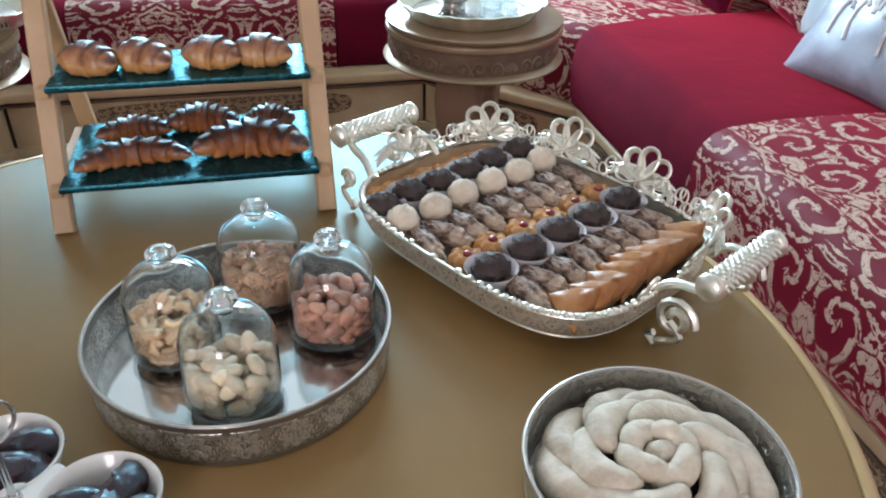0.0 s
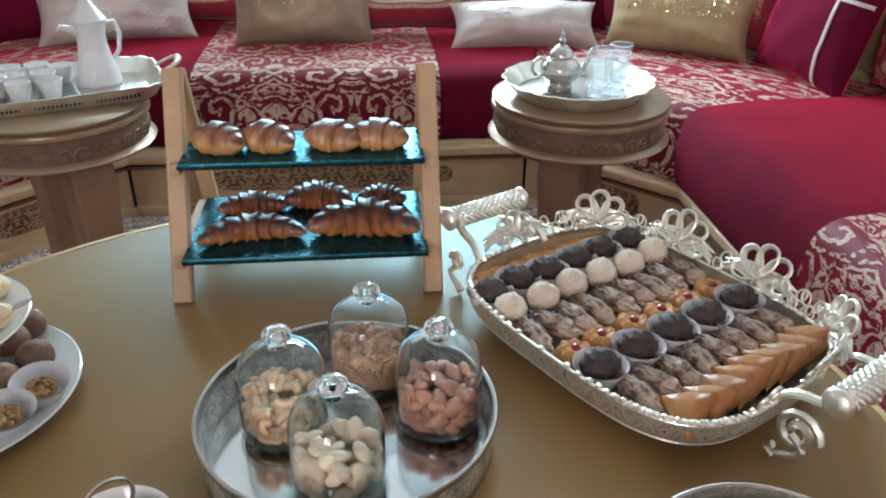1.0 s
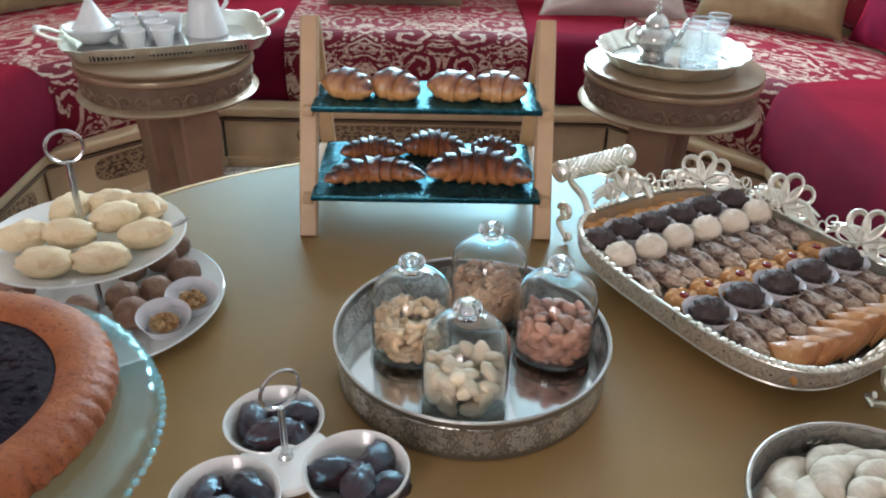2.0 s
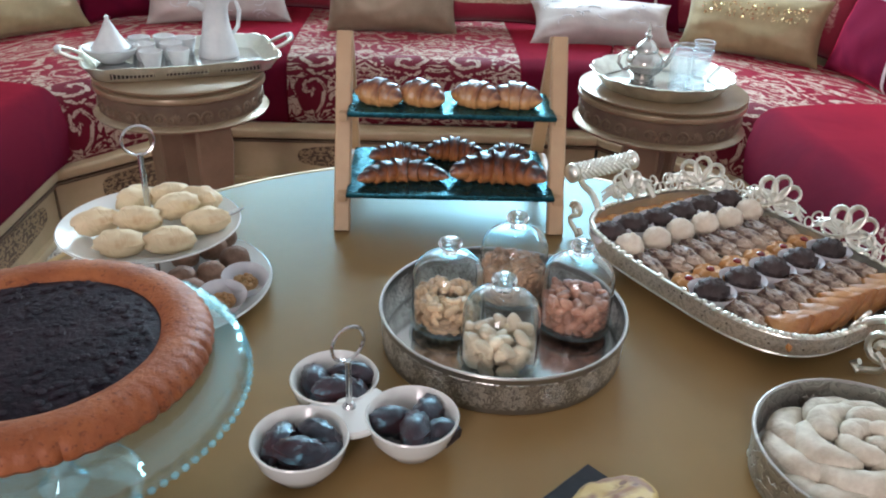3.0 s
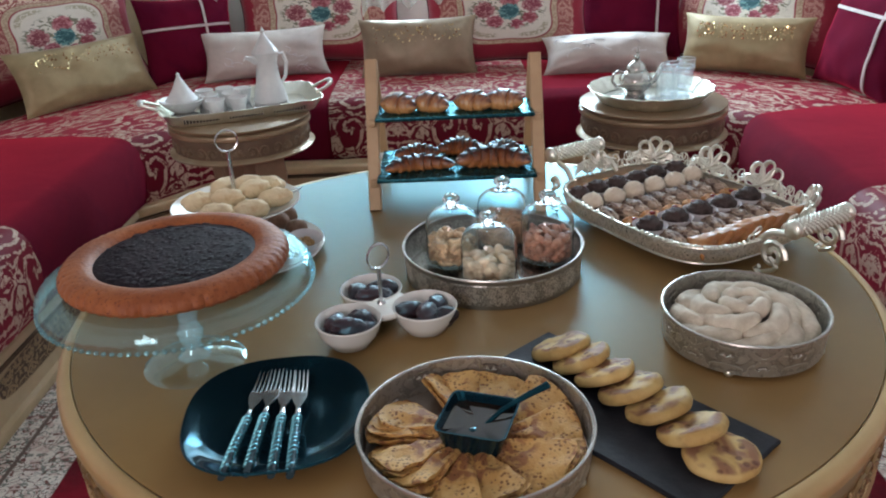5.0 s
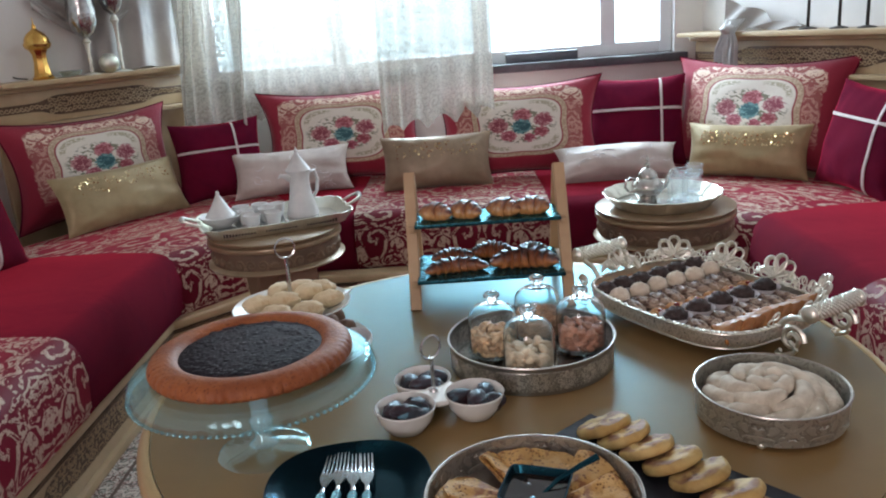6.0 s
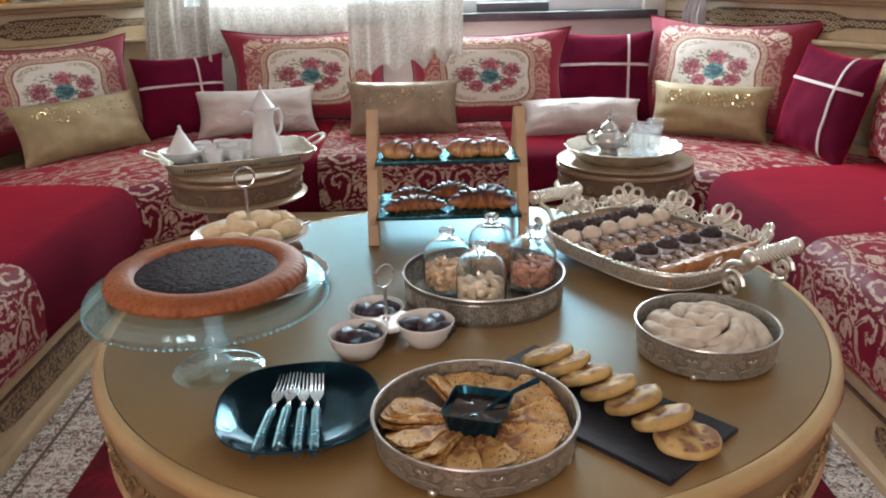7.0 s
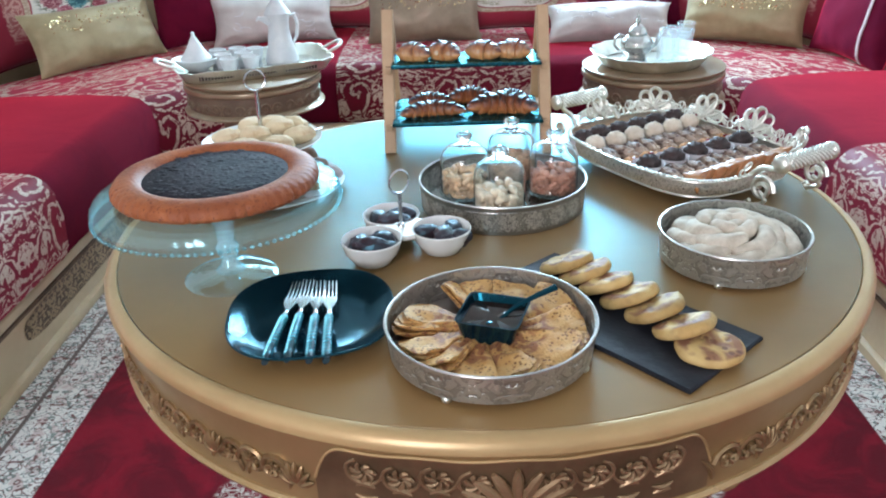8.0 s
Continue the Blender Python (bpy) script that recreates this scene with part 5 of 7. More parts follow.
# ---- croissant stand ----
stand = thing("pastry_stand", "beech ladder stand with two slate shelves of croissants", "display stand", pose(0, 0, T))
for x in (-0.152, 0.140):
    def bar(y0, z0, y1, z1, w, d):
        p, q = Vector((x, y0, z0)), Vector((x, y1, z1))
        t = (q - p).normalized()
        s = Vector((1, 0, 0))
        u = t.cross(s).normalized()
        ring = lambda c: [c + s * w / 2 * a + u * d / 2 * b for a, b in ((-1, -0.7), (-0.8, -1), (0.8, -1), (1, -0.7), (1, 0.7), (0.8, 1), (-0.8, 1), (-1, 0.7))]
        return loft([ring(p), ring(q)])
    part("front_post", bar(0.288, 0.0, 0.402, 0.243, 0.022, 0.017), beech, stand)
    part("rear_post", bar(0.525, 0.0, 0.418, 0.236, 0.020, 0.015), beech, stand)
    part("shelf_bearer", at(block(0.012, 0.17, 0.012, 0.002), x, 0.375, 0.0415), beech, stand)
    part("shelf_bearer", at(block(0.012, 0.10, 0.012, 0.002), x, 0.385, 0.1385), beech, stand)


def slate_board(sx, sy, sz, seed):
    o = []
    per = [(-1, -1), (1, -1), (1, 1), (-1, 1)]
    for (ax, ay), (bx, by) in zip(per, per[1:] + per[:1]):
        for k in range(10):
            w = k / 10
            j = 0.0012 * noise.noise(Vector((seed + w * 6 + ax * 3, ay * 3, 0)))
            o.append(((ax + (bx - ax) * w) * (sx / 2 + j), (ay + (by - ay) * w) * (sy / 2 + j)))
    return slab(o, 0.0, sz, 0.0018)


part("lower_shelf", at(slate_board(0.278, 0.172, 0.007, 1), -0.006, 0.362, 0.0535), slate, stand, "black slate shelf")
part("upper_shelf", at(slate_board(0.278, 0.104, 0.007, 2), -0.006, 0.372, 0.1505), slate, stand, "black slate shelf")

def baked(name, shift, pale):
    """Glazed crust: pale in the grooves and low down, dark along the ridges."""
    n = Net(name)
    _u, v, _w = n.split(n.coords("UV"))
    tone = n.math("ADD", n.math("MULTIPLY_ADD", n.noise(n.coords(), 55.0, 4.0), 0.45, shift), n.math("MULTIPLY", v, 0.60))
    c = n.mix(n.ramp(tone, 0.36, 0.66), pale, (0.27, 0.085, 0.030))
    n.put(n.bsdf.inputs["Base Color"], n.mix(n.ramp(tone, 0.58, 0.78), c, (0.060, 0.020, 0.011)))
    # gloss coloured blue to imitate sky glints along the ridges
    n.set(Roughness=0.33, Specular_Tint=(0.28, 0.80, 1.0, 1.0), Specular_IOR_Level=0.95)
    n.bump(n.noise(n.coords(), 95.0, 4.0, 0.6), 0.6, 0.004)
    return n.mat


dark_crust = baked("dark_croissant_crust", -0.05, (0.50, 0.20, 0.062))
golden_crust = baked("golden_croissant_crust", -0.13, (0.66, 0.34, 0.12))


def croissant(long, thick, bend, ridges, m, group, label, seed):
    """A crescent of rolled layers: the ridges step along its length."""
    nu, nv = 24, 96
    deep = 0.24 if "small" in group else 0.36
    pts, uvs = [], []
    for j in range(nv + 1):
        s = 2 * j / nv - 1
        a = s * bend
        rad = long / (2 * math.sin(bend)) if bend > 0.05 else 1e6
        c = Vector((rad * math.sin(a), rad * (math.cos(a) - 1), 0)) if bend > 0.05 else Vector((s * long / 2, 0, 0))
        o = Vector((math.sin(a), math.cos(a), 0))
        body = thick * (max(0.0, 1 - abs(s) ** 1.9)) ** 0.78
        for i in range(nu):
            w = 2 * math.pi * i / nu
            saw = (abs(s) * ridges + 0.35 + 0.16 * math.sin(w + seed) + 0.10 * noise.noise(Vector((s * 3, math.cos(w), seed)))) % 1.0
            r = body * (1.04 - deep * (1 - saw ** 0.8)) + 0.002
            k = 1 + 0.05 * noise.noise(Vector((s * 4 + seed, math.cos(w) * 1.5, math.sin(w) * 1.5)))
            p = c + o * (r * k * math.cos(w) * 1.12) + Vector((0, 0, r * k * math.sin(w) * 0.92))
            pts.append((p.x, p.y, max(p.z, -thick * 0.55) + thick * 0.55))
            uvs.append((s, 0.5 + 0.5 * math.sin(w) * (0.75 + 0.5 * saw)))
    faces = []
    for j in range(nv):
        for i in range(nu):
            q = (i + 1) % nu
            faces.append((j * nu + i, j * nu + q, (j + 1) * nu + q, (j + 1) * nu + i))
    faces += [tuple(range(nu))[::-1], tuple(range(nv * nu, nv * nu + nu))]
    return solid("croissant", (pts, faces), golden_crust if "small" in group else dark_crust, label, "croissant", m, group, uv=uvs, crease=50)


for x, rz, sd in ((-0.104, -28, 1), (-0.046, -32, 2), (0.028, -24, 3), (0.082, -12, 4)):
    croissant(0.072, 0.0215, 0.30, 2.4, pose(x, 0.366, T + 0.1575, 0, 0, rz), "small croissants", "small glazed golden croissant on the upper slate shelf", sd)
for long, thick, bend, x, y, rz, sd in ((0.122, 0.0175, 0.85, -0.073, 0.335, 8, 5), (0.130, 0.0255, 0.85, 0.062, 0.340, -6, 6), (0.086, 0.0160, 0.6, -0.078, 0.405, 5, 7),
                                        (0.086, 0.0205, 0.6, 0.003, 0.415, -4, 8), (0.062, 0.0150, 0.6, 0.085, 0.418, -10, 9)):
    croissant(long, thick, bend, 4.0, pose(x, y, T + 0.0605, 0, 0, rz), "large croissants", "large dark-baked croissant on the lower slate shelf", sd)

# ---- big openwork silver tray ----
TM = pose(0.343, 0.158, T, 0, 0, -60)
A, B = 0.176, 0.133
tray = thing("serving_tray", "oblong openwork silver tray with bar handles full of small pastries", "tray", TM)


def ring_at(k, z, p=3.6, n=72):
    return [(x * k, y * k, z) for x, y in superoval(A, B, p, n)]


part("floor_plate", loft([ring_at(0.80, 0.022), ring_at(0.92, 0.0225), ring_at(0.92, 0.0255), ring_at(0.80, 0.026)]), silver_dull, tray)
wall_pts = loft([ring_at(0.70, 0.010), ring_at(0.86, 0.0115), ring_at(0.955, 0.018), ring_at(0.995, 0.030), ring_at(1.0, 0.044), ring_at(0.992, 0.0445), ring_at(0.985, 0.031), ring_at(0.945, 0.021), ring_at(0.85, 0.0145), ring_at(0.70, 0.013)])
part("wall", wall_pts, silver, tray, "hammered silver wall")
bead = []
for k in range(120):
    x, y = superoval(A, B, 3.6, 120)[k]
    bead.append(at(ball(0.0042, 0.0036, 0.0026, 6, 5, 0.4, 3.0, k * 0.7), x * 1.002, y * 1.002, 0.0492))
part("beaded_rim", join(*bead), silver, tray, kind="stuff")
part("rim_wire", tube(ring_at(1.010, 0.0475), 0.0020, 6, closed=True), silver, tray)
part("foot_wire", tube(ring_at(0.975, 0.0215), 0.0012, 6, closed=True), silver, tray)
# pierced band under the rim: cut leaves, their holes tinted dark for shade behind
fret = Net("pierced_band_silver")
fuv = fret.coords("UV")
slots = fret.cells(fuv, 150.0).outputs["Distance"]
petals = ornament(fret, fuv, 0.016, 0.07, 0.60)
hole = fret.math("MULTIPLY", fret.math("SUBTRACT", 1.0, fret.ramp(slots, 0.14, 0.22)), fret.ramp(fret.noise(fuv, 60.0, 1.0), 0.46, 0.54))
fret.put(fret.bsdf.inputs["Base Color"], fret.mix(petals, (0.70, 0.69, 0.63), (0.94, 0.92, 0.86)))
fret.set(Metallic=0.9, Roughness=0.30)
fret.bump(petals, 0.9, 0.0025)
fm = fret.node("ShaderNodeMixShader", hole, fret.bsdf.outputs[0], fret.node("ShaderNodeBsdfTransparent", (0.25, 0.24, 0.22)).outputs[0])
fret.tree.links.new(fm.outputs[0], fret.out.inputs[0])
band, run = [], [0.0]
outline = superoval(A, B, 3.6, 144)
for (x0, y0), (x1, y1) in zip(outline, outline[1:] + outline[:1]):
    run.append(run[-1] + math.hypot(x1 - x0, y1 - y0))
band_uv = []
for q, z in ((0.990, 0.0245), (1.006, 0.0300), (1.012, 0.0380), (1.012, 0.0465)):
    for k in range(145):
        x, y = outline[k % 144]
        band.append((x * q, y * q, z))
        band_uv.append((run[k], z))
part("pierced_band", (band, [(j * 145 + i, j * 145 + i + 1, (j + 1) * 145 + i + 1, (j + 1) * 145 + i) for j in range(3) for i in range(144)]), fret.mat, tray, "pierced and chased silver band", uv=band_uv)


def eyelet(w, h, r, n=12):
    return tube([(w * math.sin(2 * math.pi * q / n), 0, h * (1 - math.cos(2 * math.pi * q / n)) / 2) for q in range(n)], r, 5, closed=True, flat=0.55)


# low gallery of open scrolls along the far side and the ends
gal = []
goal = superoval(A, B, 3.6, 72)
for k in range(72):
    x, y = goal[k]
    if y < -0.035 or (abs(y) < 0.03 and x > 0):
        continue
    nx, ny = math.copysign(abs(x / A) ** 2.6 / A, x), math.copysign(abs(y / B) ** 2.6 / B, y)
    turn = math.degrees(math.atan2(ny, nx)) - 90
    for tier in range(2):
        m = pose(x, y, 0.0485, 0, 0, turn) @ pose(0, 0, 0, -18, 0, 0) @ pose(0.0, 0, 0.0115 * tier, 0, 28 * (1 if (k + tier) % 2 else -1), 0)
        gal.append(xf(eyelet(0.0054, 0.0150, 0.0017), m))
part("scroll_gallery", join(*gal), silver_matt, tray, "pierced scroll gallery", kind="stuff")


def petal_loop(w, L):
    loop = []
    for q in range(18):
        z = 2 * math.pi * q / 18
        lx, lz = 0.35 * L * math.sin(z) * (0.50 + 0.50 * (1 - math.cos(z)) / 2), L * 0.10 + L * 0.45 * (1 - math.cos(z))
        loop.append((lx * math.cos(w) + lz * math.sin(w), 0, -lx * math.sin(w) + lz * math.cos(w) + 0.006))
    return tube(loop, 0.0047, 7, closed=True, flat=0.45)


def crest(parent, u, v, turn, s, lay):
    """A fan of five open petals over curled leaves, leaning outwards."""
    m = pose(u, v, 0.052, 0, 0, turn) @ pose(0, 0, 0, -lay, 0, 0)
    root = part("openwork_crest", at(ball(0.0060, 0.0040, 0.0070, 10, 7), 0, 0, 0.012), silver_matt, parent, "pierced flower crest", m)
    for k in range(-2, 3):
        part("petal", petal_loop(k * 0.74, s * (0.56, 0.55, 0.50)[abs(k)]), silver_matt, root)
    for side in (-1, 1):
        for lane in range(4):
            path = [(side * (0.007 + 0.0080 * q), 0.0, 0.000 + 0.0062 * lane + (0.011 - 0.003 * lane) * math.sin(q * 0.55 + 0.3 * lane) - 0.0012 * q) for q in range(6)]
            part("leaf", tube(path, [0.0016, 0.0030, 0.0034, 0.0030, 0.0022, 0.0010], 6, flat=0.6), silver_matt, root)
    return root


for u, v, turn, size in ((-0.182, -0.012, 88, 0.052), (-0.155, 0.098, 44, 0.066), (-0.060, 0.134, 2, 0.070), (0.048, 0.135, -2, 0.070), (0.150, 0.108, -44, 0.066)):
    crest(tray, u, v, turn, size, 24)


def knurled(r, long, n=66, m=78):
    def fn(u, v):
        a, x = 2 * math.pi * u, (v - 0.5) * long
        q = r * (1 + 0.07 * math.sin(11 * a + x * 760) + 0.07 * math.sin(11 * a - x * 760)) * (1.0 if 0.03 < v < 0.97 else 0.7)
        return (q * math.cos(a), x, q * math.sin(a))
    pts, f = sheet(fn, n, m, loop_u=True)
    return pts, f + [tuple(range(n)), tuple(range(m * n, m * n + n))[::-1]]


for s, hv in ((-1, -0.024), (1, 0.036)):
    h = part("handle", at(knurled(0.0120, 0.104), s * 0.228, hv, 0.080), silver, tray, "knurled silver bar handle")
    for e in (-1, 1):
        part("end_cap", at(ball(0.0140, 0.008, 0.0140, 14, 8), s * 0.228, hv + e * 0.055, 0.080), silver, h)
        arm = [(s * (0.172 + 0.007 * q), hv + e * (0.050 - 0.001 * q), 0.044 + 0.0045 * q + 0.006 * math.sin(q * 0.7)) for q in range(9)]
        part("arm", tube(arm, 0.0046, 8), silver, h)
        curl_r = 0.021 if s > 0 else 0.012
        sc = [(s * (0.205 + curl_r * math.cos(q * 0.5) * (1 - q / 26)), hv + e * 0.060, 0.036 + curl_r * math.sin(q * 0.5) * (1 - q / 26)) for q in range(20)]
        part("scroll", tube(sc, 0.0040 if s > 0 else 0.0030, 6), silver, h)
        leg = [(s * (0.200 + 0.014 * math.sin(q * 0.75)), hv + e * (0.060 + 0.001 * q), 0.030 - 0.0048 * q) for q in range(6)] + [(s * 0.192, hv + e * 0.066, 0.0040), (s * 0.184, hv + e * 0.066, 0.010), (s * 0.190, hv + e * 0.066, 0.015)]
        part("curled_leg", tube(leg, 0.0036, 7), silver, h)

# pastries on the tray, in rows across it
choc = surf("chocolate_dust", (0.050, 0.030, 0.026), (0.026, 0.016, 0.015), rough=0.6, scale=120, bump=0.5, bscale=420, vary=0.25)
coco = surf("coconut_ball", (0.80, 0.71, 0.58), (0.70, 0.60, 0.46), rough=0.8, scale=160, bump=0.8, bscale=500, vary=0.06)
biscuit = surf("orange_biscuit", (0.55, 0.28, 0.09), (0.44, 0.20, 0.06), rough=0.6, scale=90, bump=0.4, bscale=240, vary=0.12)
jam = surf("red_jam", (0.22, 0.018, 0.015), rough=0.12, scale=60, coat=0.5)
paper = surf("paper_case", (0.84, 0.84, 0.86), (0.76, 0.76, 0.79), rough=0.7, scale=60)
fried = surf("fried_pastry", (0.47, 0.22, 0.062), (0.29, 0.105, 0.028), rough=0.5, scale=50, bump=0.3, bscale=160, coat=0.2, vary=0.12)
dip = Net("dipped_finger")
dx_, dy_, dz_ = dip.split(dip.coords())
dipf = dip.math("ADD", dx_, dip.math("MULTIPLY_ADD", dip.noise(dip.coords(), 160.0, 2.0), 0.020, -0.010))
streak = dip.ramp(dip.noise(dip.join(dip.math("MULTIPLY", dx_, 0.25), dy_, dz_), 260.0, 2.0), 0.42, 0.58)
dmask = dip.math("MULTIPLY", dip.math("SUBTRACT", 1.0, dip.ramp(dipf, 0.006, 0.016)), dip.math("MULTIPLY_ADD", streak, 0.60, 0.40))
dip.put(dip.bsdf.inputs["Base Color"], dip.mix(dmask, dip.mix(dip.noise(dip.coords(), 300.0), (0.56, 0.45, 0.35), (0.42, 0.31, 0.22)), (0.105, 0.060, 0.045)))
dip.set(Roughness=0.5)
dip.bump(dip.noise(dip.coords(), 300.0, 3.0), 0.8, 0.002)


def case(r, h, n=28):
    """A fluted paper cup."""
    return lathe([(r * 0.70, 0.0006), (r * 0.95, h * 0.55), (r * 1.17, h)], n * 2, lambda a, q, z: q * (1 + 0.06 * math.sin(n * a) * (z / h)))


shared = {}


def on_tray(u, v, z=0.027, rz=0.0):
    return TM @ pose(u, v, z, 0, 0, rz)


def row(kind_of, u, count, v0, v1, seed, z=0.027):
    rng = random.Random(seed)
    for k in range(count):
        v = v0 + (v1 - v0) * k / (count - 1)
        uu, vv, rz = u + rng.uniform(-0.003, 0.003), v + rng.uniform(-0.002, 0.002), rng.uniform(-12, 12)
        m = on_tray(uu, vv, z, rz)
        if kind_of == "truffle":
            t = thing("chocolate_truffle", "oval chocolate truffle in a white paper case", "truffle", m, "chocolate truffles")
            part("sweet", shared.setdefault("truffle", mesh_of("sweet", at(ball(0.0178, 0.0190, 0.0152, 22, 14, 0.26, 5.0, 2.0), 0, 0, 0.0195), choc)), None, t)
            part("paper_case", shared.setdefault("case", mesh_of("paper_case", case(0.0228, 0.0218), paper)), None, t, "white fluted paper")
        elif kind_of == "coconut":
            m2 = m @ pose(0, 0, 0.0175)
            me = shared.setdefault("coco%d" % (k % 3), mesh_of("coconut_ball", ball(0.0178, 0.0178, 0.0168, 24, 16, 0.15, 6.0, 7.0 + k % 3), coco))
            tagged(part("coconut_ball", me, None, None, "", m2), "round cream coconut ball on the silver tray", "sweet", "coconut balls")
        elif kind_of == "finger":
            me = shared.setdefault("finger%d" % (k % 3), mesh_of("dipped_biscuit", ball(0.031, 0.0118, 0.0112, 26, 14, 0.34, 5.0, 3.0 + k % 3), dip.mat))
            tagged(part("dipped_biscuit", me, None, None, "", m @ pose(0, 0, 0.011, 0, 0, rng.uniform(-8, 8))), "finger biscuit half dipped in chocolate", "biscuit", "dipped finger biscuits")
        elif kind_of == "flower":
            t = thing("flower_biscuit", "orange piped biscuit with a red jam centre", "biscuit", m, "jam biscuits")
            part("dough", shared.setdefault("flower", mesh_of("dough", lathe([(0, 0), (0.017, 0.0), (0.0195, 0.006), (0.017, 0.014), (0.011, 0.0175), (0.006, 0.0155), (0, 0.015)], 40, lambda a, q, zz: q * (1 + 0.13 * math.sin(8 * a + 60 * zz))), biscuit)), None, t)
            part("jam", shared.setdefault("jam", mesh_of("jam", at(ball(0.0052, 0.0052, 0.003, 12, 7), 0, 0, 0.0165), jam)), None, t, "glossy red jam")
        elif kind_of == "twist":
            me = shared.setdefault("twist", mesh_of("twist_biscuit", lathe([(0, 0), (0.013, 0.0), (0.0165, 0.005), (0.015, 0.011), (0.009, 0.0155), (0.004, 0.013), (0, 0.013)], 36, lambda a, q, zz: q * (1 + 0.16 * math.sin(6 * a + 160 * zz))), biscuit))
            tagged(part("piped_biscuit", me, None, None, "", m), "small golden piped biscuit on the silver tray", "biscuit", "piped biscuits")
        elif kind_of == "fried":
            me = shared.setdefault("fried%d" % (k % 2), mesh_of("fried_triangle", fried_triangle(k % 2), fried))
            tagged(part("fried_triangle", me, None, None, "", on_tray(uu, vv, z + 0.017, 90) @ pose(0, 0, 0, 0, 0, rng.uniform(-14, 14)) @ pose(0, 0, 0, rng.uniform(-6, 6), rng.uniform(-34, -22), 0)), "golden fried pastry triangle with crisp folds", "pastry", "fried triangles")


def fried_triangle(seed):
    o = [(0.029 * math.cos(w) * (1.0 if k % 2 == 0 else 0.62), 0.029 * math.sin(w) * (1.0 if k % 2 == 0 else 0.62)) for k, w in enumerate([math.pi / 2 + i * math.pi / 3 for i in range(6)])]
    fine = []
    for (ax, ay), (bx, by) in zip(o, o[1:] + o[:1]):
        for k in range(4):
            fine.append((ax + (bx - ax) * k / 4, ay + (by - ay) * k / 4))
    rg = lambda k, z: [(x * k, y * k, z + 0.0015 * noise.noise(Vector((x * 200, y * 200, z * 300 + seed)))) for x, y in fine]
    return loft([rg(0.86, -0.0065), rg(1.0, -0.002), rg(1.0, 0.003), rg(0.84, 0.0075), rg(0.4, 0.0095)])


row("twist", -0.150, 8, -0.085, 0.090, 1, 0.0265)
row("truffle", -0.116, 6, -0.108, 0.108, 2, 0.0265)
row("coconut", -0.076, 6, -0.108, 0.112, 3, 0.0265)
row("finger", -0.033, 9, -0.112, 0.116, 4, 0.0265)
row("flower", 0.010, 6, -0.100, 0.112, 6, 0.0265)
row("truffle", 0.050, 5, -0.102, 0.104, 7, 0.0265)
row("finger", 0.093, 8, -0.100, 0.104, 8, 0.0265)
row("fried", 0.138, 9, -0.086, 0.098, 9, 0.0255)


# ---- plaited pastry in its tray ----
round_tray("pastry_tray", pose(0.331, -0.190, T), 0.092, embossed.mat, "small round embossed silver tray with a plaited white pastry", 0.0060, 0.046, silver_dull, flare=1.035)
dust = surf("sugar_dough", (0.70, 0.64, 0.52), (0.46, 0.40, 0.30), rough=0.8, scale=60, bump=0.8, bscale=130, vary=0.06)


def crescent(rad, arc, r, rise, seed):
    path, rs = [], []
    for k in range(19):
        s = 2 * k / 18 - 1
        w = s * arc
        path.append((rad * math.cos(w) - rad, rad * math.sin(w), rise * (1 - s * s) + 0.0015 * noise.noise(Vector((seed, s * 3, 0)))))
        rs.append(r * (0.20 + 0.80 * (1 - abs(s) ** 2.6) ** 0.7) * (1 + 0.07 * noise.noise(Vector((s * 4 + seed, 1, 2)))))
    return tube(path, rs, 16)


k = 0
for count, rr, rad, arc, r, z, yaw, skew in ((9, 0.070, 0.040, 1.15, 0.0140, 0.024, 15, 15), (6, 0.048, 0.034, 1.30, 0.0135, 0.036, 50, 15), (4, 0.020, 0.018, 1.35, 0.0106, 0.046, 20, 8)):
    for i in range(count):
        k += 1
        a = 360 * i / count + yaw + 5 * math.sin(3.7 * k)
        m = pose(0.331, -0.190, T + z, 0, 0, a) @ pose(rr, 0, 0, 0, 0, skew) @ pose(0, 0, 0, 13, 16, 0)
        solid("crescent_pastry", crescent(rad, arc, r, 0.004, k), dust, "sugar-dusted crescent pastry curled into a rosette", "pastry", m, "crescent pastries")
solid("crescent_pastry", ball(0.014, 0.011, 0.010, 14, 10, 0.2, 2.5, 4.0), dust, "sugar-dusted pastry bud at the rosette's middle", "pastry", pose(0.333, -0.190, T + 0.048), "crescent pastries")

# ---- folded pancakes round a dip ----
round_tray("pancake_tray", pose(0.002, -0.391, T), 0.112, embossed.mat, "round embossed silver tray of folded pancakes and a dip", 0.0080, 0.042, silver_dull, flare=1.03)


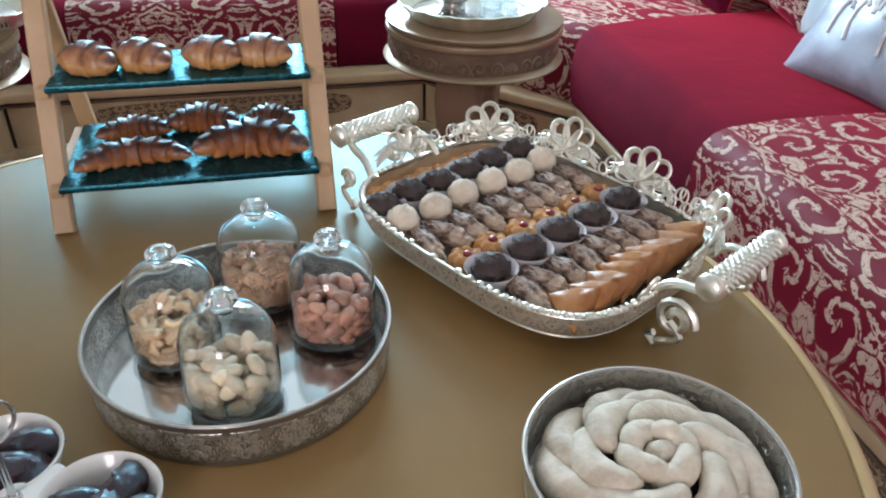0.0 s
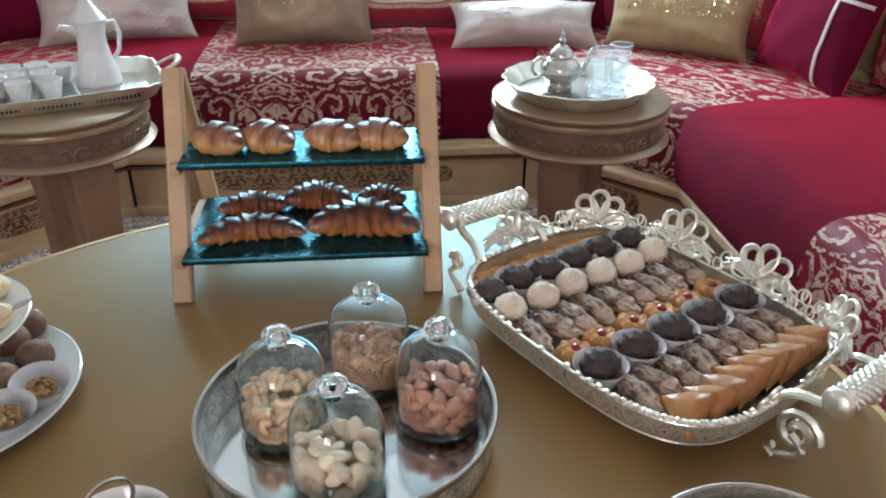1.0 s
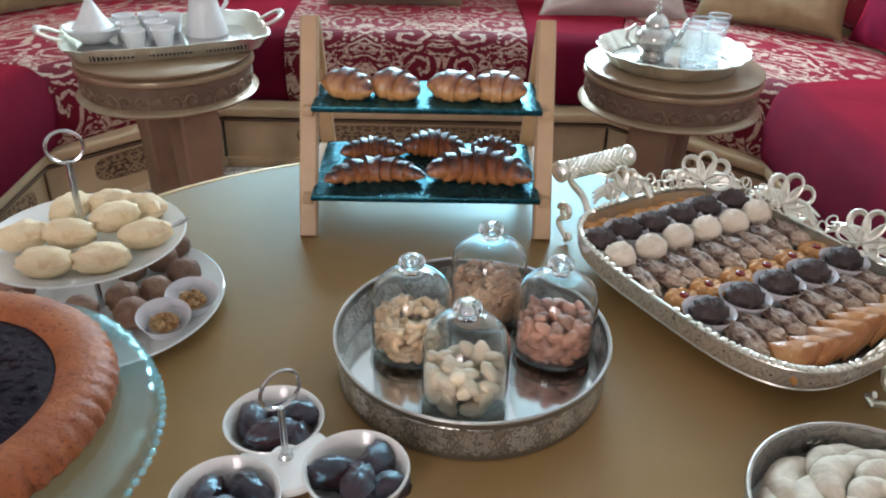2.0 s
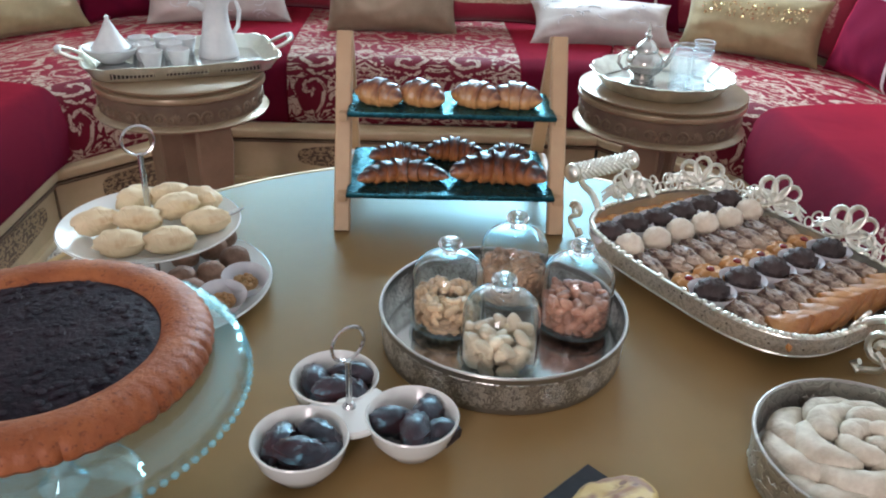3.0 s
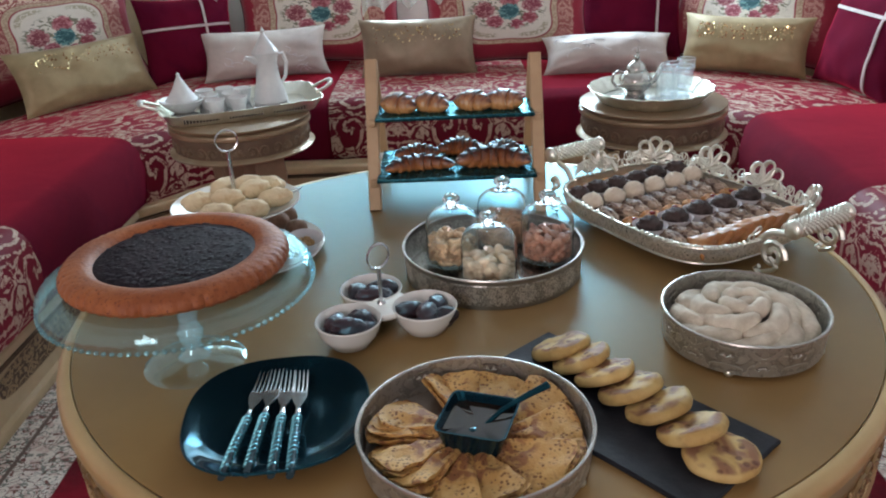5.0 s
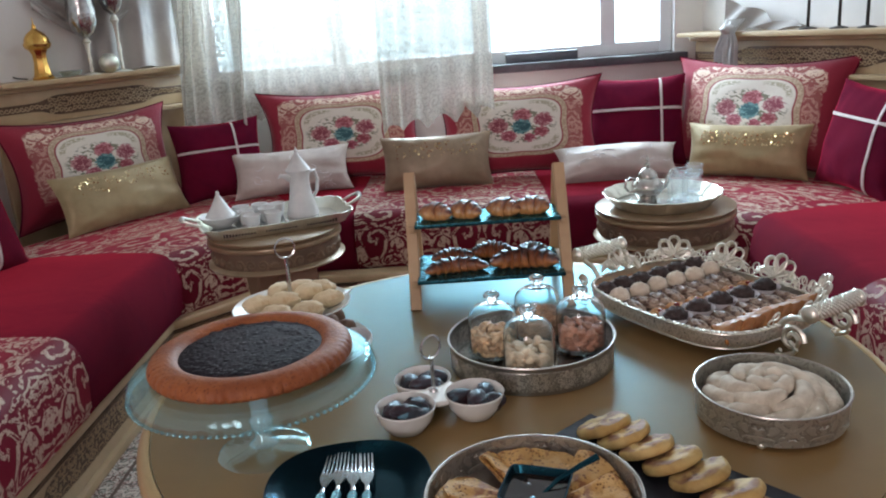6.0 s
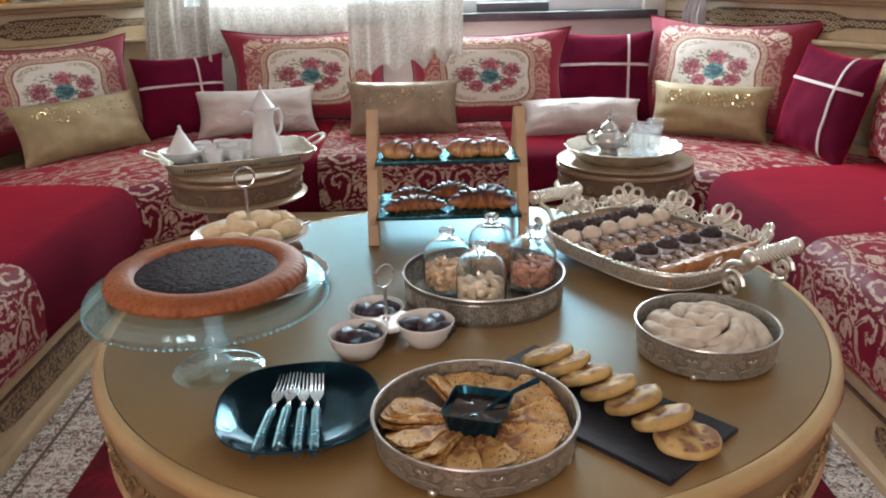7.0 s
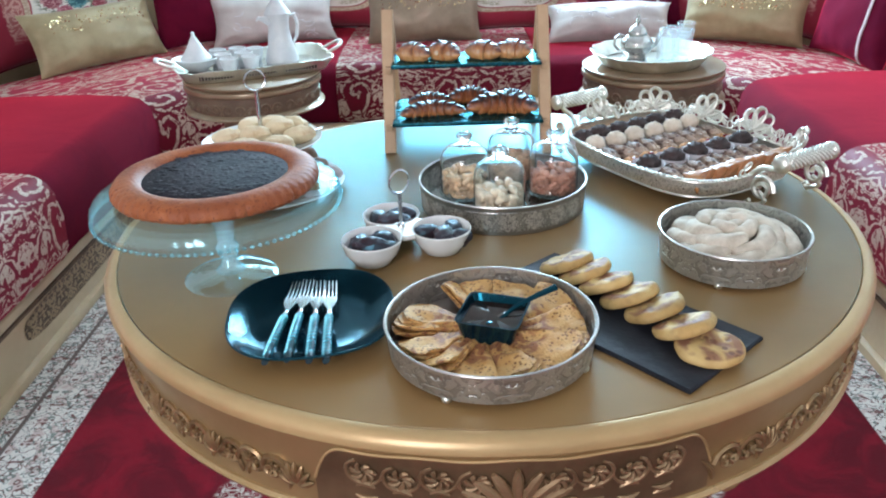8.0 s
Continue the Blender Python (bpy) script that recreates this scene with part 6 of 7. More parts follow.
def browned(name, a, b, spot, scale, amount, faces=0.0):
    """Griddled dough: two pale tones, soft brown patches and small dark blisters. faces: how much more the two flat faces brown than the edge."""
    n = Net(name)
    co = n.coords()
    f = n.ramp(n.noise(co, scale, 4.0, 0.6), 0.38, 0.62)
    patch = n.noise(co, scale * 1.2, 2.0, 0.5, 0.6)
    blister = n.math("SUBTRACT", 1.0, n.ramp(n.cells(co, scale * 4.0).outputs["Distance"], 0.22, 0.46))
    blister = n.math("MULTIPLY", blister, n.ramp(n.noise(co, scale * 1.6, 1.0), 0.42, 0.54))
    info = n.node("ShaderNodeObjectInfo").outputs["Random"]
    s1 = n.ramp(n.math("MULTIPLY_ADD", info, 0.06, patch), amount, amount + 0.16)
    if faces:
        up = n.math("ABSOLUTE", n.split(n.coords("Normal"))[2])
        flat = n.math("MULTIPLY_ADD", n.ramp(up, 0.75, 0.97), faces, 1.0 - faces)
        s1, blister = n.math("MULTIPLY", s1, flat), n.math("MULTIPLY", blister, flat)
    col = n.mix(f, a, b)
    col = n.mix(n.math("MULTIPLY", s1, 0.85), col, spot)
    col = n.mix(n.math("MULTIPLY", blister, 0.85), col, tuple(0.6 * c for c in spot))
    hsv = n.node("ShaderNodeHueSaturation")
    n.put(hsv.inputs["Value"], n.math("MULTIPLY_ADD", info, 0.3, 0.85)), n.put(hsv.inputs["Color"], col)
    n.put(n.bsdf.inputs["Base Color"], hsv.outputs[0])
    n.set(Roughness=0.55, Specular_IOR_Level=0.2)
    n.bump(n.math("ADD", n.noise(co, scale * 7, 3.0), n.math("MULTIPLY", blister, -0.6)), 0.4, 0.0018)
    return n.mat


pancake = browned("pancake_griddled", (0.60, 0.38, 0.145), (0.53, 0.30, 0.095), (0.25, 0.10, 0.050), 58, 0.51)
flat_bread = browned("griddle_cake", (0.58, 0.42, 0.17), (0.52, 0.35, 0.12), (0.23, 0.105, 0.070), 26, 0.42, 0.85)


def folded(r, half, L, seed):
    """One leaf of a pancake folded to a fan: soft, plump at the fold, closed all round."""
    def fn(u, v, low):
        w = (u * 2 - 1) * half * (1 - 0.06 * L)
        q = r * (0.10 + 0.90 * v) * (1 - 0.03 * L) * (1 - 0.05 * abs(u * 2 - 1) ** 6 + 0.03 * noise.noise(Vector((u * 3, seed, L))))
        wave = 0.0022 * math.sin(5 * u + 2.0 * seed + L) * v + 0.0056 * noise.noise(Vector((u * 4, v * 4, seed + L)))
        thick = 0.0058 * math.sqrt(max(0.0, 1 - (2 * u - 1) ** 6)) * math.sqrt(max(0.0, 1 - v ** 10)) + 0.0008
        return (q * math.cos(w), q * math.sin(w), 0.0052 * L + wave + (0.0015 * (1 - (2 * u - 1) ** 2) if not low else 0) - thick * low)
    rows = []
    for j in range(11):
        v = 1 - (1 - j / 10) ** 1.5
        rows.append([fn(0.5 - 0.5 * math.cos(math.pi * i / 12), v, 0) for i in range(13)] + [fn(0.5 + 0.5 * math.cos(math.pi * i / 12), v, 1) for i in range(13)])
    return loft(rows)


for i in range(13):
    a = 360 / 13 * i + 4 + 7 * math.sin(i * 4.1)
    m = pose(0.002, -0.391, T + 0.0185, 0, 0, a) @ pose(0.014, 0, 0.002 * (i % 3)) @ pose(0, 0, 0, (15 if 110 < a < 290 else 11) + 5 * math.sin(i * 1.9), -2, 8 * math.sin(i * 2.9))
    root = thing("folded_pancake", "golden brown-spotted pancake folded into a fan", "pancake", m, "folded pancakes")
    for L in range(2):
        part("fold", folded(0.093 + 0.004 * math.sin(i * 2.3), 0.46 + 0.08 * math.sin(i * 1.3), L, i * 1.7), pancake, root)

dip_bowl = thing("dip_bowl", "small square black bowl of dark syrup", "bowl", pose(0.005, -0.393, T + 0.015, 0, 0, -18))
sq = lambda k, z: [(x * k, y * k, z) for x, y in superoval(0.0355, 0.0355, 9.0, 40)]
part("bowl", loft([sq(0.62, 0.0), sq(0.70, 0.001), sq(0.97, 0.034), sq(1.0, 0.036), sq(0.94, 0.036), sq(0.66, 0.006), sq(0.2, 0.005)]), black_glaze, dip_bowl)
part("syrup", loft([sq(0.2, 0.0275), sq(0.86, 0.0278), sq(0.88, 0.0272)]), surf("syrup", (0.02, 0.012, 0.008), rough=0.06, scale=20), dip_bowl, "glossy dark syrup")
spoon = thing("black_spoon", "black spoon resting in the dip bowl", "spoon", pose(0.012, -0.397, T + 0.041))
part("handle", tube([(0, 0, 0.0), (0.018, 0.014, 0.008), (0.045, 0.030, 0.013), (0.066, 0.043, 0.015)], [0.0022, 0.0024, 0.0032, 0.0040], 8, flat=0.4), black_glaze, spoon)
part("spoon_bowl", at(ball(0.011, 0.008, 0.004, 12, 8), -0.008, -0.005, -0.003, 0, 20, 35), black_glaze, spoon)

# ---- slate with griddle cakes ----
solid("slate_board", slate_board(0.303, 0.142, 0.0065, 5), slate_matt, "black slate board under a row of griddle cakes", "slate board", pose(0.1485, -0.3255, T, 0, 0, -48))


def cake_disc(r, h, seed):
    pts, faces = lathe([(0, 0), (r * 0.5, 0), (r * 0.88, 0.0), (r * 0.96, h * 0.12), (r, h * 0.36), (r * 0.995, h * 0.60), (r * 0.95, h * 0.83), (r * 0.86, h * 0.96), (r * 0.7, h * 1.03), (r * 0.45, h * 1.05), (r * 0.2, h * 1.03), (0, h * 1.02)], 40,
                       lambda a, q, z: q * (1 + 0.08 * noise.noise(Vector((math.cos(a) * 1.8 + seed, math.sin(a) * 1.8, z * 40)))))
    return [(x, y, z + (0.0030 * noise.noise(Vector((x * 60 + seed, y * 60, 0))) + 0.0016 * noise.noise(Vector((x * 150, y * 150, seed)))) * (z / h)) for x, y, z in pts], faces


cakes = ((0.108, -0.224, 0.031), (0.126, -0.251, 0.029), (0.148, -0.281, 0.027), (0.169, -0.313, 0.025), (0.192, -0.346, 0.022), (0.215, -0.385, 0.019))
for i, (x, y, z) in enumerate(cakes):
    m = pose(x, y, T + 0.0225, 0, 0, -48) @ pose(0, 0, 0, 3 * math.sin(i * 2.1), -25, 0) @ pose(0, 0, -0.0090, 0, 0, 50 * i)
    solid("griddle_cake", cake_disc(0.0352, 0.0138, i * 3.1), flat_bread, "round semolina griddle cake leaning on the next", "griddle cake", m, "griddle cakes", crease=80)
solid("griddle_cake", cake_disc(0.0365, 0.0120, 23.0), flat_bread, "round semolina griddle cake lying flat on slate", "griddle cake", pose(0.2345, -0.4185, T + 0.0066, 0, 0, 20), "griddle cakes")

# ---- black plate and forks ----
plate_ring = lambda k, z: [(x * k, y * k, z) for x, y in superoval(0.098, 0.103, 2.6, 64)]
solid("square_plate", loft([plate_ring(0.56, 0.0), plate_ring(0.60, 0.0006), plate_ring(0.80, 0.008), plate_ring(0.98, 0.0195), plate_ring(1.0, 0.0215), plate_ring(0.985, 0.023), plate_ring(0.95, 0.0215), plate_ring(0.86, 0.0155), plate_ring(0.74, 0.0095), plate_ring(0.62, 0.0060), plate_ring(0.45, 0.0046), plate_ring(0.2, 0.0042)]),
      black_glaze, "glossy black rounded square plate holding four forks", "plate", pose(-0.205, -0.332, T, 0, 0, 8))
fork_handle = surf("fork_handle_blue", (0.24, 0.62, 0.70), (0.15, 0.46, 0.54), rough=0.25, metal=0.6, scale=60)

fork_dark = surf("fork_handle_dark", (0.02, 0.05, 0.065), (0.015, 0.03, 0.04), rough=0.3, scale=60)


def fork(m):
    root = thing("dessert_fork", "steel dessert fork with a ribbed grey-blue handle", "fork", m, "forks on the black plate")
    tines = [tube([(dx, 0.092, 0.006), (dx, 0.082, 0.0035), (dx * 1.02, 0.066, 0.002), (dx, 0.052, 0.003)], [0.0006, 0.0011, 0.0013, 0.0014], 6) for dx in (-0.0068, -0.0023, 0.0023, 0.0068)]
    for g in tines:
        part("tine", g, steel, root)
    o = [(-0.0085, 0.054), (-0.0086, 0.044), (-0.006, 0.034), (-0.0026, 0.026), (-0.0022, 0.010), (0.0022, 0.010), (0.0026, 0.026), (0.006, 0.034), (0.0086, 0.044), (0.0085, 0.054)]
    part("neck", slab(o, 0.0018, 0.0042, 0.0005), steel, root)
    rib = [0.0034 + 0.0012 * q / 26 + (0.0013 if q % 2 else 0.0) for q in range(27)]
    part("handle", tube([(0, 0.012 - 0.1 * q / 26, 0.0045 + 0.002 * math.sin(q / 9)) for q in range(27)], rib, 10, flat=0.7), fork_dark, root, "dark ribbed handle")
    rings = [tube([(0.0044 * math.cos(w), 0.004 - 0.0066 * q + 0.0012 * math.cos(w), 0.0046 + 0.0034 * math.sin(w) + 0.002 * math.sin(q / 5)) for w in [2 * math.pi * i / 12 for i in range(12)]], 0.0013, 5, closed=True) for q in range(13)]
    part("ribbing", join(*rings), fork_handle, root, "pale blue spiral ribbing", kind="stuff")
    part("ferrule", tube([(0, 0.018, 0.0042), (0, 0.008, 0.0046)], [0.0036, 0.0046], 10, flat=0.8), steel, root)
    return root


for (x0, y0), (x1, y1), z in (((-0.234, -0.251), (-0.240, -0.438), 0.012), ((-0.221, -0.250), (-0.216, -0.436), 0.0135), ((-0.208, -0.252), (-0.192, -0.436), 0.012), ((-0.192, -0.258), (-0.174, -0.434), 0.0125)):
    a = math.degrees(math.atan2(y0 - y1, x0 - x1)) - 90
    fork(pose((x0 + x1) / 2, (y0 + y1) / 2, T + z, 0, 0, a))

# ---- three-bowl dish of dates ----
CX, CY = -0.109, -0.129
dish = thing("triple_bowl", "white porcelain three-bowl dish with a steel ring handle", "dish", pose(0, 0, T))
bowls = ((-0.147, -0.170), (-0.053, -0.140), (-0.126, -0.086))
for x, y in bowls:
    part("bowl", at(lathe([(0, 0.0), (0.018, 0.0), (0.026, 0.004), (0.037, 0.020), (0.0415, 0.036), (0.0405, 0.0375), (0.0385, 0.036), (0.034, 0.022), (0.022, 0.008), (0, 0.006)], 44), x, y, 0), porcelain, dish)
web = []
for k in range(72):
    w = 2 * math.pi * k / 72
    reach = 0.014
    while reach < 0.037 and all(math.hypot(CX + reach * math.cos(w) - x, CY + reach * math.sin(w) - y) > 0.0395 for x, y in bowls):
        reach += 0.0005
    web.append((CX + reach * math.cos(w), CY + reach * math.sin(w)))
part("bridge", slab(web, 0.0285, 0.0362, 0.0022), porcelain, dish)
hd = part("ring_handle", at(tube([(0.0165 * math.cos(w), 0, 0.0165 * math.sin(w)) for w in [2 * math.pi * q / 28 for q in range(28)]], 0.0016, 7, closed=True), CX, CY + 0.004, 0.100, 0, 0, 40), steel, dish, "steel ring handle")
part("stem", tube([(CX, CY, 0.034), (CX, CY, 0.086)], 0.0028, 10), steel, hd)
part("screw_cap", at(lathe([(0, 0.006), (0.004, 0.006), (0.006, 0.003), (0.0068, 0), (0, 0)][::-1], 16), CX, CY, 0.034), steel, hd)
# blue tint puts the window's glints into the skin's gloss
date_skin = surf("date_skin", (0.060, 0.024, 0.025), (0.030, 0.013, 0.015), rough=0.30, scale=60, bump=0.7, bscale=110, spec=0.8, vary=0.25, tint=(0.30, 0.80, 1.0))
date_meshes = [mesh_of("date", ball(0.0245, 0.0140, 0.0132, 20, 13, 0.20, 3.8, 2.0 + 5 * q), date_skin) for q in range(3)]
rng = random.Random(12)
for b, (x, y) in enumerate(bowls):
    lay = ((-0.018, 0.004, 0.026, 72), (0.013, 0.013, 0.027, -35), (0.003, -0.013, 0.031, -12), (0.0, 0.002, 0.019, 40), (0.019, -0.011, 0.023, 62))
    for q, (dx, dy, dz, rz) in enumerate(lay):
        tagged(part("date", date_meshes[q % 3], None, None, "", pose(x + dx, y + dy, T + dz, rng.uniform(-15, 15), rng.uniform(-12, 12), rz + 115 * b + rng.uniform(-20, 20))), "glossy dark brown date in a white bowl", "date", "dates in the dish")

# ---- tart on the glass cake stand ----
foot_glass = thin_glass("foot_glass", 0.80, (0.95, 0.99, 1.0), (0.62, 0.95, 1.0), 0.28, 0.9, (0.80, 0.90, 0.92))
cs = thing("cake_stand", "clear glass footed cake stand holding a dark berry tart", "cake stand", pose(-0.335, -0.196, T) @ Matrix.Diagonal((0.978, 0.978, 1.0, 1.0)))
part("foot", lathe([(0, 0.010), (0.02, 0.010), (0.045, 0.0055), (0.056, 0.0045), (0.060, 0.0022), (0.0625, 0.0006)], 56), foot_glass, cs)
part("stem", lathe([(0.020, 0.010), (0.012, 0.018), (0.0095, 0.028), (0.015, 0.036), (0.016, 0.044), (0.011, 0.052), (0.013, 0.074), (0.020, 0.100), (0.034, 0.1225)], 40), foot_glass, cs)
part("plate", lathe([(0, 0.1275), (0.10, 0.1275), (0.146, 0.1272), (0.1535, 0.1255), (0.1572, 0.1205), (0.1585, 0.112), (0.1592, 0.1055), (0.1570, 0.1055), (0.1560, 0.112), (0.1545, 0.1185), (0.1505, 0.1225), (0.10, 0.1235), (0, 0.1235)], 144, lambda a, q, z: q * (1 + 0.008 * math.sin(48 * a)) if q > 0.155 else q), cake_glass, cs)
drops = [at(ball(0.0030, 0.0030, 0.0026, 6, 5), 0.1585 * math.cos(2 * math.pi * q / 110), 0.1585 * math.sin(2 * math.pi * q / 110), 0.1060) for q in range(110)]
part("beaded_edge", join(*drops), bead_glass, cs, "glass bead edge", kind="stuff")
for ob in cs.children:
    ob.visible_shadow = False

tart = thing("berry_tart", "round orange-brown sponge tart with a dark berry filling", "tart", pose(-0.335, -0.192, T + 0.1277) @ Matrix.Diagonal((0.972, 0.972, 0.96, 1.0)))
sponge = Net("sponge_crust")
sco = sponge.coords()
sf = sponge.ramp(sponge.noise(sco, 24.0, 4.0), 0.36, 0.64)
pores = sponge.ramp(sponge.noise(sco, 260.0, 3.0), 0.56, 0.68)
sponge.put(sponge.bsdf.inputs["Base Color"], sponge.mix(pores, sponge.mix(sf, (0.36, 0.115, 0.034), (0.26, 0.074, 0.022)), (0.17, 0.045, 0.015)))
sponge.set(Roughness=0.55, Specular_IOR_Level=0.4)
sponge.bump(sponge.noise(sco, 200.0, 4.0), 0.5, 0.002)
part("crust", lathe([(0, 0.0), (0.121, 0.0), (0.1290, 0.0020), (0.1320, 0.0065), (0.1310, 0.0135), (0.1255, 0.0200), (0.114, 0.0235), (0.104, 0.0240), (0.096, 0.0205), (0.092, 0.0150), (0, 0.0150)], 252,
                    lambda a, q, z: q * (1 + (0.020 * abs(math.sin(30 * a)) ** 0.6 - 0.010) * (1.0 if q > 0.118 else (0.45 if q > 0.100 else 0.0)) + 0.006 * noise.noise(Vector((3 * math.cos(a), 3 * math.sin(a), z * 20))))), sponge.mat, tart, "fluted orange-brown sponge ring")
# the filling's bluish glints come from its tinted gloss
berry = surf("dark_berries", (0.024, 0.013, 0.017), (0.011, 0.006, 0.009), rough=0.52, scale=110, bump=0.45, bscale=200, spec=0.14, tint=(0.5, 0.8, 1.0))
rng = random.Random(9)
bits = [lathe([(0, 0.0195), (0.05, 0.0190), (0.085, 0.0185), (0.0940, 0.0165)], 48)]
for q in range(560):
    a, r = rng.uniform(0, 6.283), 0.089 * math.sqrt(rng.random())
    s = rng.uniform(0.0020, 0.0042)
    bits.append(at(ball(s * rng.uniform(0.8, 1.5), s, s * 0.07, 8, 6, 0.3, 2.0, q), r * math.cos(a), r * math.sin(a), 0.0188 + rng.uniform(-0.001, 0.0012), 0, 0, rng.uniform(0, 360)))
part("berry_filling", join(*bits), berry, tart, "glossy dark berries", kind="stuff")

# ---- two-tier stand of biscuits ----
ts = thing("tiered_stand", "two-tier white porcelain stand with a steel ring handle", "tiered stand", pose(-0.348, 0.118, T))
plate_prof = lambda r, z: [(0, z), (r * 0.55, z), (r * 0.62, z + 0.001), (r * 0.97, z + 0.0125), (r, z + 0.0145), (r * 0.985, z + 0.016), (r * 0.93, z + 0.0135), (r * 0.6, z + 0.0045), (0, z + 0.004)]
part("lower_plate", lathe(plate_prof(0.1285, 0.0), 72), porcelain, ts, "white porcelain plate")
part("upper_plate", lathe(plate_prof(0.0985, 0.076), 64), porcelain, ts, "white porcelain plate")
part("stem", tube([(0, 0, 0.003), (0, 0, 0.172)], 0.0034, 10), steel, ts)
part("ring_handle", at(tube([(0.0165 * math.cos(w), 0, 0.0165 * math.sin(w)) for w in [2 * math.pi * q / 28 for q in range(28)]], 0.0017, 7, closed=True), 0, 0, 0.187, 0, 0, 25), steel, ts)
puff = Net("puffed_biscuit")
pco = puff.coords()
puff.put(puff.bsdf.inputs["Base Color"], puff.mix(puff.ramp(puff.noise(pco, 42.0, 3.0), 0.54, 0.76), puff.mix(puff.noise(pco, 20.0, 2.0), (0.80, 0.67, 0.44), (0.72, 0.57, 0.34)), (0.60, 0.40, 0.21)))
crack = puff.ramp(puff.math("ABSOLUTE", puff.math("SUBTRACT", puff.noise(pco, 34.0, 1.0, 0.5, 0.8), 0.5)), 0.0, 0.03)
puff.set(Roughness=0.7)
puff.bump(puff.math("ADD", puff.math("MULTIPLY", puff.noise(pco, 150.0, 4.0), 0.5), crack), 0.28, 0.0016)
puffs = [mesh_of("puffed_biscuit", ball(0.0262, 0.0178, 0.0142, 22, 14, 0.20, 2.8, 1.0 + 4 * q), puff.mat) for q in range(3)]
for q, (dx, dy, dz, rz) in enumerate(((-0.013, -0.061, 0.0, 0), (0.036, -0.052, 0.0, 12), (-0.052, -0.016, 0.002, 30), (-0.007, -0.016, 0.006, -4), (0.026, 0.016, 0.008, 42), (0.063, -0.004, 0.0, 24), (-0.030, 0.044, 0.003, 70), (0.006, 0.062, 0.0, 10), (0.042, 0.054, 0.0, -20))):
    tagged(part("puffed_biscuit", puffs[q % 3], None, None, "", pose(-0.348 + dx, 0.118 + dy, T + 0.0965 + dz, 0, 0, rz)), "pale golden puffed biscuit on the upper plate", "biscuit", "puffed biscuits")
solid("serving_knife", slab([(-0.02, -0.004), (0.018, -0.003), (0.026, 0.002), (0.016, 0.005), (-0.02, 0.004)], 0, 0.0012, 0.0003), steel, "small steel pastry knife on the upper plate", "knife", pose(-0.268, 0.125, T + 0.096, 0, -12, 28))
cocoa = surf("cocoa_ball", (0.34, 0.205, 0.14), (0.22, 0.125, 0.08), rough=0.75, scale=90, bump=0.8, bscale=260, vary=0.3)
crushed = surf("crushed_nuts", (0.52, 0.32, 0.14), (0.40, 0.22, 0.09), rough=0.6, scale=140, bump=0.9, bscale=300)
cocoa_me = [mesh_of("cocoa_ball", ball(0.0185, 0.0185, 0.0165, 16, 11, 0.12, 3.0, 2.0 + 6 * q), cocoa) for q in range(3)]
for q, (dx, dy) in enumerate(((0.045, 0.068), (0.080, 0.036), (0.060, 0.004), (0.029, -0.009), (0.047, -0.036), (0.052, 0.096), (0.016, 0.052), (-0.006, -0.034), (0.014, 0.090), (-0.02, 0.085), (-0.06, 0.06), (-0.085, 0.0), (-0.075, -0.035), (0.012, -0.072))):
    tagged(part("cocoa_ball", cocoa_me[q % 3], None, None, "", pose(-0.348 + dx, 0.118 + dy, T + 0.0215 + (0.0 if math.hypot(dx, dy) < 0.075 else 0.004), 0, 0, 77 * q)), "round cocoa-dusted biscuit ball on the lower plate", "biscuit", "cocoa balls")
for dx, dy in ((0.083, -0.050), (0.100, -0.010)):
    t = thing("nut_cup", "white paper cup of crushed caramel nuts on the lower plate", "sweet", pose(-0.348 + dx, 0.118 + dy, T + 0.010, 8, 6, 0), "nut cups")
    part("paper_case", shared["case"], None, t, "white fluted paper")
    rng = random.Random(int(dx * 1000))
    part("filling", join(*[at(ball(0.0034, 0.0026, 0.0024, 6, 5), 0.0125 * math.sqrt(rng.random()) * math.cos(6.28 * w / 26 * 5), 0.0125 * math.sqrt(rng.random()) * math.sin(6.28 * w / 26 * 5), 0.0135 + rng.uniform(0, 0.003)) for w in range(26)] + [lathe([(0, 0.013), (0.015, 0.012)], 16)]), crushed, t, "crushed caramel nuts")

# ---- tea tray on one side table ----
ZR = T - 0.085
tm = pose(0.582, 1.325, ZR)
tt = thing("tea_tray", "round silver tray with scalloped edge on a side table", "tray", tm)
sc_ = lambda a, q, z: q * (1 + 0.045 * abs(math.sin(9 * a)) ** 0.7 - 0.012) if q > 0.155 else q
part("base", lathe([(0, 0.003), (0.148, 0.003), (0.148, 0.0055), (0, 0.0058)][::-1], 72), mirror, tt)
part("rim", lathe([(0.140, 0.0), (0.148, 0.003), (0.160, 0.022), (0.174, 0.037), (0.180, 0.0415), (0.177, 0.0435), (0.158, 0.0255), (0.147, 0.008)], 196, sc_), silver, tt)
tp = thing("teapot", "engraved silver teapot with a tall finial lid", "teapot", pose(0.548, 1.375, ZR + 0.006, 0, 0, 12))
part("body", lathe([(0, 0), (0.030, 0), (0.032, 0.006), (0.028, 0.010), (0.044, 0.024), (0.051, 0.040), (0.048, 0.056), (0.036, 0.068), (0.030, 0.072), (0.031, 0.078)], 40), polish, tp)
lid = part("lid", lathe([(0.031, 0.078), (0.030, 0.084), (0.022, 0.094), (0.012, 0.101), (0.006, 0.105)], 32), polish, tp)
part("finial", lathe([(0.005, 0.105), (0.0085, 0.111), (0.0095, 0.116), (0.005, 0.121), (0.004, 0.124), (0.006, 0.129), (0.003, 0.135), (0.001, 0.146), (0, 0.147)], 16), polish, lid)
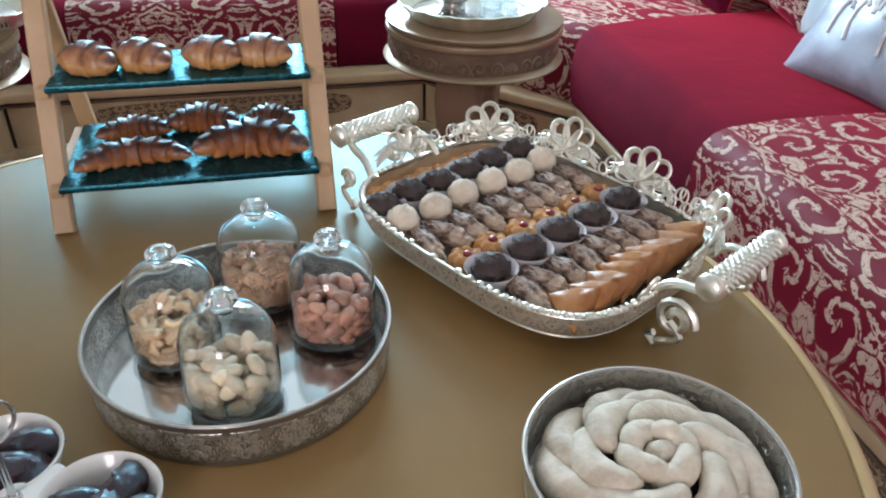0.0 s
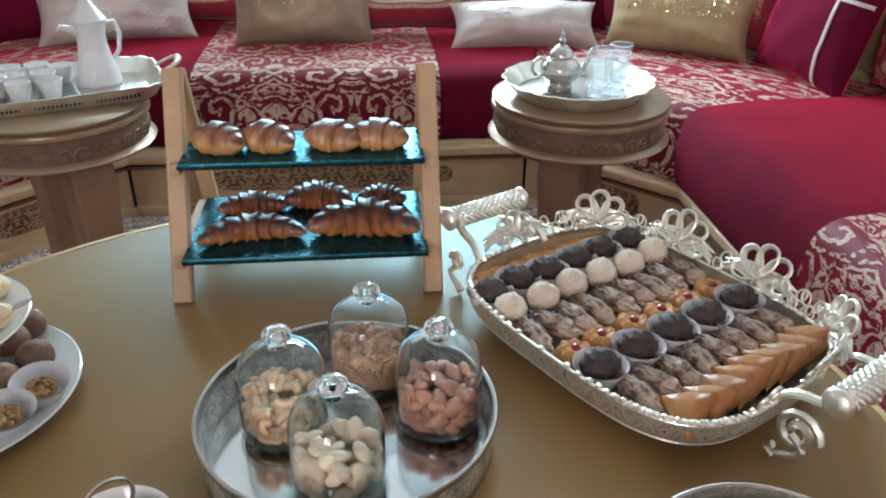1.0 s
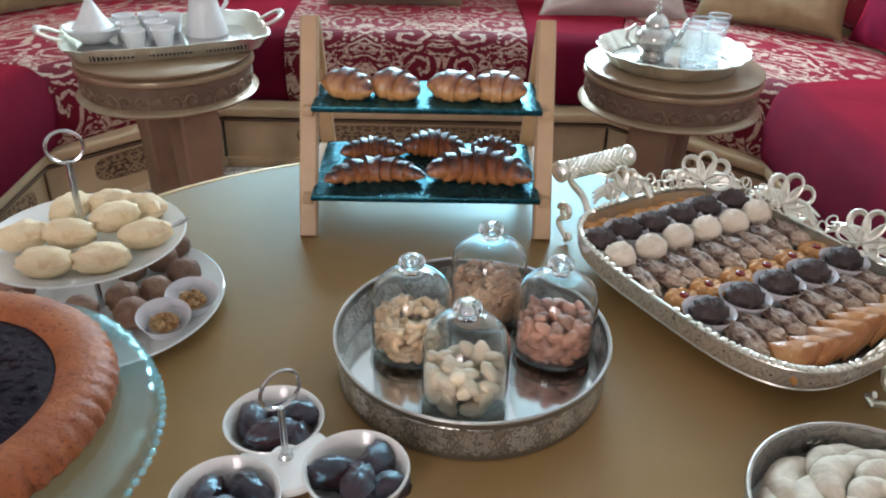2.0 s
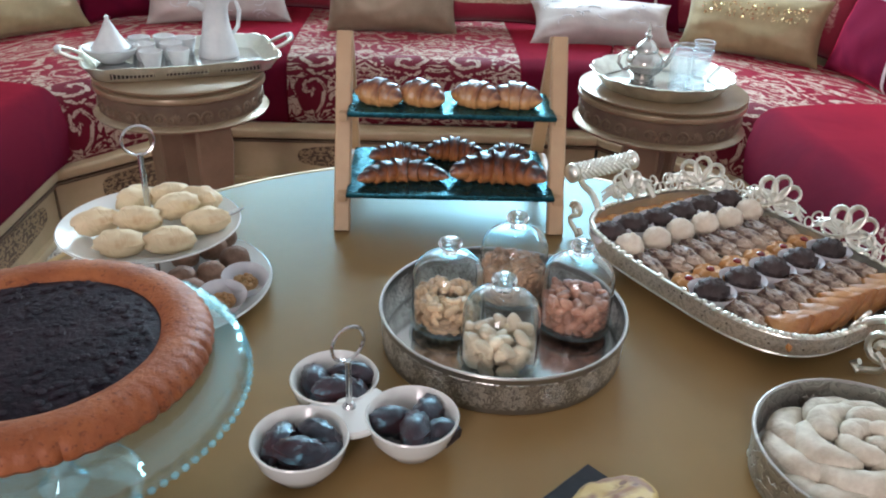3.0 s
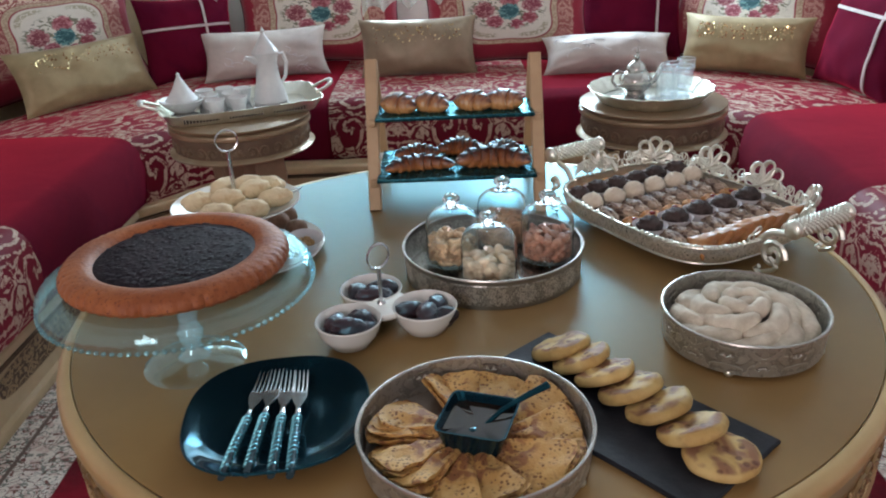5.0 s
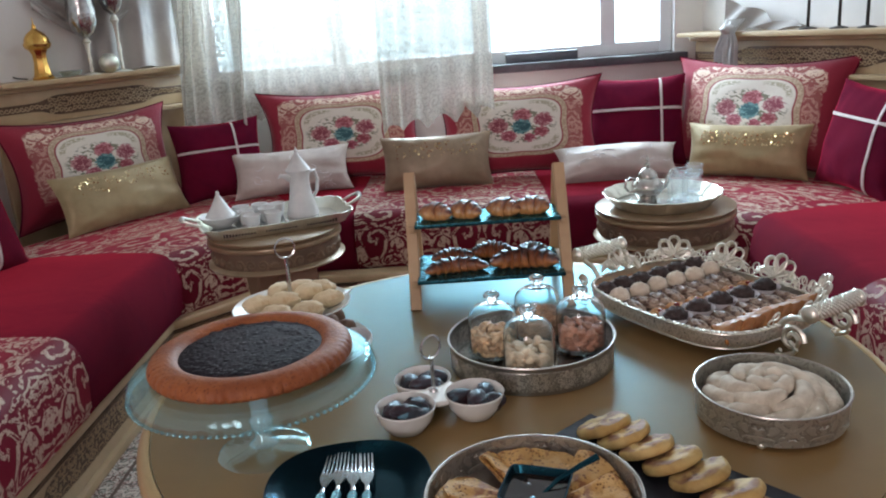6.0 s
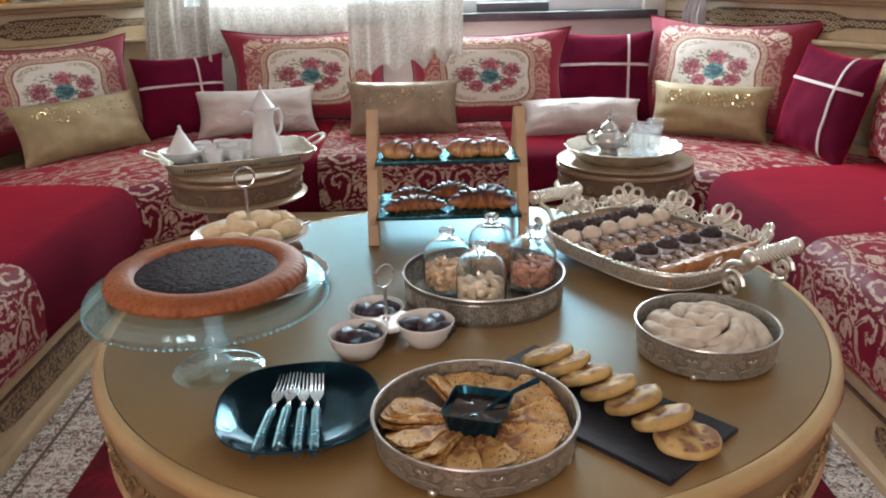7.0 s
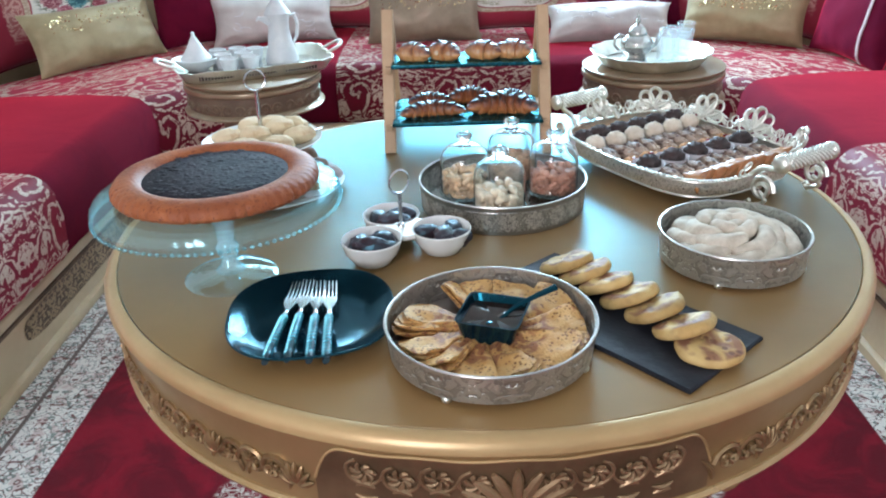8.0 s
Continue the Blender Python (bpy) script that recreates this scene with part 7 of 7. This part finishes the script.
part("spout", tube([(0.042, 0, 0.032), (0.060, 0, 0.040), (0.072, 0, 0.058), (0.080, 0, 0.080), (0.088, 0, 0.088)], [0.012, 0.0095, 0.0075, 0.006, 0.005], 12), polish, tp)
part("handle", tube([(-0.040, 0, 0.068), (-0.058, 0, 0.076), (-0.074, 0, 0.066), (-0.076, 0, 0.046), (-0.062, 0, 0.030), (-0.046, 0, 0.030)], 0.0042, 10), polish, tp)
tea_glass_mat = thin_glass("tea_glass", 0.88, (0.97, 0.985, 0.985), (0.88, 0.94, 0.95), 0.05, 0.75)
rim_glass = thin_glass("tea_glass_rim", 0.60, (0.95, 0.98, 0.98), (0.9, 0.96, 0.97), 0.35, 0.6)
for x, y, z in ((0.612, 1.285, 0), (0.662, 1.300, 0), (0.690, 1.352, 0), (0.640, 1.352, 0), (0.668, 1.405, 0), (0.690, 1.352, 0.022)):
    root = thing("tea_glass", "clear tea glass upright on the silver tray", "glass", pose(x, y, ZR + 0.006 + z), "tea glasses")
    part("cup", lathe([(0, 0.0015), (0.019, 0.0), (0.0215, 0.004), (0.021, 0.010), (0.0225, 0.045), (0.0270, 0.086)], 32), tea_glass_mat, root)
    part("rim", tube([(0.0270 * math.cos(2 * math.pi * q / 32), 0.0270 * math.sin(2 * math.pi * q / 32), 0.086) for q in range(32)], 0.0010, 5, closed=True), rim_glass, root)
    part("foot", lathe([(0, 0.007), (0.0200, 0.006), (0.0208, 0.003), (0.019, 0.0005), (0, 0.0005)], 24), rim_glass, root, "thick glass foot")
    for ob in root.children:
        ob.visible_shadow = False

# ---- coffee tray on the other ----
ZL = T - 0.08
LM = pose(-0.668, 1.395, ZL, 0, 0, 21)
ct = thing("coffee_tray", "oblong silver tray with handles holding a white coffee set", "tray", LM @ Matrix.Diagonal((0.955, 1.0, 1.0, 1.0)))
ro = lambda k, z, lip=0.0: [(x * k, y * k, z + lip * abs(math.sin(6 * i * 2 * math.pi / 72))) for i, (x, y) in enumerate(superoval(0.255, 0.155, 6.0, 72))]
part("floor_plate", loft([ro(0.84, 0.001), ro(0.87, 0.0012), ro(0.87, 0.004), ro(0.84, 0.0045)]), mirror, ct)
part("wall", loft([ro(0.86, 0.0), ro(0.90, 0.004), ro(0.95, 0.022), ro(1.0, 0.034, 0.003), ro(1.005, 0.036, 0.003), ro(0.985, 0.036, 0.003), ro(0.935, 0.022), ro(0.86, 0.0042)], cap=False), silver, ct)
slot_dark = surf("slot_shadow", (0.03, 0.028, 0.025), rough=0.7, scale=40)
# dark strips laid on the wall stand in for shade inside the slots
for u0 in (-0.135, 0.0, 0.135):
    band = part("pierced_band", at(block(0.105, 0.0016, 0.013, 0.0006, 1), u0, -0.1455, 0.0125, -12, 0, 0), slot_dark, ct, "dark strip painted for the shade in pierced slots")
    for q in range(11):
        part("rung", tube([(u0 - 0.048 + 0.0096 * q, -0.1480, 0.011), (u0 - 0.0465 + 0.0096 * q, -0.1500, 0.0185), (u0 - 0.048 + 0.0096 * q, -0.1515, 0.0255)], 0.0016, 5), silver, band)
for s in (-1, 1):
    h = part("handle", tube([(s * 0.245, -0.035, 0.034), (s * 0.275, -0.038, 0.046), (s * 0.298, -0.028, 0.056), (s * 0.302, 0.0, 0.058), (s * 0.298, 0.028, 0.056), (s * 0.275, 0.038, 0.046), (s * 0.245, 0.035, 0.034)], 0.0052, 9), silver, ct)
    part("grip", at(ball(0.010, 0.020, 0.010, 12, 8), s * 0.302, 0, 0.058), surf("grip_white", (0.7, 0.7, 0.68), rough=0.4), h)
coffee_white = surf("coffee_porcelain", (0.74, 0.74, 0.72), (0.66, 0.67, 0.66), rough=0.3, scale=70, bump=0.35, bscale=120)
dallah = thing("coffee_pot", "tall white relief-patterned coffee pot with a pointed lid", "coffee pot", pose(-0.590, 1.480, ZL + 0.005, 0, 0, 222))
part("body", lathe([(0, 0), (0.052, 0), (0.054, 0.006), (0.050, 0.022), (0.040, 0.060), (0.034, 0.095), (0.033, 0.118), (0.037, 0.138), (0.040, 0.150)], 36), coffee_white, dallah)
part("lid", lathe([(0.041, 0.150), (0.042, 0.154), (0.030, 0.172), (0.018, 0.190), (0.008, 0.205), (0.005, 0.213), (0.007, 0.219), (0.003, 0.226), (0, 0.234)], 28), coffee_white, dallah)
part("spout", tube([(0.033, 0, 0.128), (0.050, 0, 0.140), (0.070, 0, 0.146), (0.078, 0, 0.138)], [0.012, 0.010, 0.007, 0.004], 10, flat=0.7), coffee_white, dallah)
part("handle", tube([(-0.036, 0, 0.140), (-0.062, 0, 0.142), (-0.072, 0, 0.110), (-0.064, 0, 0.070), (-0.045, 0, 0.050)], 0.0055, 10), coffee_white, dallah)
sugar = thing("sugar_bowl", "white sugar bowl with a tall cone lid", "bowl", pose(-0.842, 1.385, ZL + 0.005))
part("bowl", lathe([(0, 0), (0.028, 0.0), (0.034, 0.004), (0.058, 0.022), (0.070, 0.038), (0.067, 0.040), (0.052, 0.026), (0, 0.020)], 44), coffee_white, sugar)
part("lid", lathe([(0.050, 0.037), (0.043, 0.044), (0.026, 0.070), (0.012, 0.096), (0.005, 0.109), (0.006, 0.115), (0, 0.121)], 36), coffee_white, sugar, "pointed cone lid")
cup = lathe([(0, 0), (0.017, 0), (0.0195, 0.003), (0.024, 0.022), (0.029, 0.044), (0.0275, 0.0445), (0.022, 0.022), (0.016, 0.006), (0, 0.005)], 30)
cup_me = mesh_of("coffee_cup", cup, coffee_white)
for x, y in ((-0.726, 1.335), (-0.664, 1.362), (-0.765, 1.405), (-0.700, 1.425), (-0.800, 1.480), (-0.740, 1.500), (-0.680, 1.490)):
    tagged(part("coffee_cup", cup_me, None, None, "", pose(x, y, ZL + 0.005)), "small white handleless coffee cup on the tray", "cup", "coffee cups")

# ---- on the wall shelves ----
def on_shelf(run, s, top, out=0.09):
    a, b = Vector(run[0]), Vector(run[1])
    d = (b - a).normalized()
    p = a + d * s + Vector((d.y, -d.x)) * out
    return pose(p.x, p.y, top)


SL, SR = T + 0.40, T + 0.375
brass = surf("polished_brass", (0.85, 0.52, 0.16), (0.72, 0.40, 0.10), rough=0.18, metal=1.0, scale=40, bump=0.1)
burner = thing("incense_burner", "polished brass incense burner on the wall shelf", "incense burner", on_shelf(DIAG_L, 0.215, SL))
part("base", lathe([(0, 0), (0.044, 0), (0.046, 0.008), (0.039, 0.014), (0.034, 0.030), (0.028, 0.070), (0.029, 0.105), (0.038, 0.122)], 8), brass, burner)
part("bowl", lathe([(0.038, 0.122), (0.050, 0.130), (0.056, 0.146), (0.050, 0.156)], 24), brass, burner)
part("lid", lathe([(0.050, 0.156), (0.048, 0.170), (0.036, 0.188), (0.018, 0.202), (0.008, 0.210), (0.009, 0.220), (0.003, 0.230), (0.001, 0.255), (0, 0.256)], 24), brass, burner)
part("cord", tube([(-0.06, -0.02, 0.006), (-0.10, -0.03, 0.012), (-0.13, -0.01, 0.02), (-0.15, 0.03, 0.006)], 0.003, 6), surf("black_cord", (0.02, 0.02, 0.02), rough=0.5), burner)
smoky = thin_glass("goblet_glass", 0.55, (0.80, 0.80, 0.80))
mercury = surf("mercury_glass", (0.60, 0.60, 0.59), (0.40, 0.40, 0.40), rough=0.13, metal=0.95, scale=70, bump=0.7, bscale=55)
for s, h, r in ((0.425, 0.155, 0.062), (0.575, 0.25, 0.055)):
    g = thing("tall_goblet", "tall silvered glass goblet on the wall shelf", "goblet", on_shelf(DIAG_L, s, SL, 0.108), "shelf goblets")
    part("foot", lathe([(0, 0.010), (0.012, 0.010), (0.040, 0.003), (0.042, 0), (0, 0)], 32), silver, g)
    part("stem", lathe([(0.008, 0.008), (0.007, h * 0.3), (0.010, h * 0.4), (0.006, h * 0.55), (0.012, h * 0.85), (0.020, h * 0.9), (0.010, h)], 16), silver, g)
    part("cup", lathe([(0.010, h), (r * 0.7, h + 0.025), (r, h + 0.07), (r * 0.98, h + 0.13), (r * 0.90, h + 0.18), (r * 0.87, h + 0.18), (r * 0.94, h + 0.13), (r * 0.95, h + 0.07), (0, h + 0.02)], 32), mercury, g)
solid("glass_ball", ball(0.043, 0.043, 0.043, 24, 16, 0.04, 6.0, 1.0), silver, "crumpled silver ball ornament on the wall shelf", "ornament", on_shelf(DIAG_L, 0.505, SL + 0.043, 0.12))
solid("glass_dish", lathe([(0, 0.004), (0.03, 0.004), (0.045, 0.014), (0.050, 0.026), (0.047, 0.026), (0.03, 0.008), (0, 0.008)], 32), smoky, "small cut glass dish on the wall shelf", "dish", on_shelf(DIAG_L, 0.325, SL, 0.11))


def swag(run, s0, s1, top, label, seed, hang=0.25, out=0.03):
    """Grey satin drape gathered over the shelf's end."""
    a, b = Vector(run[0]), Vector(run[1])
    d = (b - a).normalized()
    nrm = Vector((d.y, -d.x))

    def fn(u, v):
        s = s0 + (s1 - s0) * u
        z = top + 0.004 + (1 - v) ** 1.2 * hang * (0.55 + 0.45 * math.sin(2.2 * u + seed)) + 0.01 * math.sin(14 * u + 5 * v + seed)
        p = a + d * s + nrm * (out + 0.06 * v + 0.018 * math.sin(19 * u + 3 * v + seed))
        return (p.x, p.y, z)
    return solid("satin_drape", sheet(fn, 60, 14), drape_grey, label, "drape", crease=180)


def tie_back(u, v):
    """A curtain drawn aside over the shelf: pleats that sag in a bow from the wall to the window."""
    a, b = Vector(DIAG_L[0]), Vector(DIAG_L[1])
    d = (b - a).normalized()
    low = 0.145 + 0.34 * abs(u - 0.38) ** 1.7 * 2.2
    fold = math.sin(26 * v + 5 * u) + 0.6 * math.sin(47 * v + 9 * u + 1.0)
    p = a + d * (0.25 + 0.70 * u) + Vector((d.y, -d.x)) * (0.028 + 0.009 * fold)
    return (p.x, p.y, SL + low + 0.42 * v * (1 - 0.35 * u) + 0.006 * math.sin(9 * u))


solid("tie_back_drape", sheet(tie_back, 30, 60), drape_grey, "grey satin curtain drawn aside in sagging pleats", "drape", crease=180)
swag(DIAG_L, 0.45, 0.93, SL, "grey satin curtain drape behind the shelf ornaments", 1.0, 0.9, 0.005)
silver_cloth = surf("silver_cloth", (0.52, 0.51, 0.50), (0.38, 0.37, 0.36), rough=0.3, metal=0.4, scale=18, bump=0.15)
swag(DIAG_R, 0.20, 0.64, SR, "grey satin curtain drape heaped on the shelf", 2.4, 0.16, 0.05)


def tail(u, v):
    """Cloth gathered in a knot over the shelf's edge, its end spreading in pleats."""
    a, b = Vector(DIAG_R[0]), Vector(DIAG_R[1])
    d = (b - a).normalized()
    wide = 0.125 * (0.42 + 0.58 * min(1.0, abs(v - 0.22) / 0.35) ** 0.7)
    p = a + d * (0.335 + wide * (u - 0.5) + 0.008 * math.sin(6 * v)) + Vector((d.y, -d.x)) * (0.190 - 0.05 * max(0.0, 0.25 - v) * 4 + 0.010 * math.sin(27 * u + 2 * v) + 0.004 * math.sin(61 * u))
    return (p.x, p.y, SR + 0.055 - 0.215 * v - 0.012 * math.sin(9 * u) * v)


knot = on_shelf(DIAG_R, 0.335, SR + 0.012, 0.196)
solid("satin_tail", join(sheet(tail, 60, 16), xf(ball(0.030, 0.024, 0.022, 18, 12, 0.35, 5.0, 3.0), knot)), silver_cloth, "silver satin cloth knotted and hanging over the shelf", "drape", crease=180)
iron = surf("dark_iron", (0.045, 0.04, 0.036), (0.03, 0.027, 0.024), rough=0.4, metal=0.7, scale=60)
for s in (0.671, 0.816, 0.938):
    c = thing("candlestick", "slim dark metal candlestick on the wall shelf", "candlestick", on_shelf(DIAG_R, s, SR), "candlesticks")
    part("foot", lathe([(0, 0.010), (0.010, 0.010), (0.034, 0.004), (0.036, 0), (0, 0)], 28), iron, c)
    part("stem", lathe([(0.007, 0.008), (0.006, 0.12), (0.010, 0.13), (0.006, 0.14), (0.006, 0.26), (0.018, 0.275), (0.018, 0.285), (0, 0.285)], 16), iron, c)
solid("window_box", at(block(0.36, 0.05, 0.045, 0.006), 0.40, WALL_Y + 0.02, SILL), surf("grey_plastic", (0.10, 0.11, 0.13), rough=0.4), "dark grey box lying on the window sill", "box")
